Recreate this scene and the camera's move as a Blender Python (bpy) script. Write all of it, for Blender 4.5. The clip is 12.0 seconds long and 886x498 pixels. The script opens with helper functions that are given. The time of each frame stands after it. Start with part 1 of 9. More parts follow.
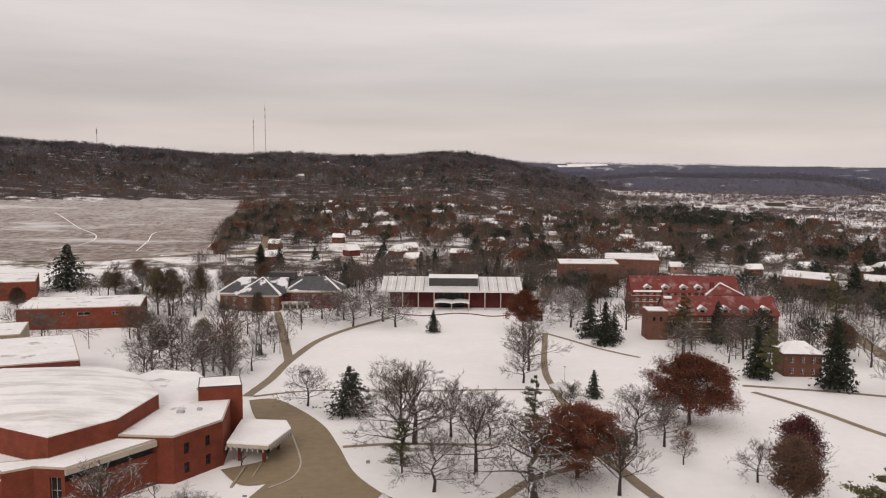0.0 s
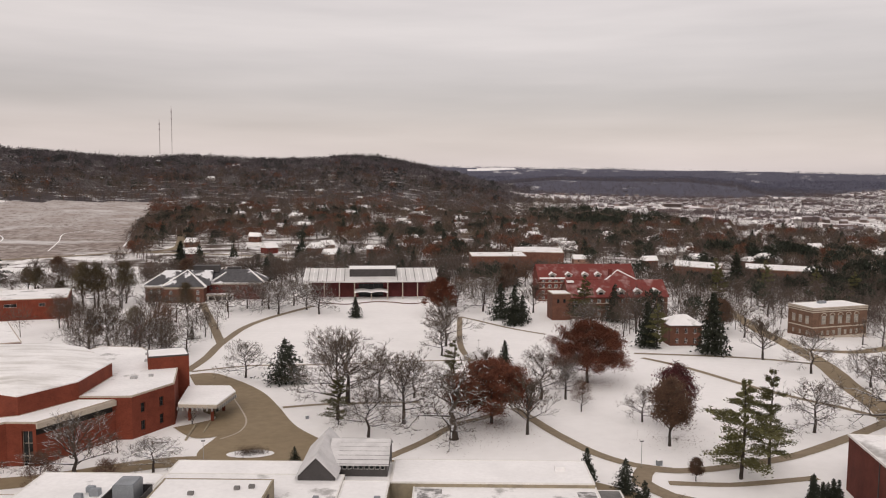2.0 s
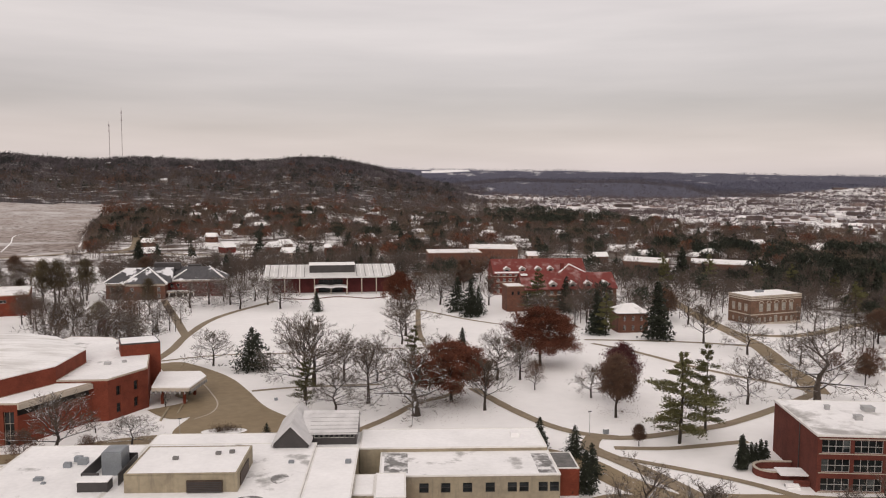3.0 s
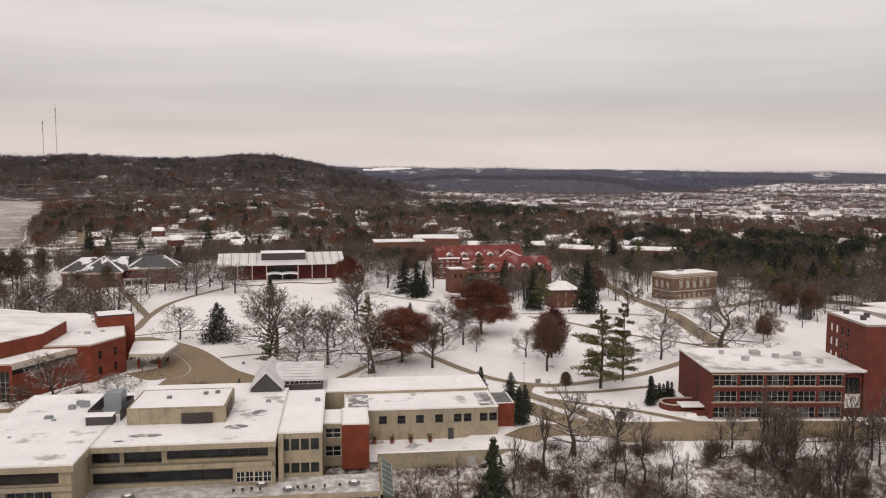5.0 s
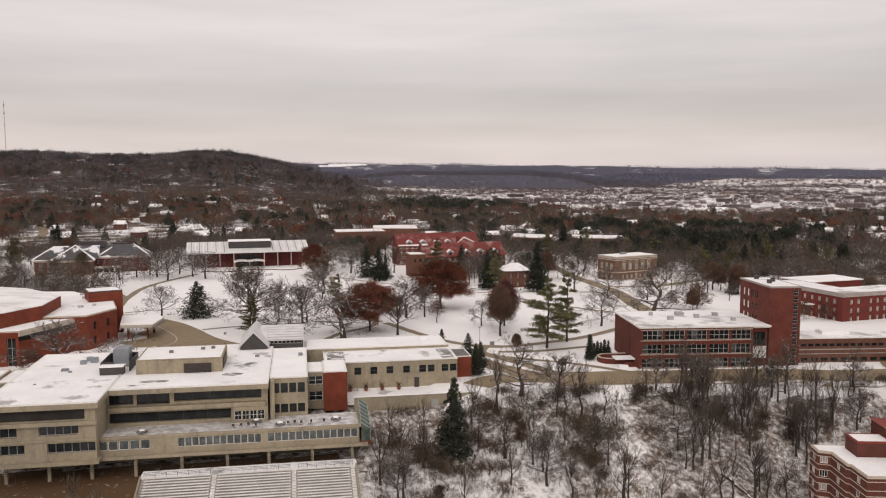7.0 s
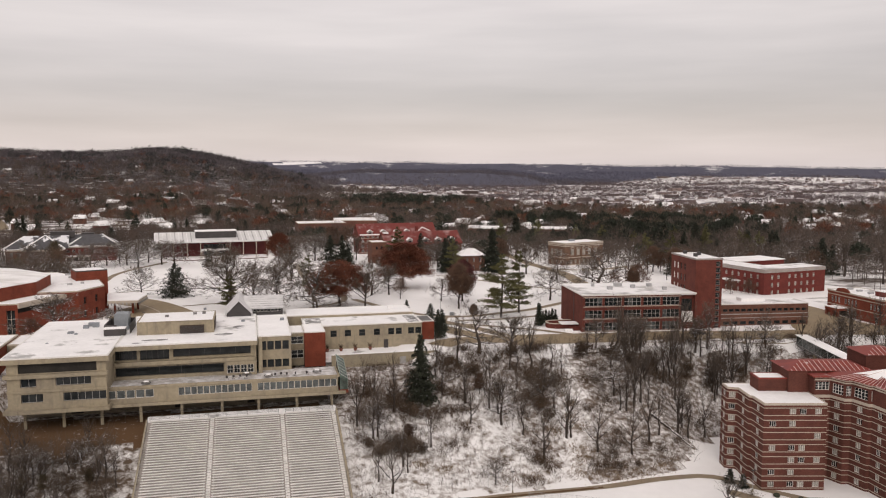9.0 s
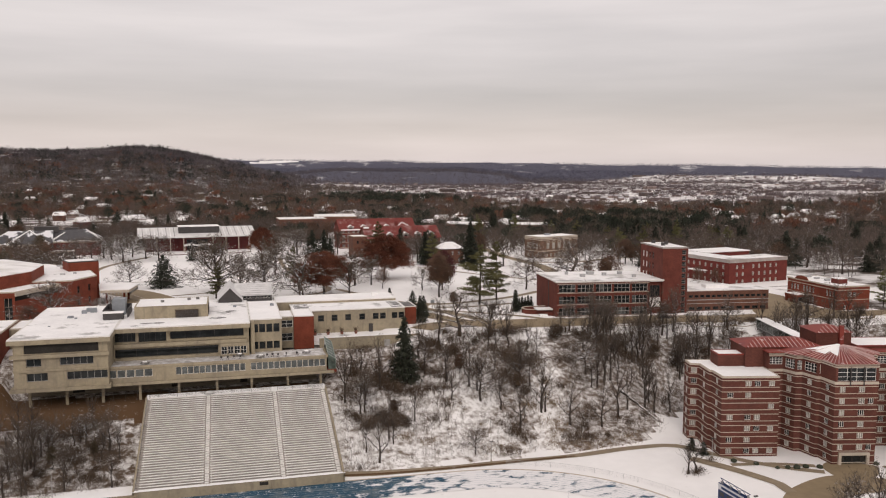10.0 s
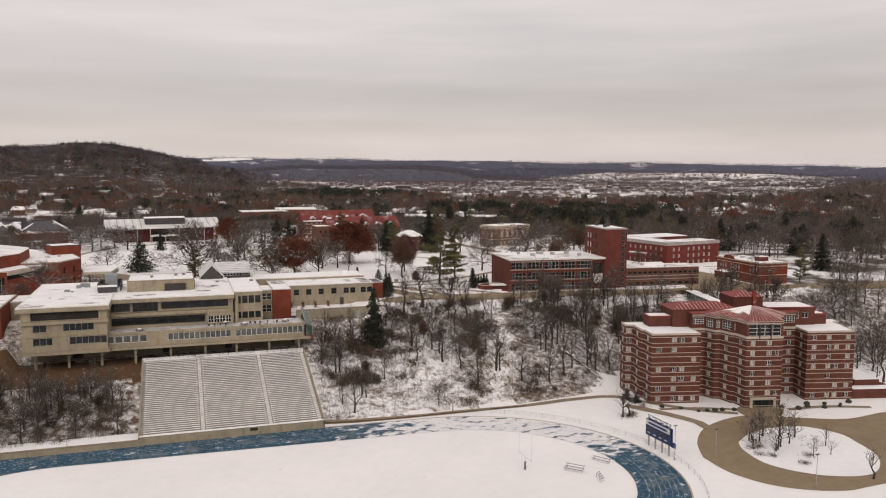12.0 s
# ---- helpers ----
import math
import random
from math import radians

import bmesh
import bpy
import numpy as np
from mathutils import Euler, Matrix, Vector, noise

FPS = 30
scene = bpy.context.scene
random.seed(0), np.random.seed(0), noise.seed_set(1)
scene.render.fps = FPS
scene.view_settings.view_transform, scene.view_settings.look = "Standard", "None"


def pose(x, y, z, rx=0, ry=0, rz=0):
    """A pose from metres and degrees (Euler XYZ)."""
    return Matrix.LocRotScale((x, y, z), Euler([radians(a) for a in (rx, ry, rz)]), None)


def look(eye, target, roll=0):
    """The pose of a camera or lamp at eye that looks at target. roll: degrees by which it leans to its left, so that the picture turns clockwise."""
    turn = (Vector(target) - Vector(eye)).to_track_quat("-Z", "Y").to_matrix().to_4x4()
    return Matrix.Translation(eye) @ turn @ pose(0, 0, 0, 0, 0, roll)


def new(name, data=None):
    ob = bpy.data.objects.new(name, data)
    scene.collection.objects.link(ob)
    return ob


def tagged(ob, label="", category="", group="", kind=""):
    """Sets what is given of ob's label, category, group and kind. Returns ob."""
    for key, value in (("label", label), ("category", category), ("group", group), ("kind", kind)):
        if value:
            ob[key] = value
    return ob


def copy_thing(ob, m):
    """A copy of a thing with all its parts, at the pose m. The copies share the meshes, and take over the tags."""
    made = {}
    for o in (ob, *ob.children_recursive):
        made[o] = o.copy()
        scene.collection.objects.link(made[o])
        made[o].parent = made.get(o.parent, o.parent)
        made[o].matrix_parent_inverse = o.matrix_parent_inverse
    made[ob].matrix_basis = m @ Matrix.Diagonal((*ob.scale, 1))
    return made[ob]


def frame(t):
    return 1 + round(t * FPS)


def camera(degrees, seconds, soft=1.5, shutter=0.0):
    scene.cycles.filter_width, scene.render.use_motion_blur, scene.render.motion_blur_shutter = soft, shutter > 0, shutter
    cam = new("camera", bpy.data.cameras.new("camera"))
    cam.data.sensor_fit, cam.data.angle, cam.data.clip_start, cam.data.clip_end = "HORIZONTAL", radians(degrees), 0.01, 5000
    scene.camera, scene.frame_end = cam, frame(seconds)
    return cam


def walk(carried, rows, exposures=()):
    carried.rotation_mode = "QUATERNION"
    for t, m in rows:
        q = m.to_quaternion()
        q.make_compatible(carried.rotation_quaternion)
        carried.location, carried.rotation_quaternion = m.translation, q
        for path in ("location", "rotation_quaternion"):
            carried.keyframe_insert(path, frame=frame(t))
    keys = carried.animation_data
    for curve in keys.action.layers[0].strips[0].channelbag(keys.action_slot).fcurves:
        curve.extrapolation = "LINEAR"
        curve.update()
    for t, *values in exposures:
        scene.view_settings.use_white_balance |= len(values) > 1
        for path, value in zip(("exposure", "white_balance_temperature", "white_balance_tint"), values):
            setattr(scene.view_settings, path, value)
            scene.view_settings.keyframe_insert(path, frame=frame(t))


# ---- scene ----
cam = camera(56.779, 12.0, soft=1.12)
walk(cam, [
    (0.0, pose(0.00, -0.00, 76.13, 84.213, -0.345, 0.663)),
    (0.5, pose(-1.04, -7.44, 74.98, 84.312, -0.372, -0.891)),
    (1.0, pose(-2.19, -14.95, 73.90, 84.395, -0.370, -2.443)),
    (1.5, pose(-3.56, -22.18, 72.70, 84.469, -0.379, -3.998)),
    (2.0, pose(-5.15, -29.52, 71.44, 84.581, -0.402, -5.596)),
    (2.5, pose(-6.90, -36.87, 70.05, 84.710, -0.304, -7.234)),
    (3.0, pose(-8.56, -44.13, 68.73, 84.774, -0.280, -8.783)),
    (5.0, pose(-16.12, -73.61, 64.24, 84.672, -0.099, -12.873)),
    (5.5, pose(-18.37, -81.11, 63.26, 84.641, -0.129, -13.623)),
    (6.0, pose(-20.67, -88.45, 62.38, 84.584, -0.076, -14.388)),
    (6.5, pose(-23.08, -95.85, 61.35, 84.547, -0.030, -15.168)),
    (7.0, pose(-25.70, -102.91, 60.54, 84.456, 0.016, -15.986)),
    (9.0, pose(-37.27, -130.36, 56.20, 84.383, -0.018, -19.174)),
    (9.5, pose(-40.24, -137.05, 55.18, 84.362, -0.029, -19.973)),
    (10.0, pose(-43.42, -143.61, 54.23, 84.323, -0.044, -20.767)),
    (10.5, pose(-46.65, -150.12, 53.43, 84.273, -0.036, -21.573)),
    (11.0, pose(-50.11, -156.60, 52.42, 84.271, -0.044, -22.404)),
    (11.5, pose(-53.48, -163.07, 51.43, 84.248, -0.056, -23.182)),
    (12.0, pose(-56.88, -169.53, 50.44, 84.214, -0.062, -23.937)),
], exposures=((0.0, -0.06, 6850, 13), (3.0, -0.06, 6850, 13), (5.5, 0.0, 6850, 13), (9.5, 0.0, 6850, 13), (12.0, -0.07, 6850, 13)))

# ---- world and sun: overcast winter sky ----
world = bpy.data.worlds.new("overcast_sky")
scene.world = world
world.use_nodes = True
wn, wl = world.node_tree.nodes, world.node_tree.links
wn.clear()
w_out, w_bg = wn.new("ShaderNodeOutputWorld"), wn.new("ShaderNodeBackground")
w_sky = wn.new("ShaderNodeTexSky")
w_sky.sky_type, w_sky.sun_disc = "NISHITA", False
w_sky.sun_elevation, w_sky.sun_rotation = radians(28), radians(200)
w_tc, w_sep = wn.new("ShaderNodeTexCoord"), wn.new("ShaderNodeSeparateXYZ")
w_map = wn.new("ShaderNodeMapping")
w_map.inputs["Scale"].default_value = (1.3, 1.3, 12.0)
w_noise, w_noise2 = wn.new("ShaderNodeTexNoise"), wn.new("ShaderNodeTexNoise")
w_noise.inputs["Scale"].default_value, w_noise.inputs["Detail"].default_value = 1.5, 5.0
w_noise2.inputs["Scale"].default_value, w_noise2.inputs["Detail"].default_value = 3.4, 6.0
w_ramp = wn.new("ShaderNodeValToRGB")
for e in range(4):
    w_ramp.color_ramp.elements.new(0.1 * (e + 1))
for e, (p, c) in zip(w_ramp.color_ramp.elements, ((0.0, (0.64, 0.585, 0.605)), (0.025, (0.58, 0.525, 0.54)), (0.05, (0.50, 0.445, 0.45)), (0.085, (0.47, 0.425, 0.425)), (0.17, (0.66, 0.61, 0.595)), (1.0, (0.74, 0.70, 0.69)))):
    e.position, e.color = p, (*c, 1)
w_add = wn.new("ShaderNodeMath")
w_add.operation = "MULTIPLY_ADD"
w_add.inputs[1].default_value, w_add.inputs[2].default_value = 0.48, 0.83
w_sum = wn.new("ShaderNodeMath")
w_sum.operation = "MULTIPLY_ADD"
w_sum.inputs[1].default_value = 0.5
w_mul = wn.new("ShaderNodeMixRGB")
w_mul.blend_type, w_mul.inputs[0].default_value = "MULTIPLY", 1.0
w_mix = wn.new("ShaderNodeMixRGB")
w_mix.blend_type, w_mix.inputs[0].default_value = "ADD", 0.02
wl.new(w_tc.outputs["Generated"], w_sep.inputs[0])
wl.new(w_tc.outputs["Generated"], w_map.inputs["Vector"])
wl.new(w_map.outputs[0], w_noise.inputs["Vector"])
wl.new(w_map.outputs[0], w_noise2.inputs["Vector"])
wl.new(w_sep.outputs["Z"], w_ramp.inputs[0])
wl.new(w_noise2.outputs[0], w_sum.inputs[0])
wl.new(w_noise.outputs[0], w_sum.inputs[2])
wl.new(w_sum.outputs[0], w_add.inputs[0])
w_add.inputs[2].default_value = 0.64
wl.new(w_ramp.outputs[0], w_mul.inputs[1])
wl.new(w_add.outputs[0], w_mul.inputs[2])
wl.new(w_mul.outputs[0], w_mix.inputs[1])
wl.new(w_sky.outputs[0], w_mix.inputs[2])
wl.new(w_mix.outputs[0], w_bg.inputs[0])
w_bg.inputs[1].default_value = 1.0
wl.new(w_bg.outputs[0], w_out.inputs[0])

sun = new("sun", bpy.data.lights.new("sun", "SUN"))
sun.data.energy, sun.data.angle, sun.data.color = 0.9, radians(25), (1.0, 0.96, 0.92)
sun.matrix_world = look((-60, -160, 120), (0, 0, 0))


# ---- materials ----
def mat(name, colour, rough=0.85, noise_scale=0.0, spread=0.25, second=None, metal=0.0, bump=0.0, fine=None, snow=0.0, island=0.0, detail=6.0, spec=0.3):
    """A surface with two scales of variation; second: a colour that noise mixes in; snow: how much settles on faces that look up."""
    m = bpy.data.materials.new(name)
    m.use_nodes = True
    n, l = m.node_tree.nodes, m.node_tree.links
    b = n["Principled BSDF"]
    b.inputs["Roughness"].default_value, b.inputs["Metallic"].default_value = rough, metal
    b.inputs["Specular IOR Level"].default_value = spec
    rgb = n.new("ShaderNodeRGB")
    rgb.outputs[0].default_value = (*colour, 1)
    last = rgb.outputs[0]
    pos = n.new("ShaderNodeNewGeometry")
    if noise_scale:
        for k, (scale, amount) in enumerate(((noise_scale, spread), (noise_scale * 9.7, spread * 0.6))):
            t = n.new("ShaderNodeTexNoise")
            t.inputs["Scale"].default_value, t.inputs["Detail"].default_value = scale, detail
            l.new(pos.outputs["Position"], t.inputs["Vector"])
            r = n.new("ShaderNodeMapRange")
            r.inputs["From Min"].default_value, r.inputs["From Max"].default_value = 0.3, 0.7
            r.inputs["To Min"].default_value, r.inputs["To Max"].default_value = 1 - amount, 1 + amount
            l.new(t.outputs[0], r.inputs[0])
            if k == 0 and second:
                mx = n.new("ShaderNodeMixRGB")
                mx.inputs[2].default_value = (*second, 1)
                rr = n.new("ShaderNodeMapRange")
                rr.inputs["From Min"].default_value, rr.inputs["From Max"].default_value = 0.45, 0.62
                l.new(t.outputs[0], rr.inputs[0])
                l.new(rr.outputs[0], mx.inputs[0])
                l.new(last, mx.inputs[1])
                last = mx.outputs[0]
            mu = n.new("ShaderNodeMixRGB")
            mu.blend_type, mu.inputs[0].default_value = "MULTIPLY", 1.0
            l.new(last, mu.inputs[1])
            l.new(r.outputs[0], mu.inputs[2])
            last = mu.outputs[0]
            if k == 1 and bump:
                bp = n.new("ShaderNodeBump")
                bp.inputs["Strength"].default_value, bp.inputs["Distance"].default_value = bump, 0.1
                l.new(t.outputs[0], bp.inputs["Height"])
                l.new(bp.outputs[0], b.inputs["Normal"])
    if island:
        r = n.new("ShaderNodeMapRange")
        r.inputs["To Min"].default_value, r.inputs["To Max"].default_value = 1 - island, 1 + island
        l.new(pos.outputs["Random Per Island"], r.inputs[0])
        mu = n.new("ShaderNodeMixRGB")
        mu.blend_type, mu.inputs[0].default_value = "MULTIPLY", 1.0
        l.new(last, mu.inputs[1])
        l.new(r.outputs[0], mu.inputs[2])
        last = mu.outputs[0]
    if snow:
        sp = n.new("ShaderNodeSeparateXYZ")
        l.new(pos.outputs["Normal"], sp.inputs[0])
        t = n.new("ShaderNodeTexNoise")
        t.inputs["Scale"].default_value = 0.9
        l.new(pos.outputs["Position"], t.inputs["Vector"])
        ad = n.new("ShaderNodeMath")
        ad.operation = "ADD"
        l.new(sp.outputs["Z"], ad.inputs[0])
        l.new(t.outputs[0], ad.inputs[1])
        r = n.new("ShaderNodeMapRange")
        r.inputs["From Min"].default_value, r.inputs["From Max"].default_value = 1.35 - snow, 1.6 - snow
        l.new(ad.outputs[0], r.inputs[0])
        mx = n.new("ShaderNodeMixRGB")
        mx.inputs[2].default_value = (0.75, 0.76, 0.79, 1)
        l.new(r.outputs[0], mx.inputs[0])
        l.new(last, mx.inputs[1])
        last = mx.outputs[0]
    l.new(last, b.inputs["Base Color"])
    return m


def brick_mat(name, colour, mortar):
    """Brickwork at its true size, laid by the world's position."""
    m = mat(name, colour, 0.9, 0.35, 0.18)
    n, l = m.node_tree.nodes, m.node_tree.links
    b = n["Principled BSDF"]
    src = b.inputs["Base Color"].links[0].from_socket
    pos, sep, add, com = n.new("ShaderNodeNewGeometry"), n.new("ShaderNodeSeparateXYZ"), n.new("ShaderNodeMath"), n.new("ShaderNodeCombineXYZ")
    l.new(pos.outputs["Position"], sep.inputs[0])
    l.new(sep.outputs["X"], add.inputs[0])
    l.new(sep.outputs["Y"], add.inputs[1])
    l.new(add.outputs[0], com.inputs["X"])
    l.new(sep.outputs["Z"], com.inputs["Y"])
    br = n.new("ShaderNodeTexBrick")
    br.inputs["Scale"].default_value = 1.0
    br.inputs["Brick Width"].default_value, br.inputs["Row Height"].default_value, br.inputs["Mortar Size"].default_value = 0.30, 0.085, 0.008
    br.inputs["Color1"].default_value, br.inputs["Color2"].default_value = (1, 1, 1, 1), (0.72, 0.68, 0.66, 1)
    br.inputs["Mortar"].default_value = (*mortar, 1)
    l.new(com.outputs[0], br.inputs["Vector"])
    mu = n.new("ShaderNodeMixRGB")
    mu.blend_type, mu.inputs[0].default_value = "MULTIPLY", 1.0
    l.new(src, mu.inputs[1])
    l.new(br.outputs[0], mu.inputs[2])
    l.new(mu.outputs[0], b.inputs["Base Color"])
    return m


def glass_mat(name, colour, rough=0.08):
    m = mat(name, colour, rough, 0.5, 0.5, spec=0.3)
    return m


M = {}
M["snow"] = mat("snow", (0.86, 0.85, 0.845), 0.8, 0.06, 0.05, bump=0.25)
M["roof_snow"] = mat("roof_snow", (0.87, 0.86, 0.855), 0.8, 0.11, 0.06, bump=0.3)
M["roof_snow_thin"] = mat("roof_snow_thin", (0.85, 0.84, 0.835), 0.8, 0.10, 0.07, second=None, bump=0.2)
M["drum_snow"] = mat("streaked_roof_snow", (0.86, 0.85, 0.84), 0.8, 0.11, 0.06, bump=0.2)
M["brick_orange"] = brick_mat("brick_orange", (0.195, 0.048, 0.027), (0.95, 0.9, 0.85))
M["brick_red"] = brick_mat("brick_red", (0.152, 0.044, 0.032), (0.95, 0.95, 0.95))
M["brick_brown"] = brick_mat("brick_brown", (0.155, 0.072, 0.05), (1.0, 1.0, 1.0))
M["brick_maroon"] = brick_mat("brick_maroon", (0.165, 0.036, 0.029), (0.8, 0.8, 0.8))
M["brick_dorm"] = brick_mat("brick_dorm", (0.122, 0.044, 0.033), (1.0, 0.95, 0.92))
M["concrete"] = mat("cream_concrete", (0.35, 0.298, 0.21), 0.85, 0.12, 0.18, second=(0.245, 0.21, 0.155), bump=0.1)
M["pale_stone"] = mat("pale_stone", (0.465, 0.405, 0.338), 0.85, 0.3, 0.1)
M["white_trim"] = mat("white_trim", (0.75, 0.73, 0.70), 0.6, 0.5, 0.08)
M["parapet_grey"] = mat("parapet_grey", (0.34, 0.305, 0.285), 0.85, 0.4, 0.15)
M["grey_trim"] = mat("grey_trim", (0.34, 0.33, 0.32), 0.5, 0.5, 0.1)
M["window_alu"] = mat("aluminium_frames", (0.50, 0.48, 0.46), 0.5, 0.5, 0.1)
M["dark_trim"] = mat("dark_trim", (0.055, 0.05, 0.048), 0.5, 0.5, 0.2)
M["glass"] = glass_mat("window_glass", (0.018, 0.021, 0.022), 0.06)
M["glass_pale"] = glass_mat("curtained_glass", (0.085, 0.095, 0.095), 0.15)
M["blind"] = mat("drawn_blinds", (0.28, 0.268, 0.24), 0.4, 0.45, 0.45)
# near-black that paints shade into recesses and entrances; also colours the undercroft doors
M["dark_inside"] = mat("recess_shade_black", (0.03, 0.027, 0.024), 0.9, 0.3, 0.3)
M["red_metal"] = mat("red_metal_roof", (0.245, 0.046, 0.034), 0.55, 0.35, 0.15, second=(0.16, 0.032, 0.028), spec=0.25)
M["slate"] = mat("dark_slate_roof", (0.085, 0.083, 0.088), 0.8, 0.5, 0.2)
M["louvre_brown"] = mat("brown_louvres", (0.062, 0.042, 0.032), 0.6, 0.5, 0.2)
M["dark_metal"] = mat("dark_metal_cladding", (0.06, 0.055, 0.055), 0.55, 0.4, 0.15)
M["grey_metal"] = mat("grey_metal_unit", (0.25, 0.27, 0.29), 0.45, 0.4, 0.15, metal=0.3)
M["road"] = mat("wet_salted_road", (0.262, 0.20, 0.124), 0.75, 0.045, 0.16, second=(0.215, 0.163, 0.10), spec=0.3)
M["path"] = mat("tan_path", (0.275, 0.218, 0.15), 0.85, 0.07, 0.2, second=(0.21, 0.165, 0.115))
M["track"] = mat("blue_track", (0.016, 0.07, 0.118), 0.8, 0.11, 0.15, second=None)
M["bark"] = mat("grey_bark", (0.052, 0.041, 0.035), 0.95, 1.2, 0.3, snow=0.14)
M["twig"] = mat("twigs", (0.104, 0.081, 0.063), 0.95, 0.6, 0.25, snow=0.07, island=0.3)
M["russet_twig"] = mat("russet_twigs", (0.135, 0.078, 0.056), 0.95, 0.5, 0.25, island=0.3)
M["twig_grey"] = mat("grey_whips", (0.122, 0.098, 0.08), 0.95, 0.3, 0.3, snow=0.14, island=0.3)
M["snowy_bark"] = mat("pale_snowy_bark", (0.075, 0.06, 0.05), 0.95, 1.2, 0.3, snow=0.14)
M["twig_far"] = mat("far_twigs", (0.112, 0.09, 0.078), 0.95, 0.075, 0.42, second=(0.085, 0.062, 0.05), island=0.2, detail=1.0)
M["olive_leaf"] = mat("olive_leaves", (0.098, 0.076, 0.042), 0.9, 0.35, 0.3, island=0.4)
M["needle"] = mat("dark_needles", (0.030, 0.034, 0.022), 0.9, 0.5, 0.3, snow=-0.20, island=0.35)
M["pine"] = mat("pine_needles", (0.118, 0.112, 0.048), 0.9, 0.5, 0.3, snow=-0.10, island=0.35)
M["needle_far"] = mat("far_needles", (0.030, 0.036, 0.025), 0.95, 0.03, 0.3, island=0.4)
M["rust"] = mat("rust_oak_leaves", (0.125, 0.042, 0.023), 0.9, 0.35, 0.3, island=0.45)
M["maroon_leaf"] = mat("maroon_leaves", (0.11, 0.034, 0.036), 0.9, 0.35, 0.3, island=0.4)
M["brown_leaf"] = mat("brown_leaves", (0.1, 0.056, 0.036), 0.9, 0.35, 0.3, island=0.4)
M["red_brown_far"] = mat("far_reddish_trees", (0.118, 0.076, 0.06), 0.95, 0.07, 0.42, second=(0.115, 0.085, 0.058), island=0.2, detail=1.0)
M["thicket_grey"] = mat("grey_thicket", (0.165, 0.135, 0.118), 0.95, 0.03, 0.2, island=0.25)
M["town_tree"] = mat("town_trees", (0.10, 0.078, 0.08), 0.95, 0.01, 0.3, island=0.4)
M["rust_far"] = mat("far_rust_leaves", (0.145, 0.06, 0.037), 0.95, 0.03, 0.3, island=0.4)
M["hedge"] = mat("dry_brush", (0.088, 0.058, 0.038), 0.95, 0.4, 0.3, island=0.4)
M["steel"] = mat("galvanised_steel", (0.42, 0.42, 0.42), 0.5, 0.5, 0.1, metal=0.5)
M["sign_blue"] = mat("scoreboard_blue", (0.03, 0.05, 0.13), 0.6, 0.5, 0.1)
M["lane_paint"] = mat("worn_lane_paint", (0.20, 0.26, 0.32), 0.8, 0.3, 0.3, second=(0.55, 0.56, 0.58))
M["sign_white"] = mat("scoreboard_white", (0.6, 0.6, 0.62), 0.6, 0.5, 0.1)
M["bench_metal"] = mat("aluminium_benches", (0.26, 0.25, 0.24), 0.55, 0.3, 0.1, metal=0.2)
M["bleacher_riser"] = mat("bleacher_risers", (0.40, 0.365, 0.335), 0.85, 0.3, 0.2)
M["stain"] = mat("membrane_grey", (0.16, 0.155, 0.15), 0.9, 0.4, 0.3)
M["car_dark"] = mat("car_paint_dark", (0.03, 0.035, 0.05), 0.3, 0.5, 0.1, spec=0.6)
M["tyre"] = mat("tyre_rubber", (0.02, 0.02, 0.02), 0.9, 0.5, 0.1)
M["house_wall"] = mat("pale_siding", (0.40, 0.37, 0.34), 0.85, 0.02, 0.35, second=(0.26, 0.15, 0.11))
M["town_wall"] = mat("town_walls", (0.20, 0.15, 0.135), 0.85, 0.01, 0.4, island=0.6)
M["town_roof"] = mat("town_roofs", (0.40, 0.38, 0.39), 0.85, 0.008, 0.25, island=0.6)
# hill woods: brown cooled and paled a little, haze mixed into the colour
M["wood_far"] = mat("hill_woods", (0.098, 0.082, 0.085), 0.95, 0.03, 0.5, second=(0.066, 0.056, 0.062), island=0.25, detail=1.0)
M["hill_needle"] = mat("hill_conifers", (0.034, 0.036, 0.036), 0.95, 0.03, 0.3, island=0.3)
M["frosted"] = mat("frosted_twigs", (0.165, 0.148, 0.15), 0.95, 0.02, 0.3, island=0.3)
# ridge and valley woods: distance haze painted in as blue-grey base colour
M["ridge_far"] = mat("hazed_ridge_woods", (0.125, 0.122, 0.165), 0.95, 0.004, 0.3, second=(0.09, 0.092, 0.125), island=0.35)
M["valley_wood"] = mat("hazed_valley_woods", (0.135, 0.12, 0.135), 0.95, 0.006, 0.4, second=(0.08, 0.072, 0.085), island=0.35)
M["mast"] = mat("mast_steel", (0.30, 0.25, 0.26), 0.6, 0.02, 0.2)


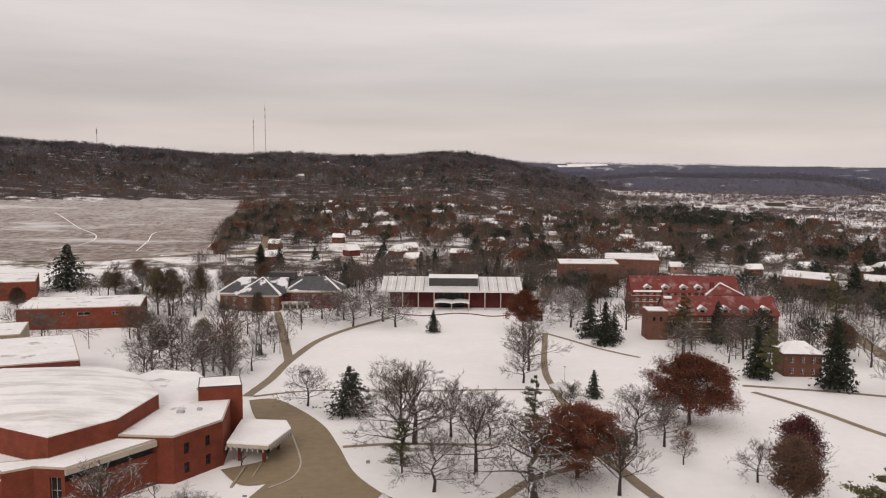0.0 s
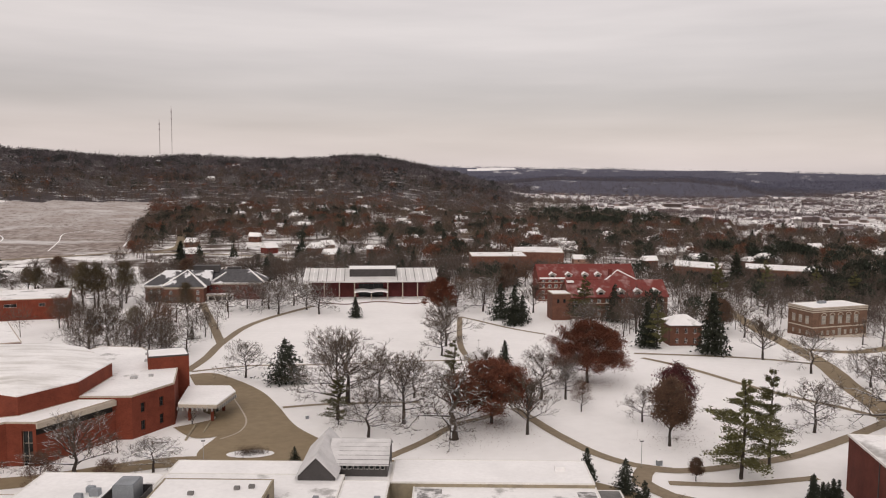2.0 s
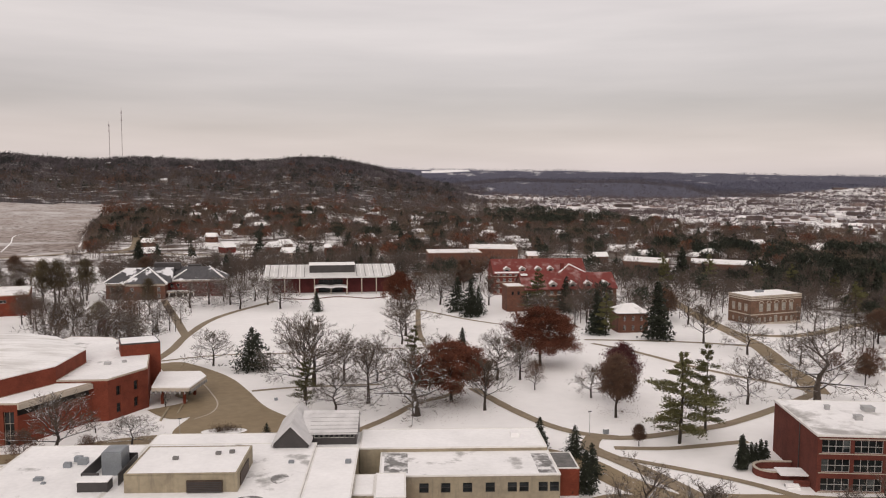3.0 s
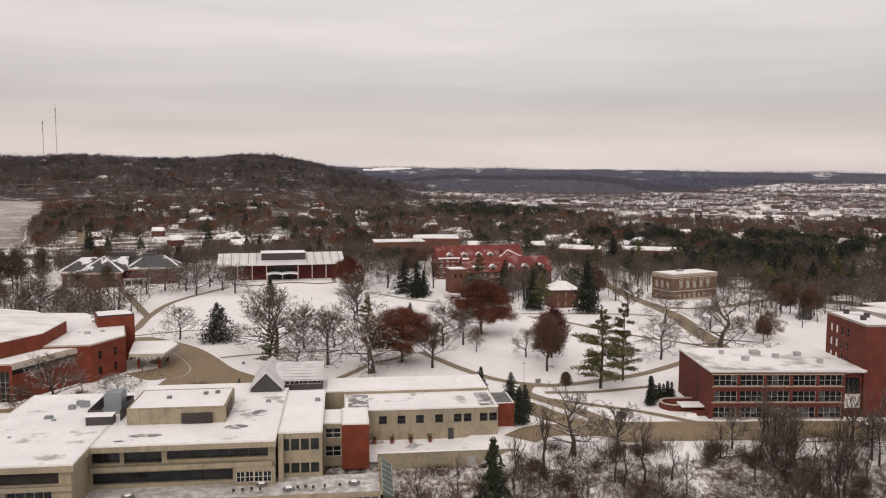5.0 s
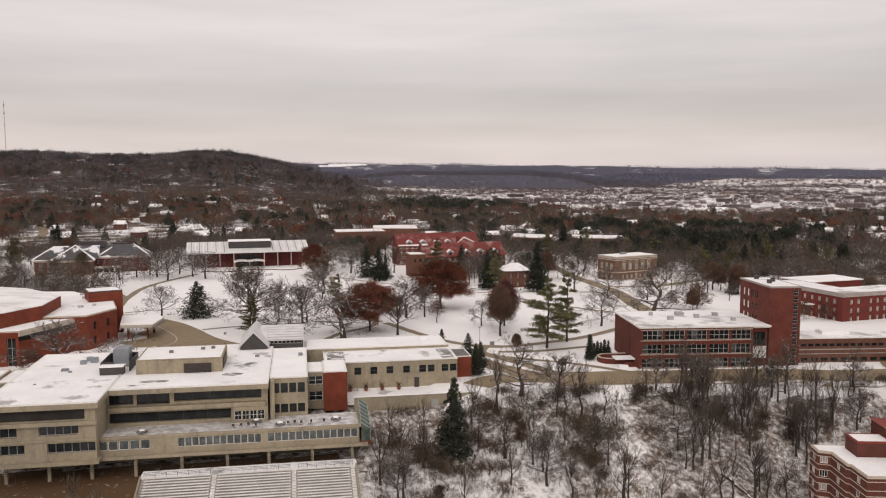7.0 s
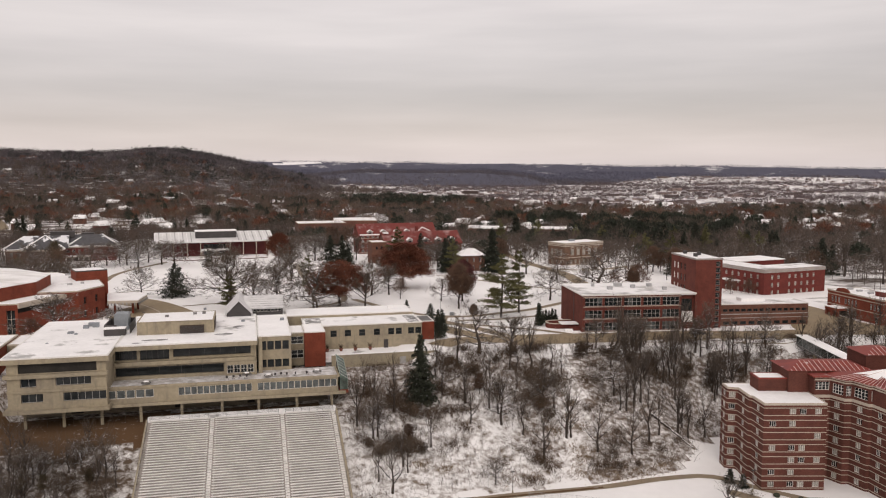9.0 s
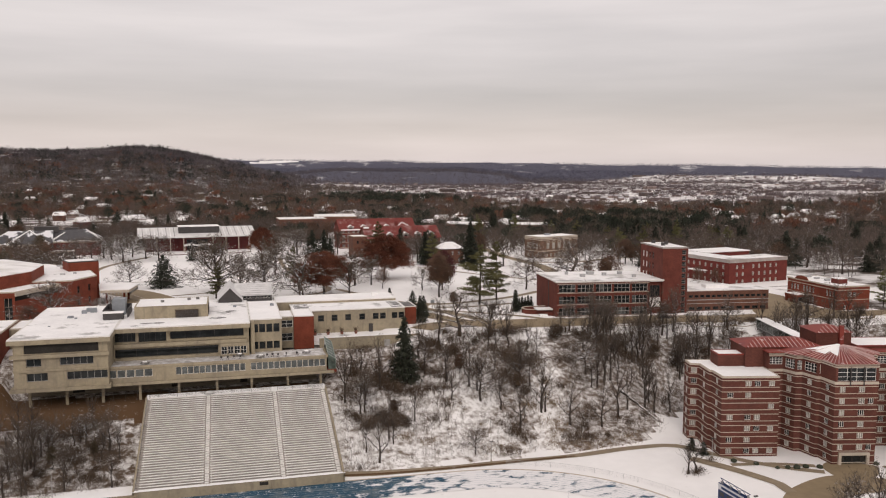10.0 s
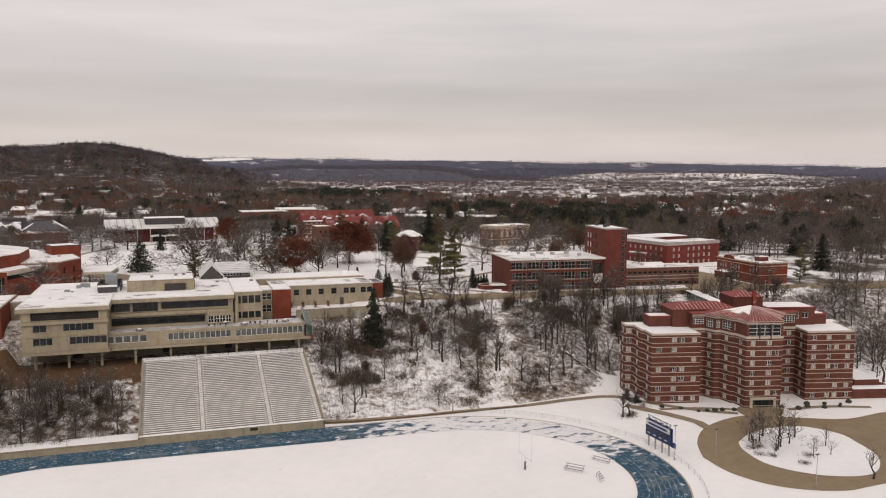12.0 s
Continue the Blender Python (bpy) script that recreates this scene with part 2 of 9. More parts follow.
def patchy(m, other, scale, low, high, stretch=(1, 1, 1), more=None):
    """Bare patches of another colour, with ragged borders; more: (x0, x1, y0, y1, amount), where they spread from x0 to x1 and y0 to y1."""
    n, l = m.node_tree.nodes, m.node_tree.links
    b = n["Principled BSDF"]
    src = b.inputs["Base Color"].links[0].from_socket
    pos, mp, t, r, mx = n.new("ShaderNodeNewGeometry"), n.new("ShaderNodeMapping"), n.new("ShaderNodeTexNoise"), n.new("ShaderNodeMapRange"), n.new("ShaderNodeMixRGB")
    mp.inputs["Scale"].default_value = stretch
    t.inputs["Scale"].default_value, t.inputs["Detail"].default_value, t.inputs["Roughness"].default_value = scale, 9.0, 0.62
    r.inputs["From Min"].default_value, r.inputs["From Max"].default_value = low, high
    l.new(pos.outputs["Position"], mp.inputs["Vector"])
    l.new(mp.outputs[0], t.inputs["Vector"])
    level = t.outputs[0]
    if more:
        sep, gx_, gy_, mul, add = n.new("ShaderNodeSeparateXYZ"), n.new("ShaderNodeMapRange"), n.new("ShaderNodeMapRange"), n.new("ShaderNodeMath"), n.new("ShaderNodeMath")
        l.new(pos.outputs["Position"], sep.inputs[0])
        gx_.inputs["From Min"].default_value, gx_.inputs["From Max"].default_value = more[0], more[1]
        gy_.inputs["From Min"].default_value, gy_.inputs["From Max"].default_value = more[2], more[3]
        gx_.inputs["To Max"].default_value = more[4]
        l.new(sep.outputs["X"], gx_.inputs[0])
        l.new(sep.outputs["Y"], gy_.inputs[0])
        mul.operation = "MULTIPLY"
        l.new(gx_.outputs[0], mul.inputs[0])
        l.new(gy_.outputs[0], mul.inputs[1])
        l.new(mul.outputs[0], add.inputs[0])
        l.new(level, add.inputs[1])
        level = add.outputs[0]
    l.new(level, r.inputs[0])
    l.new(r.outputs[0], mx.inputs[0])
    l.new(src, mx.inputs[1])
    mx.inputs[2].default_value = (*other, 1)
    l.new(mx.outputs[0], b.inputs["Base Color"])


patchy(M["concrete"], (0.20, 0.172, 0.13), 0.7, 0.53, 0.76, (1, 1, 0.16))
patchy(M["concrete"], (0.17, 0.142, 0.105), 0.22, 0.58, 0.78, (1, 1, 0.5))
patchy(M["drum_snow"], (0.55, 0.53, 0.50), 0.10, 0.48, 0.70, (0.4, 1.8, 1))
M["roof_thaw"] = mat("thawing_roof_snow", (0.85, 0.84, 0.835), 0.8, 0.10, 0.06, bump=0.2)
patchy(M["roof_thaw"], (0.40, 0.385, 0.37), 0.085, 0.52, 0.64)
patchy(M["roof_snow_thin"], (0.42, 0.41, 0.40), 0.13, 0.57, 0.66)
patchy(M["track"], (0.66, 0.67, 0.70), 1.5, 0.60, 0.67)
patchy(M["track"], (0.12, 0.15, 0.165), 0.25, 0.50, 0.66)
patchy(M["track"], (0.80, 0.79, 0.795), 0.30, 0.60, 0.68, (0.8, 1.3, 1), (0, 30, -16, 6, 0.24))
patchy(M["track"], (0.20, 0.23, 0.255), 0.5, 0.60, 0.72, (0.5, 1.6, 1), (10, 40, -22, 0, 0.04))
M["wet_terrace"] = mat("wet_terrace", (0.44, 0.415, 0.395), 0.6, 0.4, 0.15)
patchy(M["wet_terrace"], (0.70, 0.69, 0.69), 0.5, 0.44, 0.60)
M["red_tile"] = mat("red_roof_tiles", (0.19, 0.045, 0.038), 0.75, 0.3, 0.2, second=(0.15, 0.04, 0.035), spec=0.2)
patchy(M["red_tile"], (0.58, 0.47, 0.46), 0.16, 0.52, 0.95)
M["swept_roof"] = mat("swept_roof", (0.2, 0.195, 0.19), 0.9, 0.4, 0.3)
patchy(M["swept_roof"], (0.78, 0.77, 0.77), 0.35, 0.46, 0.58)
patchy(M["slate"], (0.75, 0.75, 0.77), 0.07, 0.55, 0.58)
patchy(M["red_metal"], (0.70, 0.66, 0.66), 0.3, 0.63, 0.72)


def floor_mat(name, litter, low, high, scale, steep_only=False):
    """Snow that brown litter shows through in ragged patches; on the bluff only where the bank is steep."""
    m = mat(name, (0.855, 0.84, 0.83), 0.95, 0.035, 0.035, bump=0.3, spec=0.05)
    n, l = m.node_tree.nodes, m.node_tree.links
    b = n["Principled BSDF"]
    src = b.inputs["Base Color"].links[0].from_socket
    pos, t, r, mx = n.new("ShaderNodeNewGeometry"), n.new("ShaderNodeTexNoise"), n.new("ShaderNodeMapRange"), n.new("ShaderNodeMixRGB")
    t.inputs["Scale"].default_value, t.inputs["Detail"].default_value, t.inputs["Roughness"].default_value = scale, 10.0, 0.7
    r.inputs["From Min"].default_value, r.inputs["From Max"].default_value = low, high
    l.new(pos.outputs["Position"], t.inputs["Vector"])
    l.new(t.outputs[0], r.inputs[0])
    fac = r.outputs[0]
    if steep_only:
        nz, k, g = n.new("ShaderNodeSeparateXYZ"), n.new("ShaderNodeMath"), n.new("ShaderNodeMapRange")
        l.new(pos.outputs["Normal"], nz.inputs[0])
        g.inputs["From Min"].default_value, g.inputs["From Max"].default_value = 0.985, 0.90
        l.new(nz.outputs["Z"], g.inputs[0])
        k.operation = "MULTIPLY"
        l.new(fac, k.inputs[0])
        l.new(g.outputs[0], k.inputs[1])
        fac = k.outputs[0]
    l.new(fac, mx.inputs[0])
    l.new(src, mx.inputs[1])
    mx.inputs[2].default_value = (*litter, 1)
    l.new(mx.outputs[0], b.inputs["Base Color"])
    return m


M["ground"] = floor_mat("snowy_ground", (0.3, 0.26, 0.22), 0.66, 0.80, 0.35)
M["bluff_floor"] = floor_mat("littered_bluff_snow", (0.155, 0.117, 0.092), 0.35, 0.58, 0.60)
patchy(M["bluff_floor"], (0.12, 0.082, 0.052), 0.20, 0.56, 0.68)
M["suburb_floor"] = floor_mat("snowy_leaf_litter", (0.11, 0.085, 0.072), 0.44, 0.57, 0.030)
M["town_floor"] = floor_mat("snowy_town_ground", (0.16, 0.125, 0.118), 0.46, 0.64, 0.014)
# the litter colour here is blue-grey, with distance haze painted in
M["ridge_floor"] = floor_mat("hazed_ridge_floor", (0.105, 0.104, 0.135), 0.30, 0.42, 0.0045)
M["woods_floor"] = floor_mat("woods_floor", (0.075, 0.064, 0.066), 0.33, 0.47, 0.03)
M["prairie"] = mat("snowy_prairie_grass", (0.52, 0.49, 0.475), 0.95, 0.035, 0.05, spec=0.05)
patchy(M["prairie"], (0.30, 0.24, 0.21), 0.035, 0.34, 0.84, (0.7, 0.5, 1), (-900, -899, 1350, 800, 0.14))
patchy(M["prairie"], (0.20, 0.16, 0.14), 0.16, 0.50, 0.70, (0.9, 0.55, 1), (-900, -899, 1200, 800, 0.10))
patchy(M["prairie"], (0.64, 0.62, 0.61), 0.012, 0.54, 0.66, (0.6, 1.1, 1))
M["bank_floor"] = floor_mat("weedy_bank_snow", (0.115, 0.082, 0.058), 0.36, 0.57, 0.42)
M["chute_floor"] = floor_mat("open_chute_snow", (0.175, 0.135, 0.10), 0.45, 0.65, 0.45)
M["bare_soil"] = floor_mat("leafy_bare_soil", (0.115, 0.068, 0.038), 0.20, 0.40, 0.7)



# ---- mesh helpers ----
def thing(name, label, category, x=0.0, y=0.0, z=0.0, turn=0.0, group="", kind=""):
    ob = new(name)
    ob.empty_display_size = 0.5
    ob.matrix_basis = pose(x, y, z, 0, 0, turn)
    return tagged(ob, label, category, group, kind)


def part(name, bm, material, parent=None, label="", smooth=False):
    me = bpy.data.meshes.new(name)
    bm.normal_update()
    bm.to_mesh(me)
    bm.free()
    return held(name, me, material, parent, label, smooth)


def held(name, me, material, parent=None, label="", smooth=False):
    if not me.materials:
        me.materials.append(material)
    if smooth:
        me.polygons.foreach_set("use_smooth", [True] * len(me.polygons))
    ob = new(name, me)
    ob.parent = parent
    return tagged(ob, label)


def raw(name, verts, faces, material):
    me = bpy.data.meshes.new(name)
    me.from_pydata(verts, [], faces)
    me.materials.append(material)
    return me


def box(bm, x0, x1, y0, y1, z0, z1):
    v = [bm.verts.new(c) for c in ((x0, y0, z0), (x1, y0, z0), (x1, y1, z0), (x0, y1, z0), (x0, y0, z1), (x1, y0, z1), (x1, y1, z1), (x0, y1, z1))]
    for f in ((3, 2, 1, 0), (4, 5, 6, 7), (0, 1, 5, 4), (1, 2, 6, 5), (2, 3, 7, 6), (3, 0, 4, 7)):
        bm.faces.new([v[i] for i in f])


def boxed(*sizes):
    bm = bmesh.new()
    for s in sizes:
        box(bm, *s)
    return bm


def beam(bm, a, c, r0, r1=None, sides=5):
    """A tapered bar from a to c."""
    a, c = Vector(a), Vector(c)
    d = (c - a).normalized()
    s = d.orthogonal().normalized()
    q = d.cross(s)
    r1 = r0 if r1 is None else r1
    rings = [[bm.verts.new(p + (s * math.cos(k * math.tau / sides) + q * math.sin(k * math.tau / sides)) * r) for k in range(sides)] for p, r in ((a, r0), (c, r1))]
    for k in range(sides):
        bm.faces.new((rings[0][k], rings[0][(k + 1) % sides], rings[1][(k + 1) % sides], rings[1][k]))
    bm.faces.new(rings[0][::-1])
    bm.faces.new(rings[1])


def prism(bm, pts, z0, z1):
    """An upright solid over a plan polygon that runs counter-clockwise."""
    lo, hi = [bm.verts.new((*p, z0)) for p in pts], [bm.verts.new((*p, z1)) for p in pts]
    bm.faces.new(lo[::-1])
    bm.faces.new(hi)
    for k in range(len(pts)):
        j = (k + 1) % len(pts)
        bm.faces.new((lo[k], lo[j], hi[j], hi[k]))


def facade(bm, a, c, z0, z1, holes, depth=0.3):
    """One side of a wall from plan point a to c, seen from outside with a on the left; holes (s0, s1, z0, z1) get reveals."""
    a, c = Vector((*a, 0)), Vector((*c, 0))
    u = (c - a).normalized()
    inward = Vector((-u.y, u.x, 0))
    length = (c - a).length
    ss = sorted({0.0, length, *(round(h[0], 3) for h in holes), *(round(h[1], 3) for h in holes)})
    zs = sorted({z0, z1, *(h[2] for h in holes), *(h[3] for h in holes)})
    at = lambda s, z, d=0.0: bm.verts.new(a + u * s + inward * d + Vector((0, 0, z)))
    for s0, s1 in zip(ss, ss[1:]):
        for b0, b1 in zip(zs, zs[1:]):
            ms, mz = (s0 + s1) / 2, (b0 + b1) / 2
            if not any(h[0] < ms < h[1] and h[2] < mz < h[3] for h in holes):
                bm.faces.new((at(s0, b0), at(s1, b0), at(s1, b1), at(s0, b1)))
    for s0, s1, b0, b1 in holes:
        bm.faces.new((at(s0, b0), at(s1, b0), at(s1, b0, depth), at(s0, b0, depth)))
        bm.faces.new((at(s0, b1, depth), at(s1, b1, depth), at(s1, b1), at(s0, b1)))
        bm.faces.new((at(s0, b0, depth), at(s0, b1, depth), at(s0, b1), at(s0, b0)))
        bm.faces.new((at(s1, b0), at(s1, b1), at(s1, b1, depth), at(s1, b0, depth)))


WINDOWS = {}


def window_meshes(w, h, nx, ny, frame_mat, glass):
    key = (round(w, 2), round(h, 2), nx, ny, frame_mat, glass)
    if key not in WINDOWS:
        t = 0.09 if w > 1.6 else 0.07
        bm = bmesh.new()
        cell = lambda k, n, size: (t if k == 0 else size * k / n + t / 2, size - t if k == n - 1 else size * (k + 1) / n - t / 2)
        facade(bm, (0, 0), (w, 0), 0.0, h, [(*cell(i, nx, w), *cell(j, ny, h)) for i in range(nx) for j in range(ny)], 0.12)
        bmesh.ops.remove_doubles(bm, verts=bm.verts[:], dist=0.002)
        fr = bpy.data.meshes.new("window")
        bm.to_mesh(fr)
        bm.free()
        fr.materials.append(M[frame_mat])
        pane = raw("pane", [(t, 0.07, t), (w - t, 0.07, t), (w - t, 0.07, h - t), (t, 0.07, h - t)], [(0, 1, 2, 3)], M[glass])
        WINDOWS[key] = fr, pane
    return WINDOWS[key]


def glaze(parent, a, c, holes, nx=2, ny=1, frame_mat="white_trim", glass="glass", depth=0.2, name="window"):
    """A window with its pane in every hole of a facade."""
    a, c = Vector((*a, 0)), Vector((*c, 0))
    u = (c - a).normalized()
    inward = Vector((-u.y, u.x, 0))
    for s0, s1, z0, z1 in holes:
        fr, pane = window_meshes(s1 - s0, z1 - z0, nx or max(1, round((s1 - s0) / 1.65)), ny, frame_mat, glass)
        w = new(name, fr)
        w.parent = parent
        p = a + u * s0 + inward * depth
        w.matrix_basis = Matrix.LocRotScale((p.x, p.y, z0), Euler((0, 0, math.atan2(u.y, u.x))), None)
        g = new("pane", pane)
        g.parent = w


def roof_flat(parent, pts, z, coping="white_trim", snow="roof_snow", edge=0.35, rise=0.3, label=""):
    """A flat roof: a coping round the edge and the snow that lies within it."""
    bm = bmesh.new()
    n = len(pts)
    cx, cy = sum(p[0] for p in pts) / n, sum(p[1] for p in pts) / n
    area = sum(pts[k][0] * pts[(k + 1) % n][1] - pts[(k + 1) % n][0] * pts[k][1] for k in range(n))
    ins = []
    for k in range(n):
        p, q, r = (Vector(pts[(k + d) % n]) for d in (-1, 0, 1))
        d0, d1 = (q - p).normalized(), (r - q).normalized()
        n0, n1 = Vector((-d0.y, d0.x)), Vector((-d1.y, d1.x))
        if area < 0:
            n0, n1 = -n0, -n1
        b = (n0 + n1).normalized()
        ins.append(q + b * (edge / max(0.35, b.dot(n0))))
    o0 = [bm.verts.new((*p, z - 0.02)) for p in pts]
    o1 = [bm.verts.new((*p, z + rise)) for p in pts]
    i1 = [bm.verts.new((*p, z + rise)) for p in ins]
    i0 = [bm.verts.new((*p, z - 0.02)) for p in ins]
    for k in range(n):
        j = (k + 1) % n
        for f in ((o0[k], o0[j], o1[j], o1[k]), (o1[k], o1[j], i1[j], i1[k]), (i1[k], i1[j], i0[j], i0[k])):
            bm.faces.new(f)
    part("coping", bm, M[coping], parent)
    bm = bmesh.new()
    prism(bm, [tuple(p) for p in (ins if area > 0 else ins[::-1])], z - 0.3, z + rise - 0.08)
    part("roof", bm, M[snow], parent, label or "flat roof under snow")


def block(parent, pts, z0, z1, material, holes=None, style=None, depth=0.3, name="wall"):
    """Walls over a plan polygon (counter-clockwise); holes: side number to openings, each side's openings glazed by its style."""
    bm = bmesh.new()
    holes = holes or {}
    for k in range(len(pts)):
        a, c = pts[k], pts[(k + 1) % len(pts)]
        facade(bm, a, c, z0, z1, holes.get(k, []), depth)
        if holes.get(k):
            glaze(parent, a, c, holes[k], depth=depth - 0.1, **(style or {}))
    part(name, bm, material, parent)


def rect(u0, u1, v0, v1):
    return [(u0, v0), (u1, v0), (u1, v1), (u0, v1)]


def row(s0, s1, n, w, z0, z1):
    """n openings of width w evenly over s0..s1."""
    step = (s1 - s0) / n
    return [(round(s0 + step * (k + 0.5) - w / 2, 3), round(s0 + step * (k + 0.5) + w / 2, 3), z0, z1) for k in range(n)]


def at_frame(turn, u, v):
    c, s = math.cos(radians(turn)), math.sin(radians(turn))
    return u * c - v * s, u * s + v * c


def framed(name, label, category, turn, u, v, z, group=""):
    """A thing in a plan that is turned about the world's origin; its parts use that plan's own u, v less its corner."""
    x, y = at_frame(turn, u, v)
    return thing(name, label, category, x, y, z, turn, group)


# ---- ground ----
def ramp(v, xs, ys):
    return float(np.interp(v, xs, ys))


def ease(s):
    s = min(max(s, 0.0), 1.0)
    return s * s * (3 - 2 * s)


CREST = ((-300, -90, -60, 0, 30, 39, 52, 85, 115, 141, 162, 200, 300), (118, 117, 117, 117, 115, 101, 98, 95, 91, 84, 79, 76, 70))
TOE = ((-300, -76, -45, 0, 35, 75, 92, 104, 130, 165, 200, 300), (54, 51, 51, 44, 42, 39, 40, 52, 56, 40, 30, 15))


def hill_z(x, y):
    """The far valley and the ridges round it."""
    dx, dy = x + 20, y + 70
    r, az = math.hypot(dx, dy), math.degrees(math.atan2(dx, dy))
    near = ramp(az, (-60, -29, -19, -14, -10, -7, -4.5, -2.4, -1.2, 1, 2.6, 4, 6.5, 9, 11.5), (134, 140, 111, 92, 99, 99, 98, 103, 111, 106, 93, 79, 55, 26, 0))
    far = ramp(az, (-10, 2, 9, 15, 22, 30, 37, 55, 80), (56, 56, 54, 52, 50, 42, 32, 16, 14))
    last = ramp(az, (-40, 4, 8, 12, 18, 24, 29, 37, 42, 52, 62), (110, 108, 100, 96, 90, 86, 83, 72, 66, 50, 46))
    z = near * ease((r - 900) / 1900) ** 1.15
    z = max(z, far * ease((r - 3500) / 880))
    z = max(z, ramp(az, (6, 9, 14, 22, 25, 27), (0, 26, 46, 46, 30, 0)) * ease((r - 2850) / 420))
    z = max(z, last * ease((r - 4150) / 560))
    n = noise.noise(Vector((x / 420, y / 420, 3.1))) * 14 + noise.noise(Vector((x / 150, y / 150, 7.7))) * 4
    return z + n * ease((r - 900) / 900)


def ground_z(x, y):
    top = ramp(y, (60, 130, 215, 270, 345, 420, 520, 700, 1000), (1.0, 1.4, 0.6, -0.8, -4.2, -5.6, -5.6, -4.0, -6.0))
    top -= 3.5 * ease((x - 150) / 150) * ease((y - 130) / 150)
    if x > 60:
        top += ramp(x, (60, 100, 150), (0, -0.3, 0)) 
    c, t = ramp(x, *CREST), ramp(x, *TOE)
    s = (y - t) / (c - t)
    low = -20.4 + 0.9 * ease((x - 78) / 16)
    if s <= 0:
        return low
    u, v = x * 0.9945 - y * 0.1045, x * 0.1045 + y * 0.9945
    if -86 < u < -1 and 74 < v < 97.5:
        return min(-8.9, low + (top - low) * s)
    if s >= 1:
        return top + hill_z(x, y)
    rough = noise.noise(Vector((x / 9, y / 9, 0))) * 1.0 * math.sin(math.pi * s)
    return low + (top - low) * (0.75 * s + 0.25 * ease(s)) + rough


def spaced(*stretches):
    """Coordinates over (from, to, step) stretches, each once."""
    out = []
    for a, c, step in stretches:
        n = max(1, round((c - a) / step))
        out += [a + (c - a) * k / n for k in range(n)]
    return out + [stretches[-1][1]]


gx = spaced((-4800, -2400, 200), (-2400, -700, 70), (-700, -180, 26), (-180, -90, 6), (-90, 190, 3), (190, 330, 7), (330, 900, 30), (900, 2400, 80), (2400, 4800, 120))
gy = spaced((-1200, -300, 100), (-300, -60, 20), (-60, 30, 6), (30, 110, 2.5), (110, 300, 5), (300, 600, 9), (600, 1200, 24), (1200, 3300, 50), (3300, 4100, 100), (4100, 4850, 50))
gv = [(x, y, ground_z(x, y)) for y in gy for x in gx]
nx_ = len(gx)
gf = [(j * nx_ + i, j * nx_ + i + 1, (j + 1) * nx_ + i + 1, (j + 1) * nx_ + i) for j in range(len(gy) - 1) for i in range(nx_ - 1)]
ground = new("ground", raw("ground", gv, gf, M["ground"]))
ground.data.polygons.foreach_set("use_smooth", [True] * len(gf))
for floor in ("suburb_floor", "woods_floor", "prairie", "bare_soil", "bluff_floor", "bank_floor", "town_floor", "ridge_floor", "chute_floor"):
    ground.data.materials.append(M[floor])


def by_dorm(x, y, margin=0.0):
    """The plot of the tall residence hall below the bluff."""
    u, v = x * 0.9455 - y * 0.3256 - 114.2, x * 0.3256 + y * 0.9455 - 45.3
    return -37 - margin < u < 47 + margin and -40 < v < 31 + margin


def polar(x, y):
    return math.hypot(x + 20, y + 70), math.degrees(math.atan2(x + 20, y + 70))


def in_prairie(x, y):
    r, az = polar(x, y)
    return 655 < y and r < 1450 + 7 * (az + 28) and x < ramp(y, (655, 740, 915, 1125, 1383), (-330, -215, -262, -300, -350))


def open_field(r, az):
    """The open snowy field on the far ridge."""
    wave = 0.5 * noise.noise(Vector((az * 1.3, r / 90, 2)))
    return 7.6 + wave < az < 10.8 + wave and 4560 < r < 4650


def in_town(x, y):
    """The flat of the far valley where the town stands."""
    r, az = polar(x, y)
    return 10.5 < az < 50 + 3 * noise.noise(Vector((x / 200, y / 200, 1))) and ramp(az, (10.5, 13, 17, 22, 30, 45, 65), (2500, 2150, 1650, 1300, 1180, 1300, 1500)) < r < ramp(az, (10, 24, 28, 31, 36, 60), (2850, 2850, 2950, 3600, 4100, 4150))


def in_chute(x, y):
    """The open snow chute down the bluff."""
    return abs(x - 61 - (y - 46) * 0.41 + 5 * noise.noise(Vector((x / 13, y / 13, 3)))) < 4.6 + 4 * noise.noise(Vector((x / 6, y / 6, 5))) and 40 < y < 95


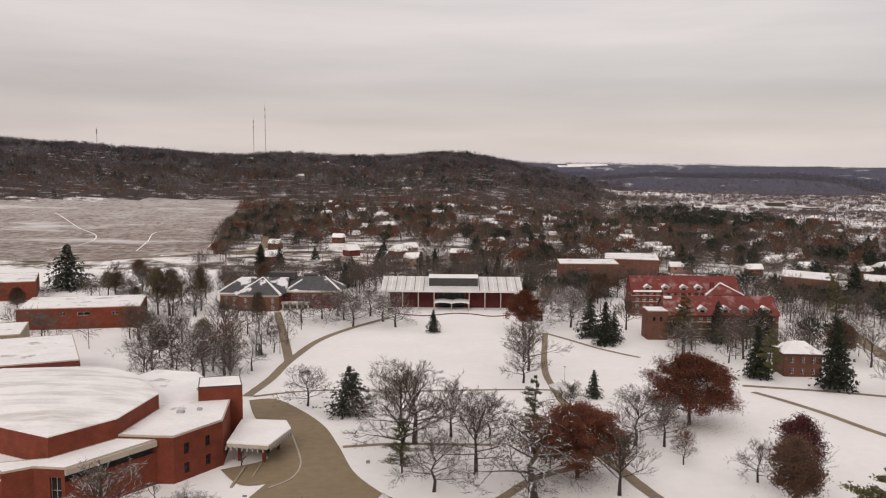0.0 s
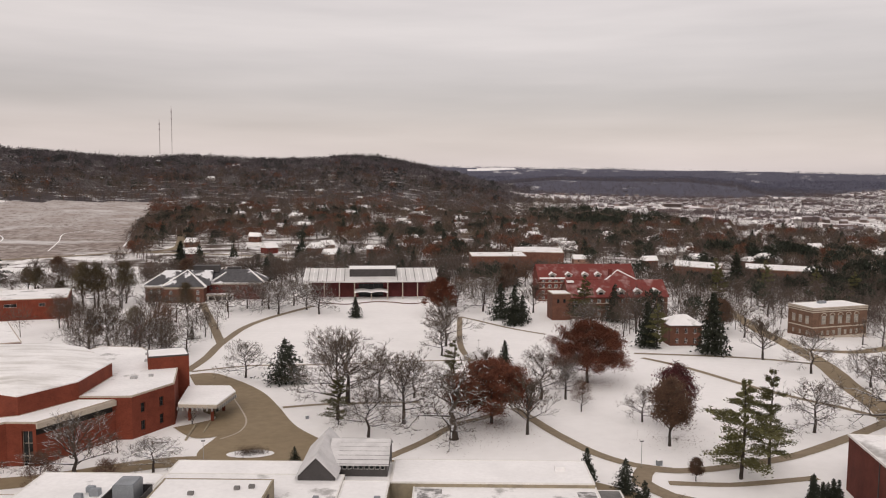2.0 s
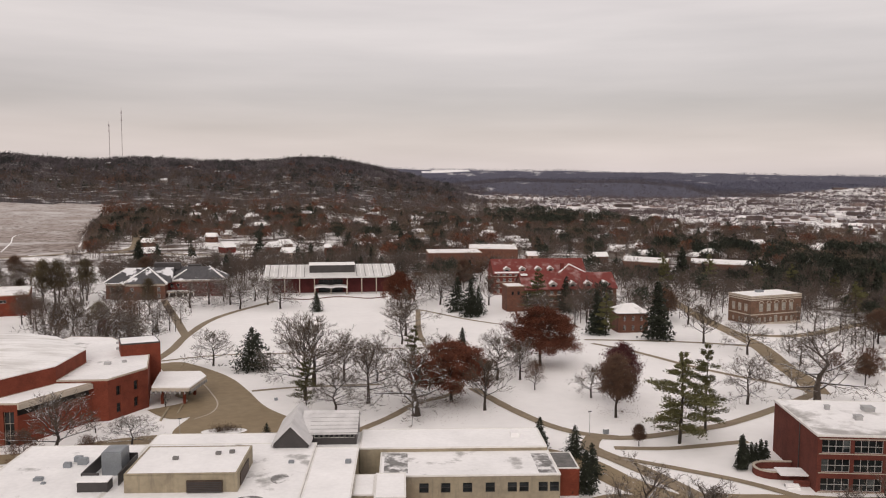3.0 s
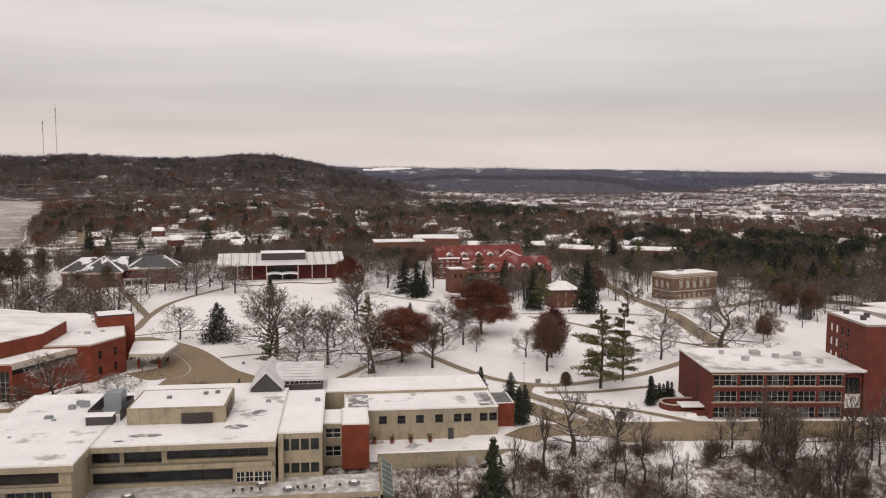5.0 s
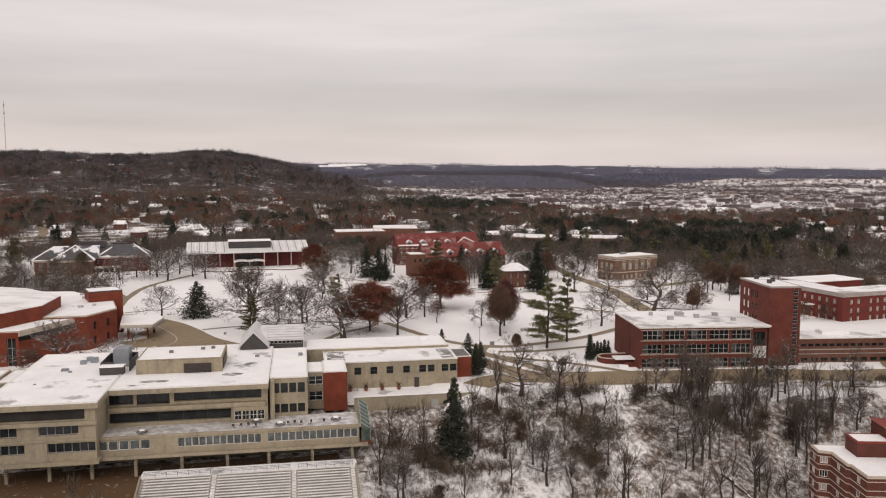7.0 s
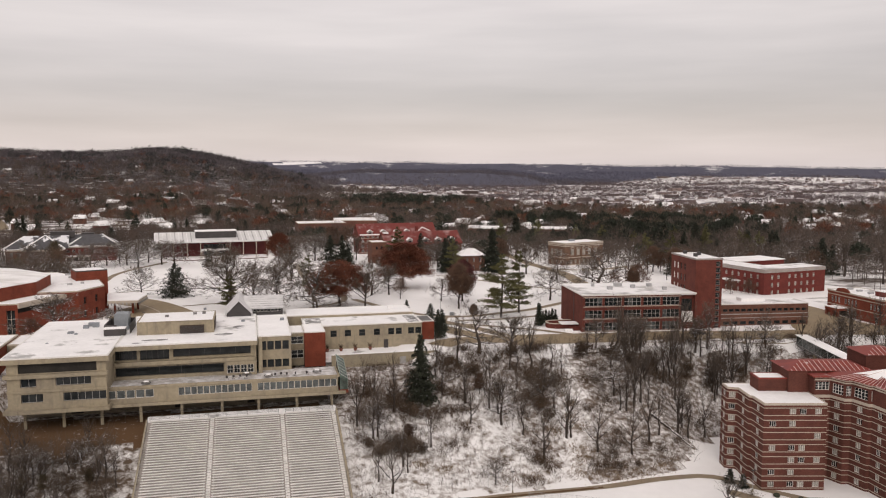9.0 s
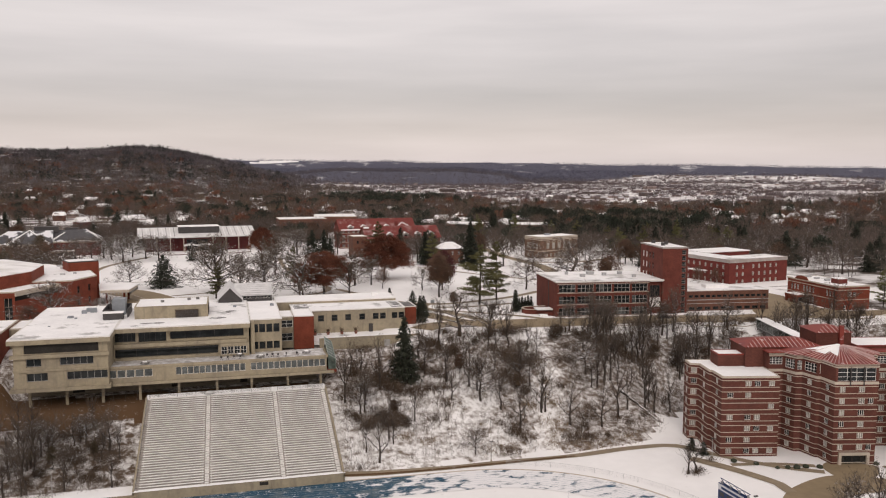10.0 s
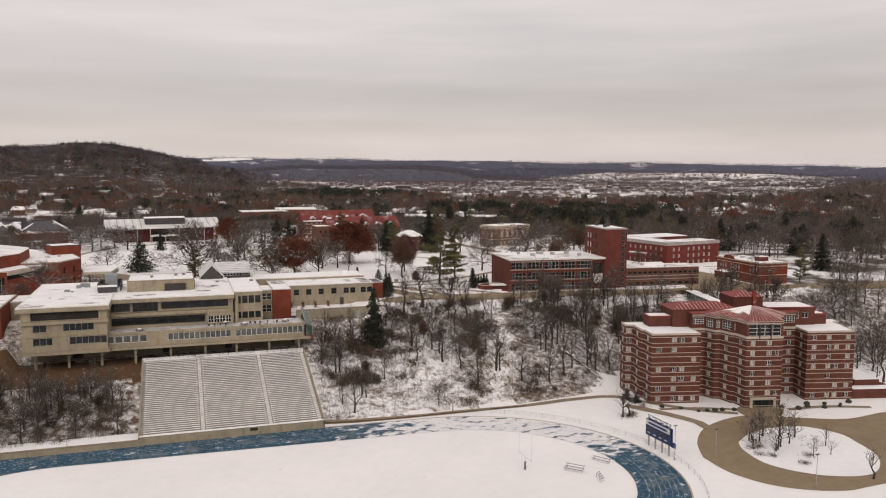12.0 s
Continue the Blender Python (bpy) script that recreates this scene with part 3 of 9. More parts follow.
def floor_kind(x, y):
    """Which floor covers the ground sheet here: 0 lawn, 1 suburb, 2 woods, 3 prairie, 4 bare soil, 5 bluff, 6 weedy bank, 7 town, 8 far ridge, 9 snow chute."""
    r, az = math.hypot(x + 20, y + 70), math.degrees(math.atan2(x + 20, y + 70))
    if in_prairie(x, y):
        return 3
    u, v = x * 0.9945 - y * 0.1045, x * 0.1045 + y * 0.9945
    if -96 < u < -3 and 77 + 2.5 * noise.noise(Vector((x / 6, y / 6, 1))) < v < 96:
        return 4
    if -114 < u < -44 and 49 + 3 * noise.noise(Vector((x / 6, y / 6, 6))) < v < 82:
        return 6
    if ramp(x, *TOE) + 1.5 * noise.noise(Vector((x / 7, y / 7, 4))) < y < ramp(x, *CREST) - 1 and not by_dorm(x, y):
        if y < ramp(x, *TOE) + 5 + 3 * noise.noise(Vector((x / 9, y / 9, 6))) and x > -2:
            return 0
        open_bank = x < 57 + 9 * noise.noise(Vector((x / 11, y / 11, 2))) and y < 86 + 10 * noise.noise(Vector((x / 14, y / 9, 8)))
        return 9 if in_chute(x, y) or open_bank and x > -2 else 5
    if y < 610 and not (x > 270 and y > 45) and not (x > 218 and 45 < y < 150):
        return 0
    if open_field(r, az):
        return 0
    if in_town(x, y):
        return 7
    if r > 3950:
        return 8
    if az < 10.5 and r > 1500:
        return 2
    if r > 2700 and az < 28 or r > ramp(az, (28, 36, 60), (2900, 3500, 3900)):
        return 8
    return 1


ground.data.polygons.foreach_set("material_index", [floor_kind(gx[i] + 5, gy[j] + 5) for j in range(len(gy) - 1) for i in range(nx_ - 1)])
tagged(ground, "snow-covered campus ground, wooded bluff and far hills", "ground", kind="structure")


def sheet_z(x, y):
    """The height of the ground sheet itself, between its vertices."""
    i = min(max(int(np.searchsorted(gx, x)) - 1, 0), nx_ - 2)
    j = min(max(int(np.searchsorted(gy, y)) - 1, 0), len(gy) - 2)
    a, b = (x - gx[i]) / (gx[i + 1] - gx[i]), (y - gy[j]) / (gy[j + 1] - gy[j])
    z = lambda p, q: gv[(j + q) * nx_ + i + p][2]
    return (z(0, 0) * (1 - a) + z(1, 0) * a) * (1 - b) + (z(0, 1) * (1 - a) + z(1, 1) * a) * b


def smooth_line(pts, step):
    """Points at about equal steps along a rounded line through pts."""
    out = []
    p = [Vector(q) for q in pts]
    for k in range(len(p) - 1):
        p0, p1, p2, p3 = p[max(k - 1, 0)], p[k], p[k + 1], p[min(k + 2, len(p) - 1)]
        n = max(1, int((p2 - p1).length / step))
        for i in range(n):
            t = i / n
            out.append(0.5 * (2 * p1 + (p2 - p0) * t + (2 * p0 - 5 * p1 + 4 * p2 - p3) * t * t + (3 * p1 - p0 - 3 * p2 + p3) * t ** 3))
    return out + [p[-1]]


def strip(name, pts, width, material, label, lift=0.07, category="path", step=3.0, across=3):
    """A path or road that lies on the ground; with uneven borders."""
    line = smooth_line(pts, step)
    vs, fs = [], []
    for k, q in enumerate(line):
        d = (line[min(k + 1, len(line) - 1)] - line[max(k - 1, 0)]).normalized()
        nrm = Vector((-d.y, d.x))
        w = width * (1 + 0.10 * noise.noise(Vector((q.x / 5, q.y / 5, 2))))
        for i in range(across):
            s = q + nrm * w * (i / (across - 1) - 0.5)
            vs.append((s.x, s.y, sheet_z(s.x, s.y) + lift))
    for k in range(len(line) - 1):
        for i in range(across - 1):
            a = k * across + i
            fs.append((a, a + across, a + across + 1, a + 1))
    ob = new(name, raw(name, vs, fs, M[material]))
    return tagged(ob, label, category, kind="structure")


def patch(name, pts, material, label, lift=0.06, step=4.0, category="road", closed_z=None):
    """A paved area over a plan polygon, cut in cells that follow the ground."""
    line = smooth_line(list(pts) + [pts[0]], 1.5)[:-1]
    bm = bmesh.new()
    f = bm.faces.new([bm.verts.new((q.x, q.y, 0)) for q in line])
    lo, hi = [min(q[i] for q in line) for i in (0, 1)], [max(q[i] for q in line) for i in (0, 1)]
    for i, nrm in ((0, (1, 0, 0)), (1, (0, 1, 0))):
        c = lo[i] + step
        while c < hi[i]:
            co = (c, 0, 0) if i == 0 else (0, c, 0)
            bmesh.ops.bisect_plane(bm, geom=bm.verts[:] + bm.edges[:] + bm.faces[:], plane_co=co, plane_no=nrm)
            c += step
    bmesh.ops.triangulate(bm, faces=bm.faces[:])
    bmesh.ops.recalc_face_normals(bm, faces=bm.faces[:])
    for v in bm.verts:
        v.co.z = sheet_z(v.co.x, v.co.y) + lift if closed_z is None else closed_z
    if sum(f.normal.z for f in bm.faces) < 0:
        bmesh.ops.reverse_faces(bm, faces=bm.faces[:])
    ob = part(name, bm, M[material])
    return tagged(ob, label, category, kind="structure")


# ---- roads, paths and the sports ground ----
strip("road", ((-140, 150), (-84, 157), (-64, 164), (-50, 168), (-30, 166), (-5, 163), (20, 156), (40, 147), (52, 137), (58, 122), (66, 110)), 7.5, "road", "wet tan road behind the student union", 0.06, "road")
strip("road", ((44, 107), (52, 112), (65, 109), (82, 105), (97, 102), (113, 99), (136, 94), (158, 88), (180, 84), (205, 80), (260, 70)), 9.0, "road", "wet tan road along the bluff's edge", 0.08, "road", across=5)
patch("road", ((-66, 261), (-58, 263), (-47, 250), (-37, 233), (-30, 214), (-24, 196), (-17, 184), (-8, 172), (-22, 166), (-38, 168), (-46, 172), (-44, 186), (-40, 200), (-44, 214), (-52, 226), (-60, 243)), "road", "wide tan forecourt drive beside the concert hall", 0.085)
strip("road", ((206, 431), (190, 360), (179, 305), (169, 260), (158, 226), (151, 199), (146, 186)), 7.5, "road", "tan campus road under bare trees", 0.06, "road")
strip("road", ((176, 296), (195, 288), (217, 297), (256, 325), (300, 350)), 7.0, "road", "tan side road beside the old brick hall", 0.07, "road")
strip("path", ((105, 290), (132, 281), (149, 273), (166, 262)), 3.0, "path", "tan footpath along the lawn")
strip("path", ((-68, 266), (-66, 293), (-66, 327), (-62, 370), (-51, 404), (-33, 438)), 3.6, "path", "cleared curved footpath across the lawn")
strip("path", ((-66, 327), (-78, 376), (-97, 450)), 4.0, "path", "cleared straight footpath to the hipped hall", 0.09)
strip("path", ((-66, 266), (-46, 275), (-19, 275), (20, 279), (36, 279)), 2.0, "path", "narrow footpath across the snowy lawn")
strip("path", ((-29, 214), (-15, 217), (0, 217), (12, 217)), 2.0, "path", "narrow footpath below the spruces")
strip("path", ((-1, 165), (11, 179), (20, 192), (37, 212), (36, 280), (37, 319), (46, 396)), 2.6, "path", "footpath winding between the oaks")
strip("path", ((40, 208), (43, 197), (47, 182), (53, 166), (60, 157), (68, 153)), 3.2, "path", "tan footpath down the open lawn", 0.09)
strip("path", ((60, 155), (68, 152.5), (77, 153), (88, 156), (103, 161), (126, 174), (146, 187)), 3.4, "path", "tan footpath past the white pines", 0.10)
strip("path", ((105, 280), (116, 256), (124, 231), (132, 213), (140, 201), (146, 188)), 2.6, "path", "tan footpath across the open lawn")
strip("path", ((46, 396), (54, 382), (66, 360), (80, 342)), 2.2, "path", "footpath beside the library lawn")
strip("path", ((62, 154), (58, 146), (61, 138), (66, 126), (70, 114)), 4.5, "path", "tan path down to the bluff road", 0.11)
strip("path", ((64, 145), (78, 143), (94, 145), (100, 146)), 2.6, "path", "tan footpath to the classroom hall's porch")
strip("path", ((62, 138), (72, 130), (84, 120), (92, 110)), 2.4, "path", "tan footpath beside the classroom hall", 0.12)
strip("road", ((-900, 560), (-500, 600), (-359, 645), (-270, 694), (-204, 735), (-100, 700), (0, 640), (120, 620)), 8.0, "road", "tan road past the prairie", 0.25, "road", step=8)
strip("path", ((-560, 1150), (-527, 1104), (-460, 1000), (-398, 909), (-373, 825), (-380, 760)), 1.5, "snow", "snowy mown track across the prairie", 0.3, "path", step=10)
strip("path", ((-293, 753), (-320, 855), (-348, 960), (-320, 1010)), 1.3, "snow", "snowy mown track across the prairie", 0.3, "path", step=10)
strip("path", ((-239, 800), (-250, 850), (-282, 986), (-300, 1100)), 2.0, "snow", "snowy mown track beside the thicket", 0.3, "path", step=10)
strip("road", ((-204, 735), (-185, 791), (-235, 1059), (-210, 1150)), 9.0, "road", "snowy side street climbing the hill", 0.4, "road", step=10)

TU = -6.0
TT = -7.5
cu, cv, rad = 24.9, -5.0, 46.3


def oval_ring(r, n=40):
    """The track's outline at a radius, west bend included."""
    right = [(cu + r * math.cos(a), cv + r * math.sin(a)) for a in (math.pi / 2 - math.pi * k / n for k in range(n + 1))]
    left = [(cu - 92 + r * math.cos(a), cv + r * math.sin(a)) for a in (-math.pi / 2 - math.pi * k / n for k in range(n + 1))]
    straight = lambda p, q: [(p[0] + (q[0] - p[0]) * k / 20, p[1] + (q[1] - p[1]) * k / 20) for k in range(1, 20)]
    pts = right + straight(right[-1], left[0]) + left + straight(left[-1], right[0])
    return [at_frame(TT, *p) for p in pts]


def ring_mesh(name, r0, r1, z, material, label, thick=0.0):
    a, b = oval_ring(r0), oval_ring(r1)
    n = len(a)
    vs = [(*p, z) for p in a + b]
    fs = [(k, (k + 1) % n, n + (k + 1) % n, n + k) for k in range(n)]
    if thick:
        vs += [(*p, z - thick) for p in a + b]
        fs += [(2 * n + k, k, n * 0 + (k + 1) % n, 2 * n + (k + 1) % n) for k in range(n)]
        fs += [(n + k, 3 * n + k, 3 * n + (k + 1) % n, n + (k + 1) % n) for k in range(n)]
    me = raw(name, vs, fs, M[material])
    bm = bmesh.new()
    bm.from_mesh(me)
    bmesh.ops.recalc_face_normals(bm, faces=bm.faces[:])
    if sum(f.normal.z for f in bm.faces) < 0:
        bmesh.ops.reverse_faces(bm, faces=bm.faces[:])
    bm.to_mesh(me)
    bm.free()
    return tagged(new(name, me), label, "track", kind="structure")


ring_mesh("running_track", rad - 11.4, rad, -20.32, "track", "blue running track half hidden by blown snow")
for k in range(1, 8):
    ring_mesh("lane_line", rad - 10.2 + 1.25 * k - 0.04, rad - 10.2 + 1.25 * k + 0.04, -20.31, "lane_paint", "white lane line on the blue track")
ring_mesh("track_kerb", rad, rad + 0.35, -20.20, "pale_stone", "concrete kerb round the running track", 0.25)

# loop drive before the tall residence hall
patch("road", ((80, -18), (86, -9), (95, -2), (106, 1.5), (114, 1), (124, -5.5), (136, -12), (152, -12), (175, -16), (190, -40), (150, -52), (104, -49), (92, -48), (83, -40), (79, -29)), "road", "tan loop drive before the tall residence hall", 0.06)
patch("planted_island", ((94, -15), (105, -10), (118, -11.5), (123, -20), (121.6, -27), (117, -37), (106, -44), (95, -40), (89.5, -30), (91, -20)), "snow", "snowy planted island inside the loop drive", 0.16, category="island")
strip("path", ((-1, 46), (10, 43.6), (30, 41), (48, 39.2), (64, 37.6), (80, 37.2), (90, 33), (96, 22), (104, 11), (112, 4)), 2.4, "path", "tan footpath at the bluff's foot", 0.07)
strip("road", ((-2, 45.6), (10, 43.2), (30, 40.6), (48, 38.8), (62, 37.4)), 0.9, "bare_soil", "strip of bare dark earth beside the footpath", 0.12, "verge")
low_wall = framed("track_wall", "low cream concrete wall beside the track with a worn cap", "wall", TU, -98, 40.7, -20.4)
part("wall", boxed((0, 49.0, 0, 0.5, -0.5, 1.5)), M["concrete"], low_wall)
part("wall_cap", boxed((-0.1, 49.0, -0.1, 0.9, 1.5, 1.62)), M["path"], low_wall, "worn tan cap")
part("bank_snow", boxed((0, 49.0, 0.9, 7.0, -0.4, 1.45)), M["snow"], low_wall, "snow levelled behind the wall")
patch("road", ((112, 0), (120, -3), (127, 2), (124, 6), (118, 9), (113.5, 6)), "road", "tan apron before the entrance", 0.09)
strip("path", ((88, 24), (93, 12), (96, 2), (95, -3)), 3.0, "path", "tan footpath down to the loop drive", 0.11)
strip("path", ((94, 16), (104, 13), (113, 8)), 1.8, "path", "footpath before the tall residence hall", 0.10)
strip("path", ((128, 1), (140, -1), (152, -7)), 2.0, "path", "footpath before the tall residence hall", 0.10)


# ---- bleachers ----
def bleachers():
    t = framed("bleachers", "concrete grandstand with snow-dusted aluminium benches", "bleachers", TU, -49.8, 40.6, -20.4)
    wide, rows, deep, rise = 46.8, 40, 36.0, 11.6
    def flight(x0, x1, lift):
        """One unbroken flight of treads and risers with closed sides."""
        bm = bmesh.new()
        line = [(1.2, -1.0)]
        for k in range(rows):
            z = 1.9 + k * rise / rows + lift
            line += [(1.2 + k * deep / rows, z), (1.2 + (k + 1) * deep / rows, z)]
        line += [(1.2 + deep, rise - 5.0)]
        a, b = [bm.verts.new((x0, *p)) for p in line], [bm.verts.new((x1, *p)) for p in line]
        for k in range(len(line) - 1):
            bm.faces.new((a[k], b[k], b[k + 1], a[k + 1]))
        bm.faces.new(a)
        bm.faces.new(b[::-1])
        bmesh.ops.recalc_face_normals(bm, faces=bm.faces[:])
        return bm

    part("stepped_deck", flight(0, wide, 0.0), M["bleacher_riser"], t, "concrete stepped deck")
    for s0, s1 in ((0.8, 14.9), (16.3, 32.3), (33.7, 45.4)):
        me = None
        for k in range(rows):
            v, z = 1.2 + k * deep / rows, 1.9 + k * rise / rows
            if me is None:
                me = bpy.data.meshes.new("bench")
                bm = boxed((0, s1 - s0, 0.22, 0.74, 0.34, 0.43), (0.3, 0.36, 0.35, 0.6, 0, 0.36), (s1 - s0 - 0.36, s1 - s0 - 0.3, 0.35, 0.6, 0, 0.36))
                bm.to_mesh(me)
                bm.free()
                me.materials.append(M["bench_snow"])
            ob = new("bench", me)
            ob.parent, ob.location = t, (s0, v, z)
    for s in (14.9, 32.3, 45.4):
        part("aisle_steps", flight(s + 0.25, s + 1.15, 0.16), M["bench_snow"], t, "snow-covered aisle steps")
    part("front_wall", boxed((-0.4, wide + 0.4, 0.6, 1.2, -0.6, 2.3)), M["concrete"], t, "low concrete front wall")
    part("wall_cap", boxed((-0.5, wide + 0.5, 0.5, 1.3, 2.3, 2.42)), M["roof_snow"], t, "snow-topped cap")
    for s in (-0.4, wide):
        bm = bmesh.new()
        prof = ((0.6, -0.6), (deep + 1.2, rise - 3), (deep + 1.2, rise + 2.4), (0.6, 2.5))
        lo, hi = [bm.verts.new((s, *p)) for p in prof], [bm.verts.new((s + 0.4, *p)) for p in prof]
        bm.faces.new(lo)
        bm.faces.new(hi[::-1])
        for k in range(4):
            bm.faces.new((lo[k], hi[k], hi[(k + 1) % 4], lo[(k + 1) % 4]))
        bmesh.ops.recalc_face_normals(bm, faces=bm.faces[:])
        part("side_wall", bm, M["concrete"], t)
    part("top_walk", boxed((-0.4, wide + 0.4, deep + 1.2, deep + 6.0, rise - 4.0, rise + 1.75)), M["roof_snow_thin"], t, "snowy walkway at the top")
    for s0, s1 in ((0.5, 14.7), (16.5, 32.1), (33.9, 46.2)):
        bm = bmesh.new()
        for z in (0.55, 0.85, 1.15):
            beam(bm, (s0, deep + 1.6, rise + 1.75 + z), (s1, deep + 1.6, rise + 1.75 + z), 0.035, sides=4)
        n = 6
        for k in range(n + 1):
            s = s0 + (s1 - s0) * k / n
            beam(bm, (s, deep + 1.6, rise + 1.7), (s, deep + 1.6, rise + 2.95), 0.04, sides=4)
        part("top_rail", bm, M["dark_trim"], t, "steel pipe rail")
    bm = bmesh.new()
    for k in range(0, rows, 3):
        v, z = 1.2 + k * deep / rows, 1.9 + k * rise / rows
        beam(bm, (0.1, v, z), (0.1, v, z + 1.1), 0.035, sides=4)
    beam(bm, (0.1, 1.2, 3.0), (0.1, 1.2 + deep, 3.0 + rise), 0.035, sides=4)
    part("side_rail", bm, M["steel"], t, "steel pipe rail")
    # a near-black sheet stands for the shade inside the opening
    part("doorway", boxed((27.4, 29.4, 0.55, 0.62, 1.2, 2.0)), M["dark_inside"], t, "small dark opening")


M["bench_snow"] = mat("snow_dusted_benches", (0.78, 0.755, 0.735), 0.7, 0.4, 0.12)
bleachers()


# ---- student union ----
def union():
    u0, v0 = -83.6, 80.0
    t = framed("student_union", "long cream concrete student union with snowy flat roofs", "building", TU, u0, v0, 0)
    L = lambda pts: [(u - u0, v - v0) for u, v in pts]
    # west block
    w = L(rect(-82.4, -59.6, 81.2, 129.5))
    low = [(3.0, 8.0, -1.3, 0.9), (12.6, 22.6, -1.3, 0.9)]
    mid = [(3.0, 6.6, 2.6, 4.7), (11.0, 19.2, 2.7, 4.9)]
    block(t, w, -3.0, 8.8, M["concrete"], {0: [(2.6, 20.6, 6.1, 8.4)] + mid + low, 3: row(30, 46, 3, 3.2, 6.2, 8.2) + row(30, 46, 3, 3.2, 2.4, 4.6)}, dict(nx=0, ny=1, frame_mat="grey_trim", glass="glass"), depth=0.7)
    # added near-black sheet: paints the recess's shade and hides the mullions
    part("shaded_glazing", boxed((3.8, 21.8, 1.62, 1.72, 6.1, 8.4)), M["dark_inside"], t, "near-black sheet painted as deep shade over the glass band")
    part("balcony_band", boxed((0.5, 24.4, 0.3, 1.6, 5.0, 5.9)), M["concrete"], t)
    part("belt", boxed((1.1, 24.1, 0.9, 1.4, 1.3, 1.9)), M["concrete"], t)
    part("fascia", boxed((0, 24.9, 0, 50.8, 8.7, 9.85)), M["concrete"], t, "deep cream roof fascia")
    roof_flat(t, L(rect(-83.5, -58.8, 80.1, 130.7)), 9.9, "white_trim", "roof_snow_thin")
    # centre
    c = L(rect(-59.6, -22.9, 92.6, 131))
    block(t, c, 0.0, 8.7, M["concrete"], {0: [(0.3, 5.8, 5.6, 8.2), (6.6, 14.0, 5.4, 8.3), (15.0, 35.2, 5.9, 8.1), (0.3, 28.0, 1.2, 3.6)]}, dict(nx=5, ny=1, frame_mat="dark_trim", glass="glass"), depth=0.9, name="centre_wall")
    part("sun_shelf", boxed((24.4, 60.2, 11.2, 12.7, 4.3, 5.3)), M["concrete"], t, "cream concrete shelf over the recessed floor")
    holes = row(0.4, 7.6, 4, 1.6, 1.0, 3.2)
    lo = L(rect(-31.2, -22.9, 91.4, 92.5))
    block(t, lo, 0.0, 4.2, M["concrete"], {0: holes}, dict(nx=2, ny=2, frame_mat="white_trim", glass="glass"), depth=0.25, name="bay_wall")
    part("fascia", boxed((24.9, 61.0, 10.0, 51.0, 8.7, 9.85)), M["concrete"], t, "deep cream roof fascia")
    roof_flat(t, L(rect(-58.7, -22.6, 90.0, 131)), 9.86, "white_trim", "roof_snow_thin")
    # east of centre
    e = L(rect(-22.6, -13.4, 95.0, 128))
    block(t, e, -1.0, 9.8, M["concrete"], {0: row(0.5, 8.7, 4, 1.75, 6.1, 8.6) + row(0.5, 8.7, 4, 1.75, 1.2, 3.4)}, dict(nx=1, ny=1, frame_mat="dark_trim", glass="glass"), depth=0.4, name="east_block_wall")
    part("pilaster", boxed((61.3, 62.3, 12.4, 14.8, -1, 9.9)), M["concrete"], t)
    roof_flat(t, L(rect(-22.5, -13.3, 94.8, 128)), 9.85, "white_trim", "roof_snow")
    # terrace with the glazed restaurant below
    tr = L(rect(-60.2, -1.6, 84.0, 95.2))
    block(t, tr, -3.6, 0.2, M["concrete"], {0: row(0.0, 11.5, 5, 2.05, -2.3, -0.2) + row(17.4, 36.0, 12, 1.45, -2.3, -0.2) + row(37.4, 58.2, 13, 1.5, -2.3, -0.2)}, dict(nx=1, ny=1, frame_mat="white_trim", glass="glass_pale"), depth=0.25, name="terrace_wall")
    part("terrace_floor", boxed((23.6, 82.3, 3.9, 15.4, 0.2, 0.34)), M["wet_terrace"], t, "snow-dusted roof terrace")
    bm = boxed((23.5, 82.4, 3.8, 4.15, 0.2, 0.85), (82.0, 82.4, 4.15, 14, 0.2, 0.85), (22.0, 84.0, 3.2, 4.0, -4.35, -3.6))
    part("parapet", bm, M["concrete"], t)
    part("soffit", boxed((0.6, 82.6, 4.0, 15.0, -4.3, -3.61)), M["concrete"], t)
    part("west_soffit", boxed((0.2, 24.6, 0.2, 15.0, -3.9, -3.0)), M["concrete"], t)
    # glazed lean-to at the terrace's east end
    prof = ((4.2, 0.3), (4.2, 1.0), (14.4, 4.0), (14.4, 0.3))
    bm = bmesh.new()
    a, b = [bm.verts.new((82.5, *p)) for p in prof], [bm.verts.new((84.6, p[0], p[1] - (1.5 if p[1] > 0.5 else 0))) for p in prof]
    a[0].co.z = b[0].co.z = a[3].co.z = b[3].co.z = -3.4
    bm.faces.new(a)
    bm.faces.new(b[::-1])
    for k in range(4):
        bm.faces.new((a[k], b[k], b[(k + 1) % 4], a[(k + 1) % 4]))
    bmesh.ops.recalc_face_normals(bm, faces=bm.faces[:])
    part("lean_to_glazing", bm, M["green_glass"], t, "sloping green glass of the lean-to")
    for k in range(7):
        v = 4.2 + 10.2 * k / 6
        z = 1.0 + 3.0 * k / 6
        bm = bmesh.new()
        beam(bm, (82.45, v, z + 0.06), (84.65, v, z - 1.44), 0.09, sides=4)
        beam(bm, (84.65, v, z - 1.44), (84.65, v, -3.4), 0.09, sides=4)
        part("lean_to_rib", bm, M["rib_green"], t, "pale green steel rib")
    bm = bmesh.new()
    beam(bm, (82.45, 4.2, 1.06), (82.45, 14.4, 4.06), 0.1, sides=4)
    beam(bm, (84.65, 4.2, -0.44), (84.65, 14.4, 2.56), 0.1, sides=4)
    part("lean_to_rail", bm, M["rib_green"], t)
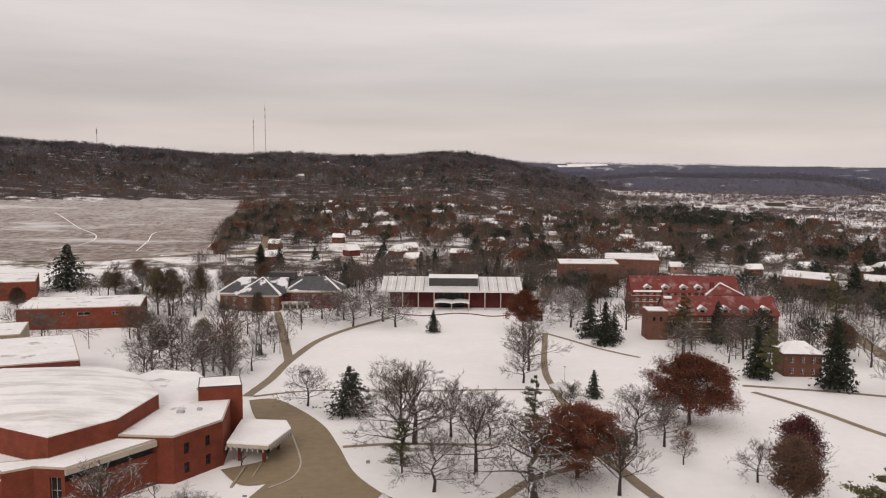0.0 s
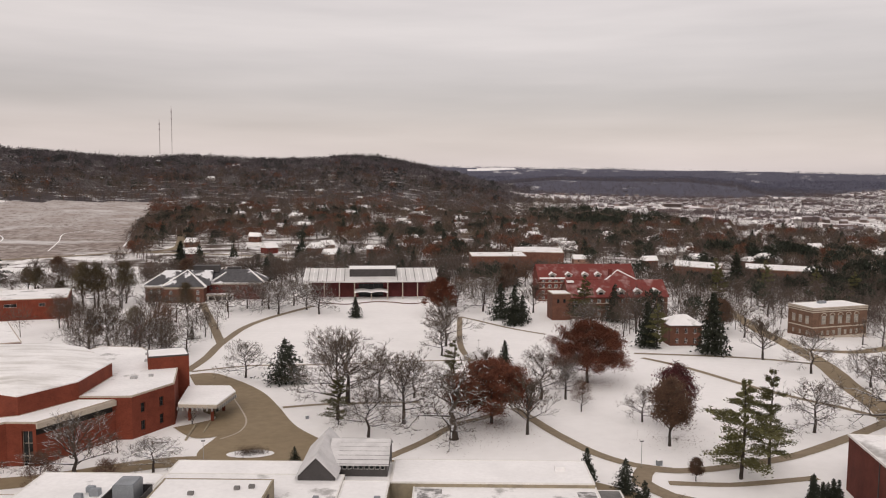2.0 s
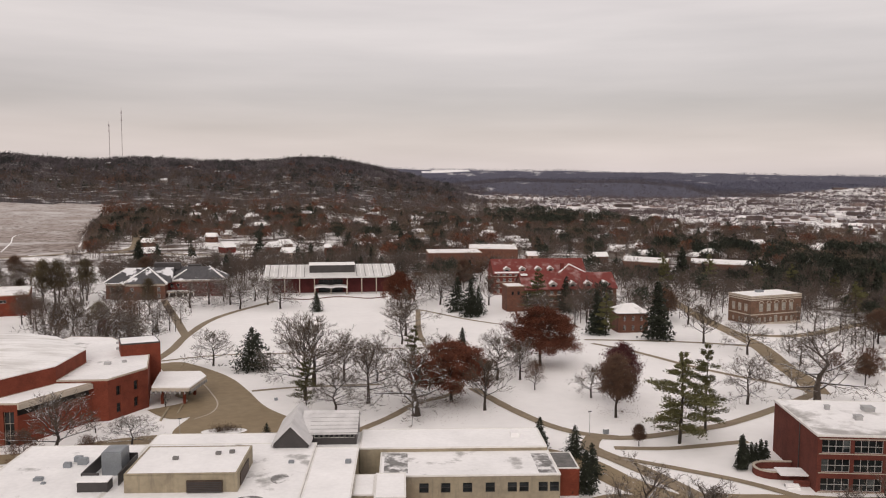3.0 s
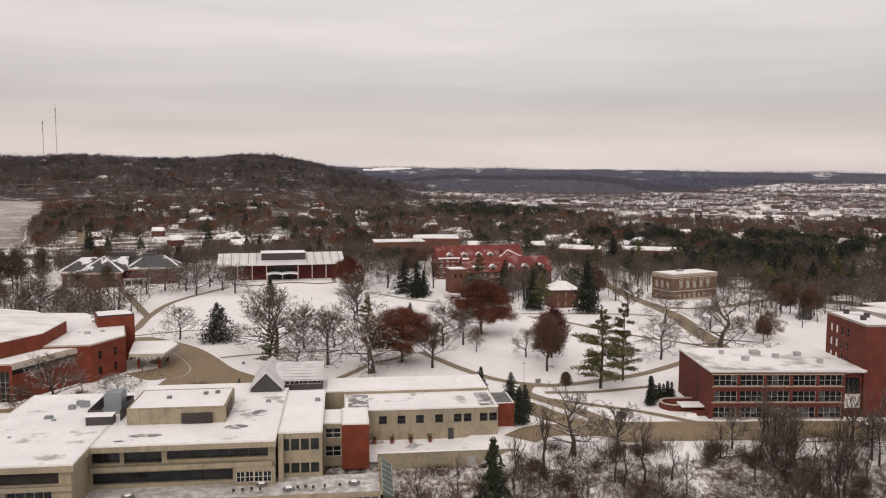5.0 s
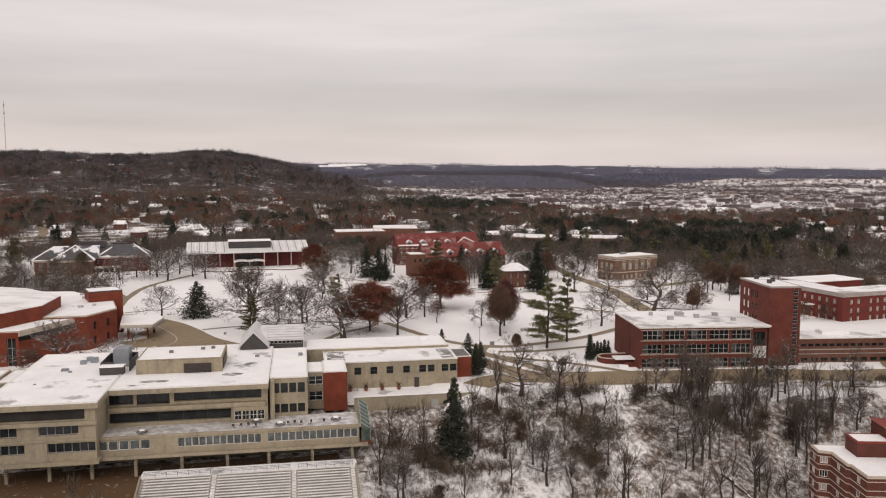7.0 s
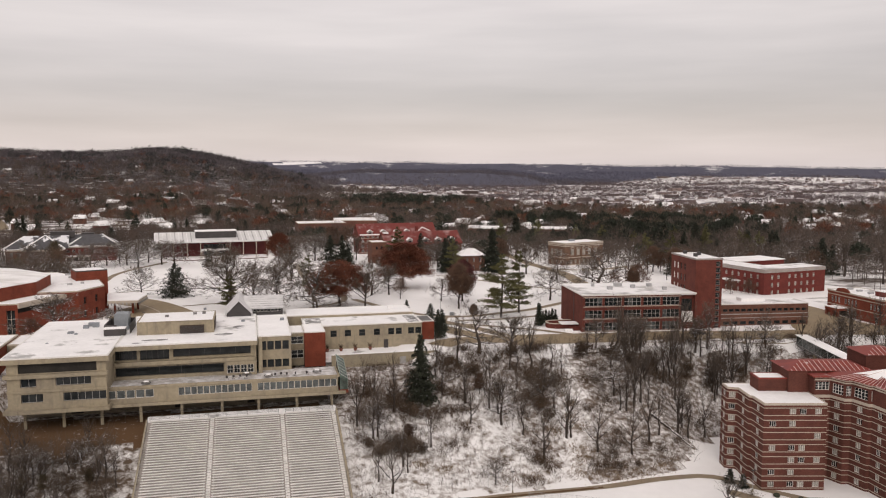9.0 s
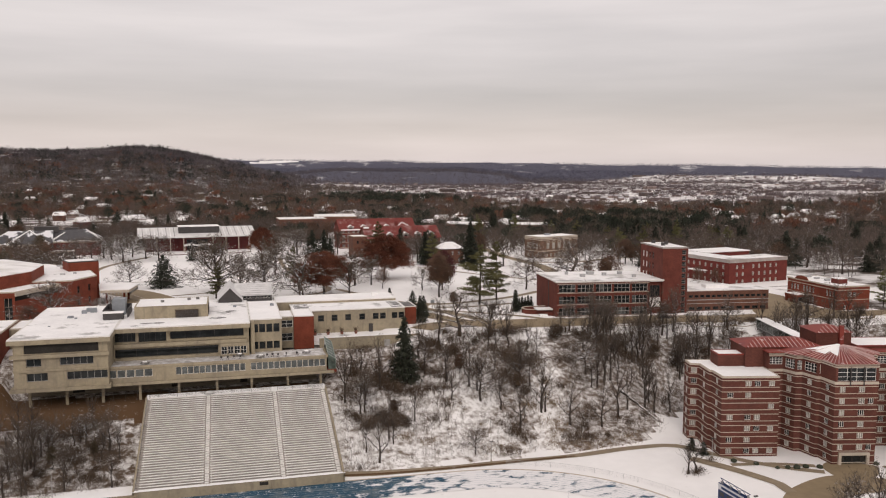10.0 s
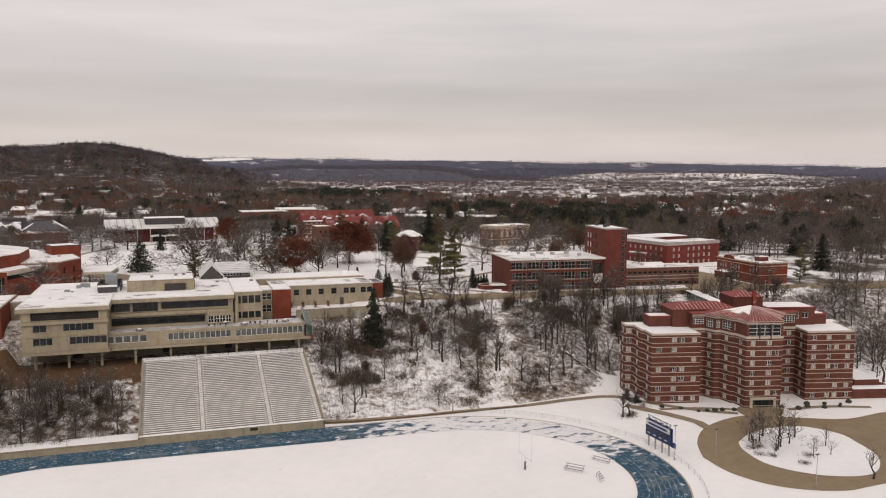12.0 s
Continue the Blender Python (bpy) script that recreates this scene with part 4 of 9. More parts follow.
    part("lean_to_plinth", boxed((82.3, 84.8, 4.0, 14.6, -4.3, -3.4)), M["brick_orange"], t, "red brick plinth of the lean-to")
    for s in (4, 13, 22, 31.4, 41.5, 51.6, 61, 71, 80.3):
        part("column", boxed((s - 0.35, s + 0.35, 4.6, 5.3, -9.5, -4.3)), M["concrete"], t)
    # the terrace's shade is painted into this wall by a darker concrete
    part("undercroft_wall", boxed((1.5, 80, 13.5, 14.1, -8.5, -3.9)), M["dark_concrete"], t, "wall under the terrace, its shade put into a darker colour")
    for s, w_ in ((13, 3.0), (39, 2.2), (58, 2.0)):
        part("undercroft_door", boxed((s, s + w_, 13.4, 13.5, -8, -5.2)), M["dark_inside"], t)
    bm = bmesh.new()
    for k in range(3):
        beam(bm, (3, 4.3, -6.9 + 0.45 * k), (80, 4.3, -6.9 + 0.45 * k), 0.03, sides=4)
    for k in range(26):
        beam(bm, (3 + k * 3.08, 4.3, -8.6), (3 + k * 3.08, 4.3, -5.9), 0.035, sides=4)
    part("undercroft_rail", bm, M["dark_trim"], t, "steel pipe rail")
    # rooftop plant
    p = L(rect(-55, -34.4, 103.6, 119))
    block(t, p, 9.6, 13.5, M["concrete"], {0: [(11.5, 17.8, 10.4, 12.2)]}, dict(nx=14, ny=1, frame_mat="dark_trim", glass="dark_inside"), depth=0.3, name="penthouse_wall")
    roof_flat(t, p, 13.4, "concrete", "roof_snow")
    part("louvre_box", boxed((40.0, 46.5, 23.1, 23.7, 10.2, 12.4)), M["louvre_brown"], t, "dark brown louvred intake")
    for k in range(6):
        part("louvre", boxed((40.1, 46.4, 22.98, 23.1, 10.35 + 0.33 * k, 10.5 + 0.33 * k)), M["dark_metal"], t)
    part("end_louvre", boxed((49.2, 49.4, 26, 34, 10.4, 12.8)), M["louvre_brown"], t)
    for a, b, w_, d_ in ((52, 20, 5, 3), (34, 16, 7, 2.4), (12, 22, 4, 2.6), (56, 30, 3.5, 5), (30, 13, 3, 1.4)):
        bm = bmesh.new()
        rim = [(a + w_ * math.cos(q) * (0.5 + 0.2 * noise.noise(Vector((a + q, b, 1)))), b + d_ * math.sin(q) * (0.5 + 0.2 * noise.noise(Vector((a, b + q, 2))))) for q in (math.tau * k / 14 for k in range(14))]
        prism(bm, rim, 10.0, 10.105)
        part("thawed_patch", bm, M["swept_roof"], t, "patch of roof thawed half bare")
    bm = boxed((19.5, 22.8, 27.2, 27.4, 9.9, 12.6), (19.5, 19.7, 27.4, 38.5, 9.9, 12.6), (26.2, 26.4, 27.4, 38.5, 9.9, 12.4), (19.5, 26.4, 38.5, 38.7, 9.9, 12.6))
    part("plant_screen", bm, M["dark_metal"], t, "dark metal plant screen")
    part("cooling_unit", boxed((21.4, 25.2, 32.5, 37.2, 10.0, 14.6), (21.6, 25.0, 32.7, 37.0, 14.6, 14.8)), M["grey_metal"], t, "grey metal cooling unit")
    part("plant_box", boxed((19.9, 25.4, 24.2, 27.0, 9.9, 12.0)), M["dark_metal"], t)
    part("plant_box_snow", boxed((19.8, 25.5, 24.1, 27.1, 12.0, 12.2)), M["roof_snow"], t)
    for a, b, s, h in ((12.2, 37, 1.4, 1.1), (14.4, 38.6, 1.8, 1.4), (13.0, 40.4, 1.5, 1.2), (9.4, 30.0, 1.6, 0.7), (11.5, 28.4, 0.8, 0.5), (6.5, 17.5, 0.7, 0.3), (68.0, 37.8, 1.2, 0.8), (56.5, 38.2, 1.1, 0.6)):
        part("roof_unit", boxed((a, a + s, b, b + s * 0.8, 9.9, 9.9 + h), (a + 0.1, a + s - 0.1, b + 0.1, b + s * 0.8 - 0.1, 9.9 + h, 10.0 + h)), M["grey_metal"], t)
    for a, b, z in ((35.4, 31, 13.4), (43, 33.6, 13.4), (45.5, 34.4, 13.4)):
        part("roof_vent", boxed((a, a + 1.0, b, b + 0.8, z, z + 0.8)), M["stain"], t)
    # cross-gabled skylight hall
    bm = bmesh.new()
    prof = ((-31.6, 9.7), (-24.2, 9.7), (-24.2, 10.9), (-27.9, 14.7), (-31.6, 10.9))
    a = [bm.verts.new((q[0] - u0, 127.7 - v0, q[1])) for q in prof]
    b = [bm.verts.new((q[0] - u0, 146.0 - v0, q[1])) for q in prof]
    bm.faces.new(a)
    bm.faces.new(b[::-1])
    for k in range(5):
        bm.faces.new((a[k], b[k], b[(k + 1) % 5], a[(k + 1) % 5]))
    bmesh.ops.recalc_face_normals(bm, faces=bm.faces[:])
    part("gable_body", bm, M["dark_metal"], t, "dark clad gable")
    bm = bmesh.new()
    for s in (-1, 1):
        v = [bm.verts.new(c) for c in ((-27.9 - u0, 127.2 - v0, 14.85), (-27.9 - u0, 146.4 - v0, 14.85), (-27.9 + s * 4.2 - u0, 146.4 - v0, 10.55), (-27.9 + s * 4.2 - u0, 127.2 - v0, 10.55))]
        w_ = [bm.verts.new(q.co + Vector((0, 0, 0.22))) for q in v]
        bm.faces.new(v)
        bm.faces.new(w_[::-1])
        for k in range(4):
            bm.faces.new((v[k], w_[k], w_[(k + 1) % 4], v[(k + 1) % 4]))
    bmesh.ops.recalc_face_normals(bm, faces=bm.faces[:])
    part("gable_roof", bm, M["ribbed_snow"], t, "snow-dusted ribbed gable roof")
    hall = L(rect(-24.2, -14.2, 133.4, 147))
    block(t, hall, 6, 11.3, M["dark_metal"], {0: row(0.6, 9.6, 8, 0.9, 10.3, 11.2)}, dict(nx=1, ny=1, frame_mat="white_trim", glass="glass"), depth=0.25, name="hall_wall")
    bm = bmesh.new()
    prof = ((132.9, 11.25), (140.2, 14.4), (147.5, 11.25))
    a = [bm.verts.new((-26.5 - u0, q[0] - v0, q[1])) for q in prof] + [bm.verts.new((-26.5 - u0, q[0] - v0, q[1] + 0.25)) for q in prof[::-1]]
    b = [bm.verts.new((-13.9 - u0, q.co.y, q.co.z)) for q in a]
    bm.faces.new(a)
    bm.faces.new(b[::-1])
    for k in range(6):
        bm.faces.new((a[k], b[k], b[(k + 1) % 6], a[(k + 1) % 6]))
    bmesh.ops.recalc_face_normals(bm, faces=bm.faces[:])
    part("hall_roof", bm, M["ribbed_snow"], t, "snow-dusted ribbed metal roof")
    for k in range(13):
        z = 11.35 + 3.05 * k / 12
        if k % 2 == 0:
            part("roof_seam", boxed((-26.5 - u0 + 2, -13.9 - u0, 133.0 + 7.2 * k / 12 - v0, 133.12 + 7.2 * k / 12 - v0, z + 0.1, z + 0.26)), M["stain"], t)
    link = L(rect(-60, -13.4, 128.2, 142))
    block(t, link, 0, 8.6, M["concrete"], name="rear_wall")
    roof_flat(t, link, 8.6, "white_trim", "roof_snow")


M["ribbed_snow"] = mat("ribbed_roof_snow", (0.60, 0.59, 0.59), 0.7, 0.35, 0.12, bump=0.1)
M["rib_green"] = mat("pale_green_steel", (0.30, 0.34, 0.30), 0.5, 0.5, 0.1)
M["bridge_glass"] = glass_mat("dark_bridge_glass", (0.02, 0.03, 0.027), 0.1)
M["green_glass"] = glass_mat("green_glass", (0.075, 0.10, 0.085), 0.1)
# cream concrete darkened to hold the undercroft's shade in its colour
M["dark_concrete"] = mat("undercroft_shade_concrete", (0.2, 0.17, 0.13), 0.9, 0.2, 0.2)
union()


def union_east():
    u0, v0 = -13.4, 102.0
    t = framed("union_east_wing", "low cream two-storey wing with a snowy roof and square windows", "building", TU, u0, v0, 0)
    L = lambda pts: [(u - u0, v - v0) for u, v in pts]
    r = L(rect(-8.6, 28.0, 115.2, 130))
    up = [(s, s + 1.9, 4.7, 6.7) for s in (8.0, 12.4, 16.8, 21.4, 25.9, 28.3, 32.2, 34.5)]
    block(t, r, -1.0, 8.1, M["concrete"], {0: up}, dict(nx=1, ny=2, frame_mat="dark_trim", glass="glass"), depth=0.3)
    part("door", boxed((29.3, 30.6, 12.9, 13.25, 0.4, 3.3)), M["dark_trim"], t, "dark service door")
    roof_flat(t, L(rect(-8.7, 28.1, 115.0, 130)), 8.1, "white_trim", "roof_snow_thin")
    part("bare_roof_patch", boxed((5.6, 10.5, 14.4, 26.5, 8.3, 8.34)), M["swept_roof"], t, "roof patch swept bare")
    part("bare_roof_patch", boxed((37.2, 40.8, 14.0, 25.5, 8.3, 8.34)), M["swept_roof"], t, "roof patch swept bare")
    b = L(rect(-13.3, 27.8, 129.4, 142.6))
    block(t, b, -1.0, 9.0, M["concrete"], name="rear_wall")
    roof_flat(t, b, 9.0, "white_trim", "roof_snow")
    part("roof_hatch", boxed((34, 36, 34, 36, 9.2, 10.2)), M["roof_snow"], t)
    q = L(rect(28.1, 33.2, 121, 131))
    block(t, q, -1, 7.2, M["brick_orange"], {}, name="brick_wall")
    roof_flat(t, q, 7.1, "white_trim", "stain")
    # brick stair tower and glazed link
    s = L(rect(-9.3, -3.3, 102.0, 114.6))
    block(t, s, -1.0, 9.0, M["brick_orange"], {1: [(0.8, 1.8, 6.6, 8.0), (0.8, 1.8, 3.6, 5.0)]}, dict(nx=1, ny=1, frame_mat="dark_trim", glass="glass"), name="stair_tower_wall")
    roof_flat(t, s, 8.95, "white_trim", "roof_snow")
    g = L(rect(-13.4, -9.3, 104.4, 115))
    block(t, g, -1.0, 8.6, M["concrete"], {0: [(0.4, 3.9, 5.4, 7.6), (0.4, 3.9, 1.2, 3.6)]}, dict(nx=2, ny=2, frame_mat="white_trim", glass="glass"), name="link_wall")
    roof_flat(t, g, 8.55, "white_trim", "roof_snow")
    part("walk", boxed((9.0, 44, 2.6, 13.2, -0.6, 0.55)), M["roof_snow_thin"], t, "snowy walkway above the retaining wall")
    part("retaining_wall", boxed((12.0, 44, 1.9, 2.6, -7, 1.55)), M["concrete"], t, "cream concrete retaining wall")
    part("wall_cap", boxed((11.9, 44.1, 1.8, 2.7, 1.55, 1.68)), M["roof_snow"], t)
    part("wall_door", boxed((32.3, 34.2, 1.84, 1.92, -3.0, 0.2)), M["grey_trim"], t, "grey louvred door in the wall")
    for s_ in (11.6, 15.8, 20.2, 24.8):
        bm = bmesh.new()
        beam(bm, (s_, 11.6, 0.5), (s_, 11.6, 1.5), 0.35, 0.6, 8)
        pl = part("planter", bm, M["planter_red"], t, "red clay planter")
        bm = bmesh.new()
        rng = random.Random(int(s_ * 10))
        for _ in range(30):
            beam(bm, (s_, 11.6, 1.4), (s_ + rng.uniform(-0.9, 0.9), 11.6 + rng.uniform(-0.9, 0.9), 2.0 + rng.uniform(0, 1.0)), 0.05, 0.02, 3)
        part("dry_stems", bm, M["hedge"], pl)


M["planter_red"] = mat("clay_red", (0.20, 0.085, 0.062), 0.8, 0.6, 0.2)
union_east()


# ---- classroom hall and its tower ----
TS = -12.2


def classroom_hall():
    u0, v0 = 71.0, 130.1
    t = framed("classroom_hall", "three-storey red brick classroom hall with bands of windows", "building", TS, u0, v0, 0)
    wins = []
    for z in (2.0, 6.2, 10.4):
        wins += row(0.5, 34.5, 5, 6.0, z - 0.6, z + 2.2)
    p = rect(0, 34.8, 0, 27.0)
    block(t, p, -1.0, 13.4, M["brick_red"], {0: wins}, dict(nx=4, ny=2, frame_mat="window_alu", glass="glass"), depth=0.35)
    for z in (1.1, 5.3, 9.5, 12.75):
        part("stone_sill", boxed((0.3, 34.6, -0.1, 0.02, z, z + 0.22)), M["pale_stone"], t)
    blind_rng = random.Random(5)
    for s0, s1, z0, z1 in wins:
        for k in range(4):
            if blind_rng.random() < 0.2:
                a = s0 + 1.5 * k + 0.1
                part("blind", boxed((a, a + 1.28, 0.29, 0.31, z0 + blind_rng.choice((0.2, 0.9, 1.5)), z1 - 0.1)), M["glass_pale"], t, "half-drawn grey blind")
    p2 = rect(34.8, 39.9, 1.6, 27.0)
    block(t, p2, -1.0, 13.4, M["brick_red"], {0: [(0.5, 4.6, 7.3, 11.6)]}, dict(nx=3, ny=1, frame_mat="dark_trim", glass="glass"), depth=0.5, name="stair_wall")
    part("pale_panel", boxed((35.2, 39.5, 1.3, 1.7, 3.6, 7.2)), M["white_trim"], t, "pale panel under the stair window")
    roof_flat(t, rect(-0.25, 40.2, -0.25, 27.3), 13.4, "white_trim", "roof_thaw", rise=0.45)
    for a, b, s in ((12.5, 11, 1.6), (22, 14, 1.4), (29, 16.5, 1.5), (9, 19, 1.0), (17.5, 18, 2.4), (31.5, 8, 1.2)):
        part("roof_vent", boxed((a, a + s, b, b + s, 13.5, 14.7), (a - 0.1, a + s + 0.1, b - 0.1, b + s + 0.1, 14.7, 14.85)), M["steel"], t)
    arc = [(-6.4 + 3.4 * math.cos(a), 10.4 + 3.4 * math.sin(a)) for a in (math.pi * (0.55 + 0.95 * k / 10) for k in range(11))]
    ring = [(-0.1, 6.6)] + arc[::-1] + [(-0.1, 14.2)]
    for name, lift, top_, out, look_ in (("porch_wall", -1.0, 2.7, 0.0, "brick_red"), ("porch_cap", 2.7, 2.9, 0.15, "pale_stone")):
        bm = bmesh.new()
        loops = []
        for k, p in enumerate(ring):
            d = (Vector(ring[min(k + 1, len(ring) - 1)]) - Vector(ring[max(k - 1, 0)])).normalized()
            n_ = Vector((d.y, -d.x)) * (0.2 + out)
            loops.append([bm.verts.new((*c, z)) for c, z in ((Vector(p) + n_, lift), (Vector(p) + n_, top_), (Vector(p) - n_, top_), (Vector(p) - n_, lift))])
        for a, b in zip(loops, loops[1:]):
            for k in range(4):
                bm.faces.new((a[k], a[(k + 1) % 4], b[(k + 1) % 4], b[k]))
        bmesh.ops.recalc_face_normals(bm, faces=bm.faces[:])
        part(name, bm, M[look_], t, "low rounded brick porch wall" if not out else "pale stone cap")
    part("step_wall", boxed((-3.5, -0.05, 3.0, 3.4, -1, 2.4)), M["brick_red"], t)
    part("porch_slab", boxed((-6.0, -0.05, 4.0, 8.6, 3.0, 3.35)), M["roof_snow"], t, "snow-topped porch canopy")
    for k in range(5):
        part("porch_step", boxed((-5.5, -2.6, 0.3 + 0.5 * k, 3.2, -0.2, 0.9 + 0.22 * k)), M["roof_snow_thin"], t)
    part("downpipe", boxed((-0.18, -0.02, 10.0, 10.2, 0, 13.3)), M["dark_trim"], t)


classroom_hall()


def hall_tower():
    t = framed("hall_tower", "tall red brick tower with a column of small windows", "building", TS, 111.0, 131.0, 0)
    w = 9.6
    front = [(w - 2.3, w - 0.7, z, z + 1.65) for z in [1.2 + 2.15 * k for k in range(11)]]
    side = []
    for z in (9.0, 12.8, 16.6, 20.4):
        side += [(s, s + 1.5, z, z + 2.3) for s in (9.0, 12.0, 15.0, 18.0)]
    left = [(s0 - 7, s1 - 7, a, b) for s0, s1, a, b in side]
    block(t, rect(0, w, 0, 21), -1, 25.0, M["brick_red"], {0: front, 3: left}, dict(nx=1, ny=2, frame_mat="grey_trim", glass="glass"), depth=0.4)
    for s0, s1, z0, z1 in left:
        if s0 < 6:
            part("blind", boxed((0.24, 0.27, 21 - s1 + 0.1, 21 - s0 - 0.1, z0 + 0.1, z1 - 0.1)), M["white_trim"], t, "white drawn blind")
    roof_flat(t, rect(-0.15, w + 0.15, -0.15, 21.15), 25.0, "parapet_grey", "roof_thaw", rise=0.5)
    for a, b in ((3, 17), (5.5, 11), (2.5, 7)):
        part("roof_vent", boxed((a, a + 1.2, b, b + 1.0, 25.1, 26.6)), M["dark_metal"], t)


hall_tower()


def low_wing():
    t = framed("low_wing", "low red brick wing with banded strip windows and a snowy roof", "building", TS, 122.0, 134.0, 0)
    holes = row(0.5, 32, 14, 1.7, 6.2, 7.2) + row(0.5, 32, 10, 2.3, 1.6, 2.8)
    block(t, rect(0, 32.5, 0, 11), -2, 8.7, M["brick_brown"], {0: holes}, dict(nx=1, ny=1, frame_mat="dark_trim", glass="glass"))
    part("stone_band", boxed((-0.02, 32.55, -0.07, 0.03, 5.2, 5.5), (-0.02, 32.55, -0.07, 0.03, 3.9, 4.1)), M["grey_trim"], t)
    roof_flat(t, rect(-0.2, 32.7, -0.2, 11.2), 8.7, "white_trim", "roof_thaw")
    part("roof_monitor", boxed((10, 19, 5, 9, 8.8, 10.0)), M["roof_snow_thin"], t)


low_wing()




def brick_residence():
    t = thing("brick_residence", "four-storey red brick residence with white window trim", "building", 212, 159, 0, 4)
    wins = []
    for z in (0.9, 4.3, 7.7):
        wins += [(s, s + 1.3, z, z + 1.8) for s in (4, 7.6, 14, 17.6, 21.2, 24.8, 28.4)]
    sw = []
    for z in (0.9, 4.3, 7.7):
        sw += row(1, 36, 9, 1.3, z, z + 1.8)
    block(t, [(0, 0), (36, 0), (36, 14), (13, 14), (13, 40), (0, 40)], -2, 11.2, M["brick_maroon"], {0: wins, 5: [(s0 + 2, s1 + 2, a, b) for s0, s1, a, b in sw]}, dict(nx=1, ny=2, frame_mat="white_trim", glass="blind"))
    part("cornice", boxed((-0.15, 36.15, -0.15, 0.1, 10.6, 12.0), (-0.15, 0.1, 0.1, 40, 10.6, 12.0), (35.9, 36.15, 0.1, 14, 10.6, 12.0)), M["parapet_grey"], t, "grey stone parapet band")
    roof_flat(t, [(0, 0), (36, 0), (36, 14), (13, 14), (13, 40), (0, 40)], 11.9, "parapet_grey", "roof_thaw")
    part("balcony_slab", boxed((-4.0, -0.05, 14, 24, 5.6, 5.9)), M["roof_snow"], t)
    part("rear_block", boxed((14, 44, 32, 48, -2, 11.6)), M["brick_maroon"], t)
    part("rear_roof", boxed((13.6, 44.4, 31.6, 48.4, 11.6, 12.0)), M["roof_snow"], t)


brick_residence()


def gym_hall():
    t = thing("arts_hall", "two-storey red brick hall with tall pale-trimmed windows", "building", 201.5, 87, 0, -7)
    ln, w = 29.0, 14.0
    west = [(s, s + 1.2, 5.9, 8.0) for s in (1.6, 3.4, 5.2, 13.0, 14.8, 16.6, 18.4, 22.0, 23.8, 25.6)] + [(s, s + 1.3, 1.2, 4.4) for s in (13.0, 14.9, 16.8, 18.7)] + [(2.0, 3.6, 1.4, 3.6), (23.0, 24.6, 1.4, 3.6)]
    south = [(4.6, 6.2, 6.2, 7.8), (6.5, 8.1, 6.2, 7.8), (2.6, 4.0, 0.6, 3.0), (8.2, 12.0, -0.4, 1.6)]
    block(t, rect(0, w, 0, ln), -2, 9.8, M["brick_orange"], {3: [(ln - s1, ln - s0, a, b) for s0, s1, a, b in west], 0: south}, dict(nx=2, ny=2, frame_mat="white_trim", glass="glass"))
    for z, h in ((4.9, 0.25), (8.6, 0.3)):
        part("stone_band", boxed((-0.08, 0.02, 0, ln, z, z + h), (-0.08, w + 0.05, -0.08, 0.02, z, z + h)), M["pale_stone"], t)
    roof_flat(t, rect(-0.2, w + 0.2, -0.2, ln + 0.2), 9.8, "pale_stone", "roof_snow_thin", rise=0.5)
    # arched parapet over the entrance
    bm = bmesh.new()
    arc = [(20.6 + 3.6 * math.cos(math.pi * k / 10), 10.2 + 1.5 * math.sin(math.pi * k / 10)) for k in range(11)]
    a, b = [bm.verts.new((-0.3, *p)) for p in arc], [bm.verts.new((0.4, *p)) for p in arc]
    bm.faces.new(a)
    bm.faces.new(b[::-1])
    for k in range(11):
        bm.faces.new((a[k], b[k], b[(k + 1) % 11], a[(k + 1) % 11]))
    bmesh.ops.recalc_face_normals(bm, faces=bm.faces[:])
    part("arched_parapet", bm, M["brick_orange"], t)
    part("portico", boxed((-4.5, -0.1, 17.5, 24.5, 3.6, 4.5)), M["brick_orange"], t, "brick entrance portico")
    part("portico_snow", boxed((-4.6, 0, 17.4, 24.6, 4.5, 4.7)), M["roof_snow"], t)
    for a in (17.6, 20.6, 23.6):
        part("portico_pier", boxed((-4.4, -3.6, a, a + 0.8, -2, 3.6)), M["brick_orange"], t)
    # near-black sheet on the wall, the portico's shade as colour
    part("portico_shade", boxed((-0.12, -0.06, 18, 24, 0.3, 3.4)), M["dark_inside"], t, "near-black sheet painted as shade under the portico")
    part("roof_stair", boxed((5, 9, 6, 10, 9.9, 12.0)), M["brick_maroon"], t)
    part("roof_stair_snow", boxed((4.9, 9.1, 5.9, 10.1, 12.0, 12.2)), M["roof_snow"], t)
    for a in (14, 20, 25):
        part("roof_unit", boxed((6, 8, a, a + 1.2, 9.9, 10.8)), M["steel"], t)


gym_hall()


# ---- tall residence hall below the bluff ----
TD = -19.0


def band(pts, z, h, out):
    """One unbroken moulding along a plan line, proud of the wall by out."""
    p = [Vector(q) for q in pts]
    side = lambda a, b: Vector(((b - a).y, -(b - a).x)).normalized()
    proud = []
    for k in range(len(p)):
        n0 = side(p[max(k - 1, 0)], p[max(k, 1)])
        n1 = side(p[min(k, len(p) - 2)], p[min(k + 1, len(p) - 1)])
        m_ = (n0 + n1).normalized()
        proud.append(p[k] + m_ * out / max(m_.dot(n0), 0.35))
    bm = bmesh.new()
    rings = [[bm.verts.new((*q, zz)) for q in line] for line, zz in ((p, z), (proud, z), (proud, z + h), (p, z + h))]
    for a, b in zip(rings, rings[1:]):
        for k in range(len(p) - 1):
            bm.faces.new((a[k], b[k], b[k + 1], a[k + 1]))
    bmesh.ops.recalc_face_normals(bm, faces=bm.faces[:])
    return bm


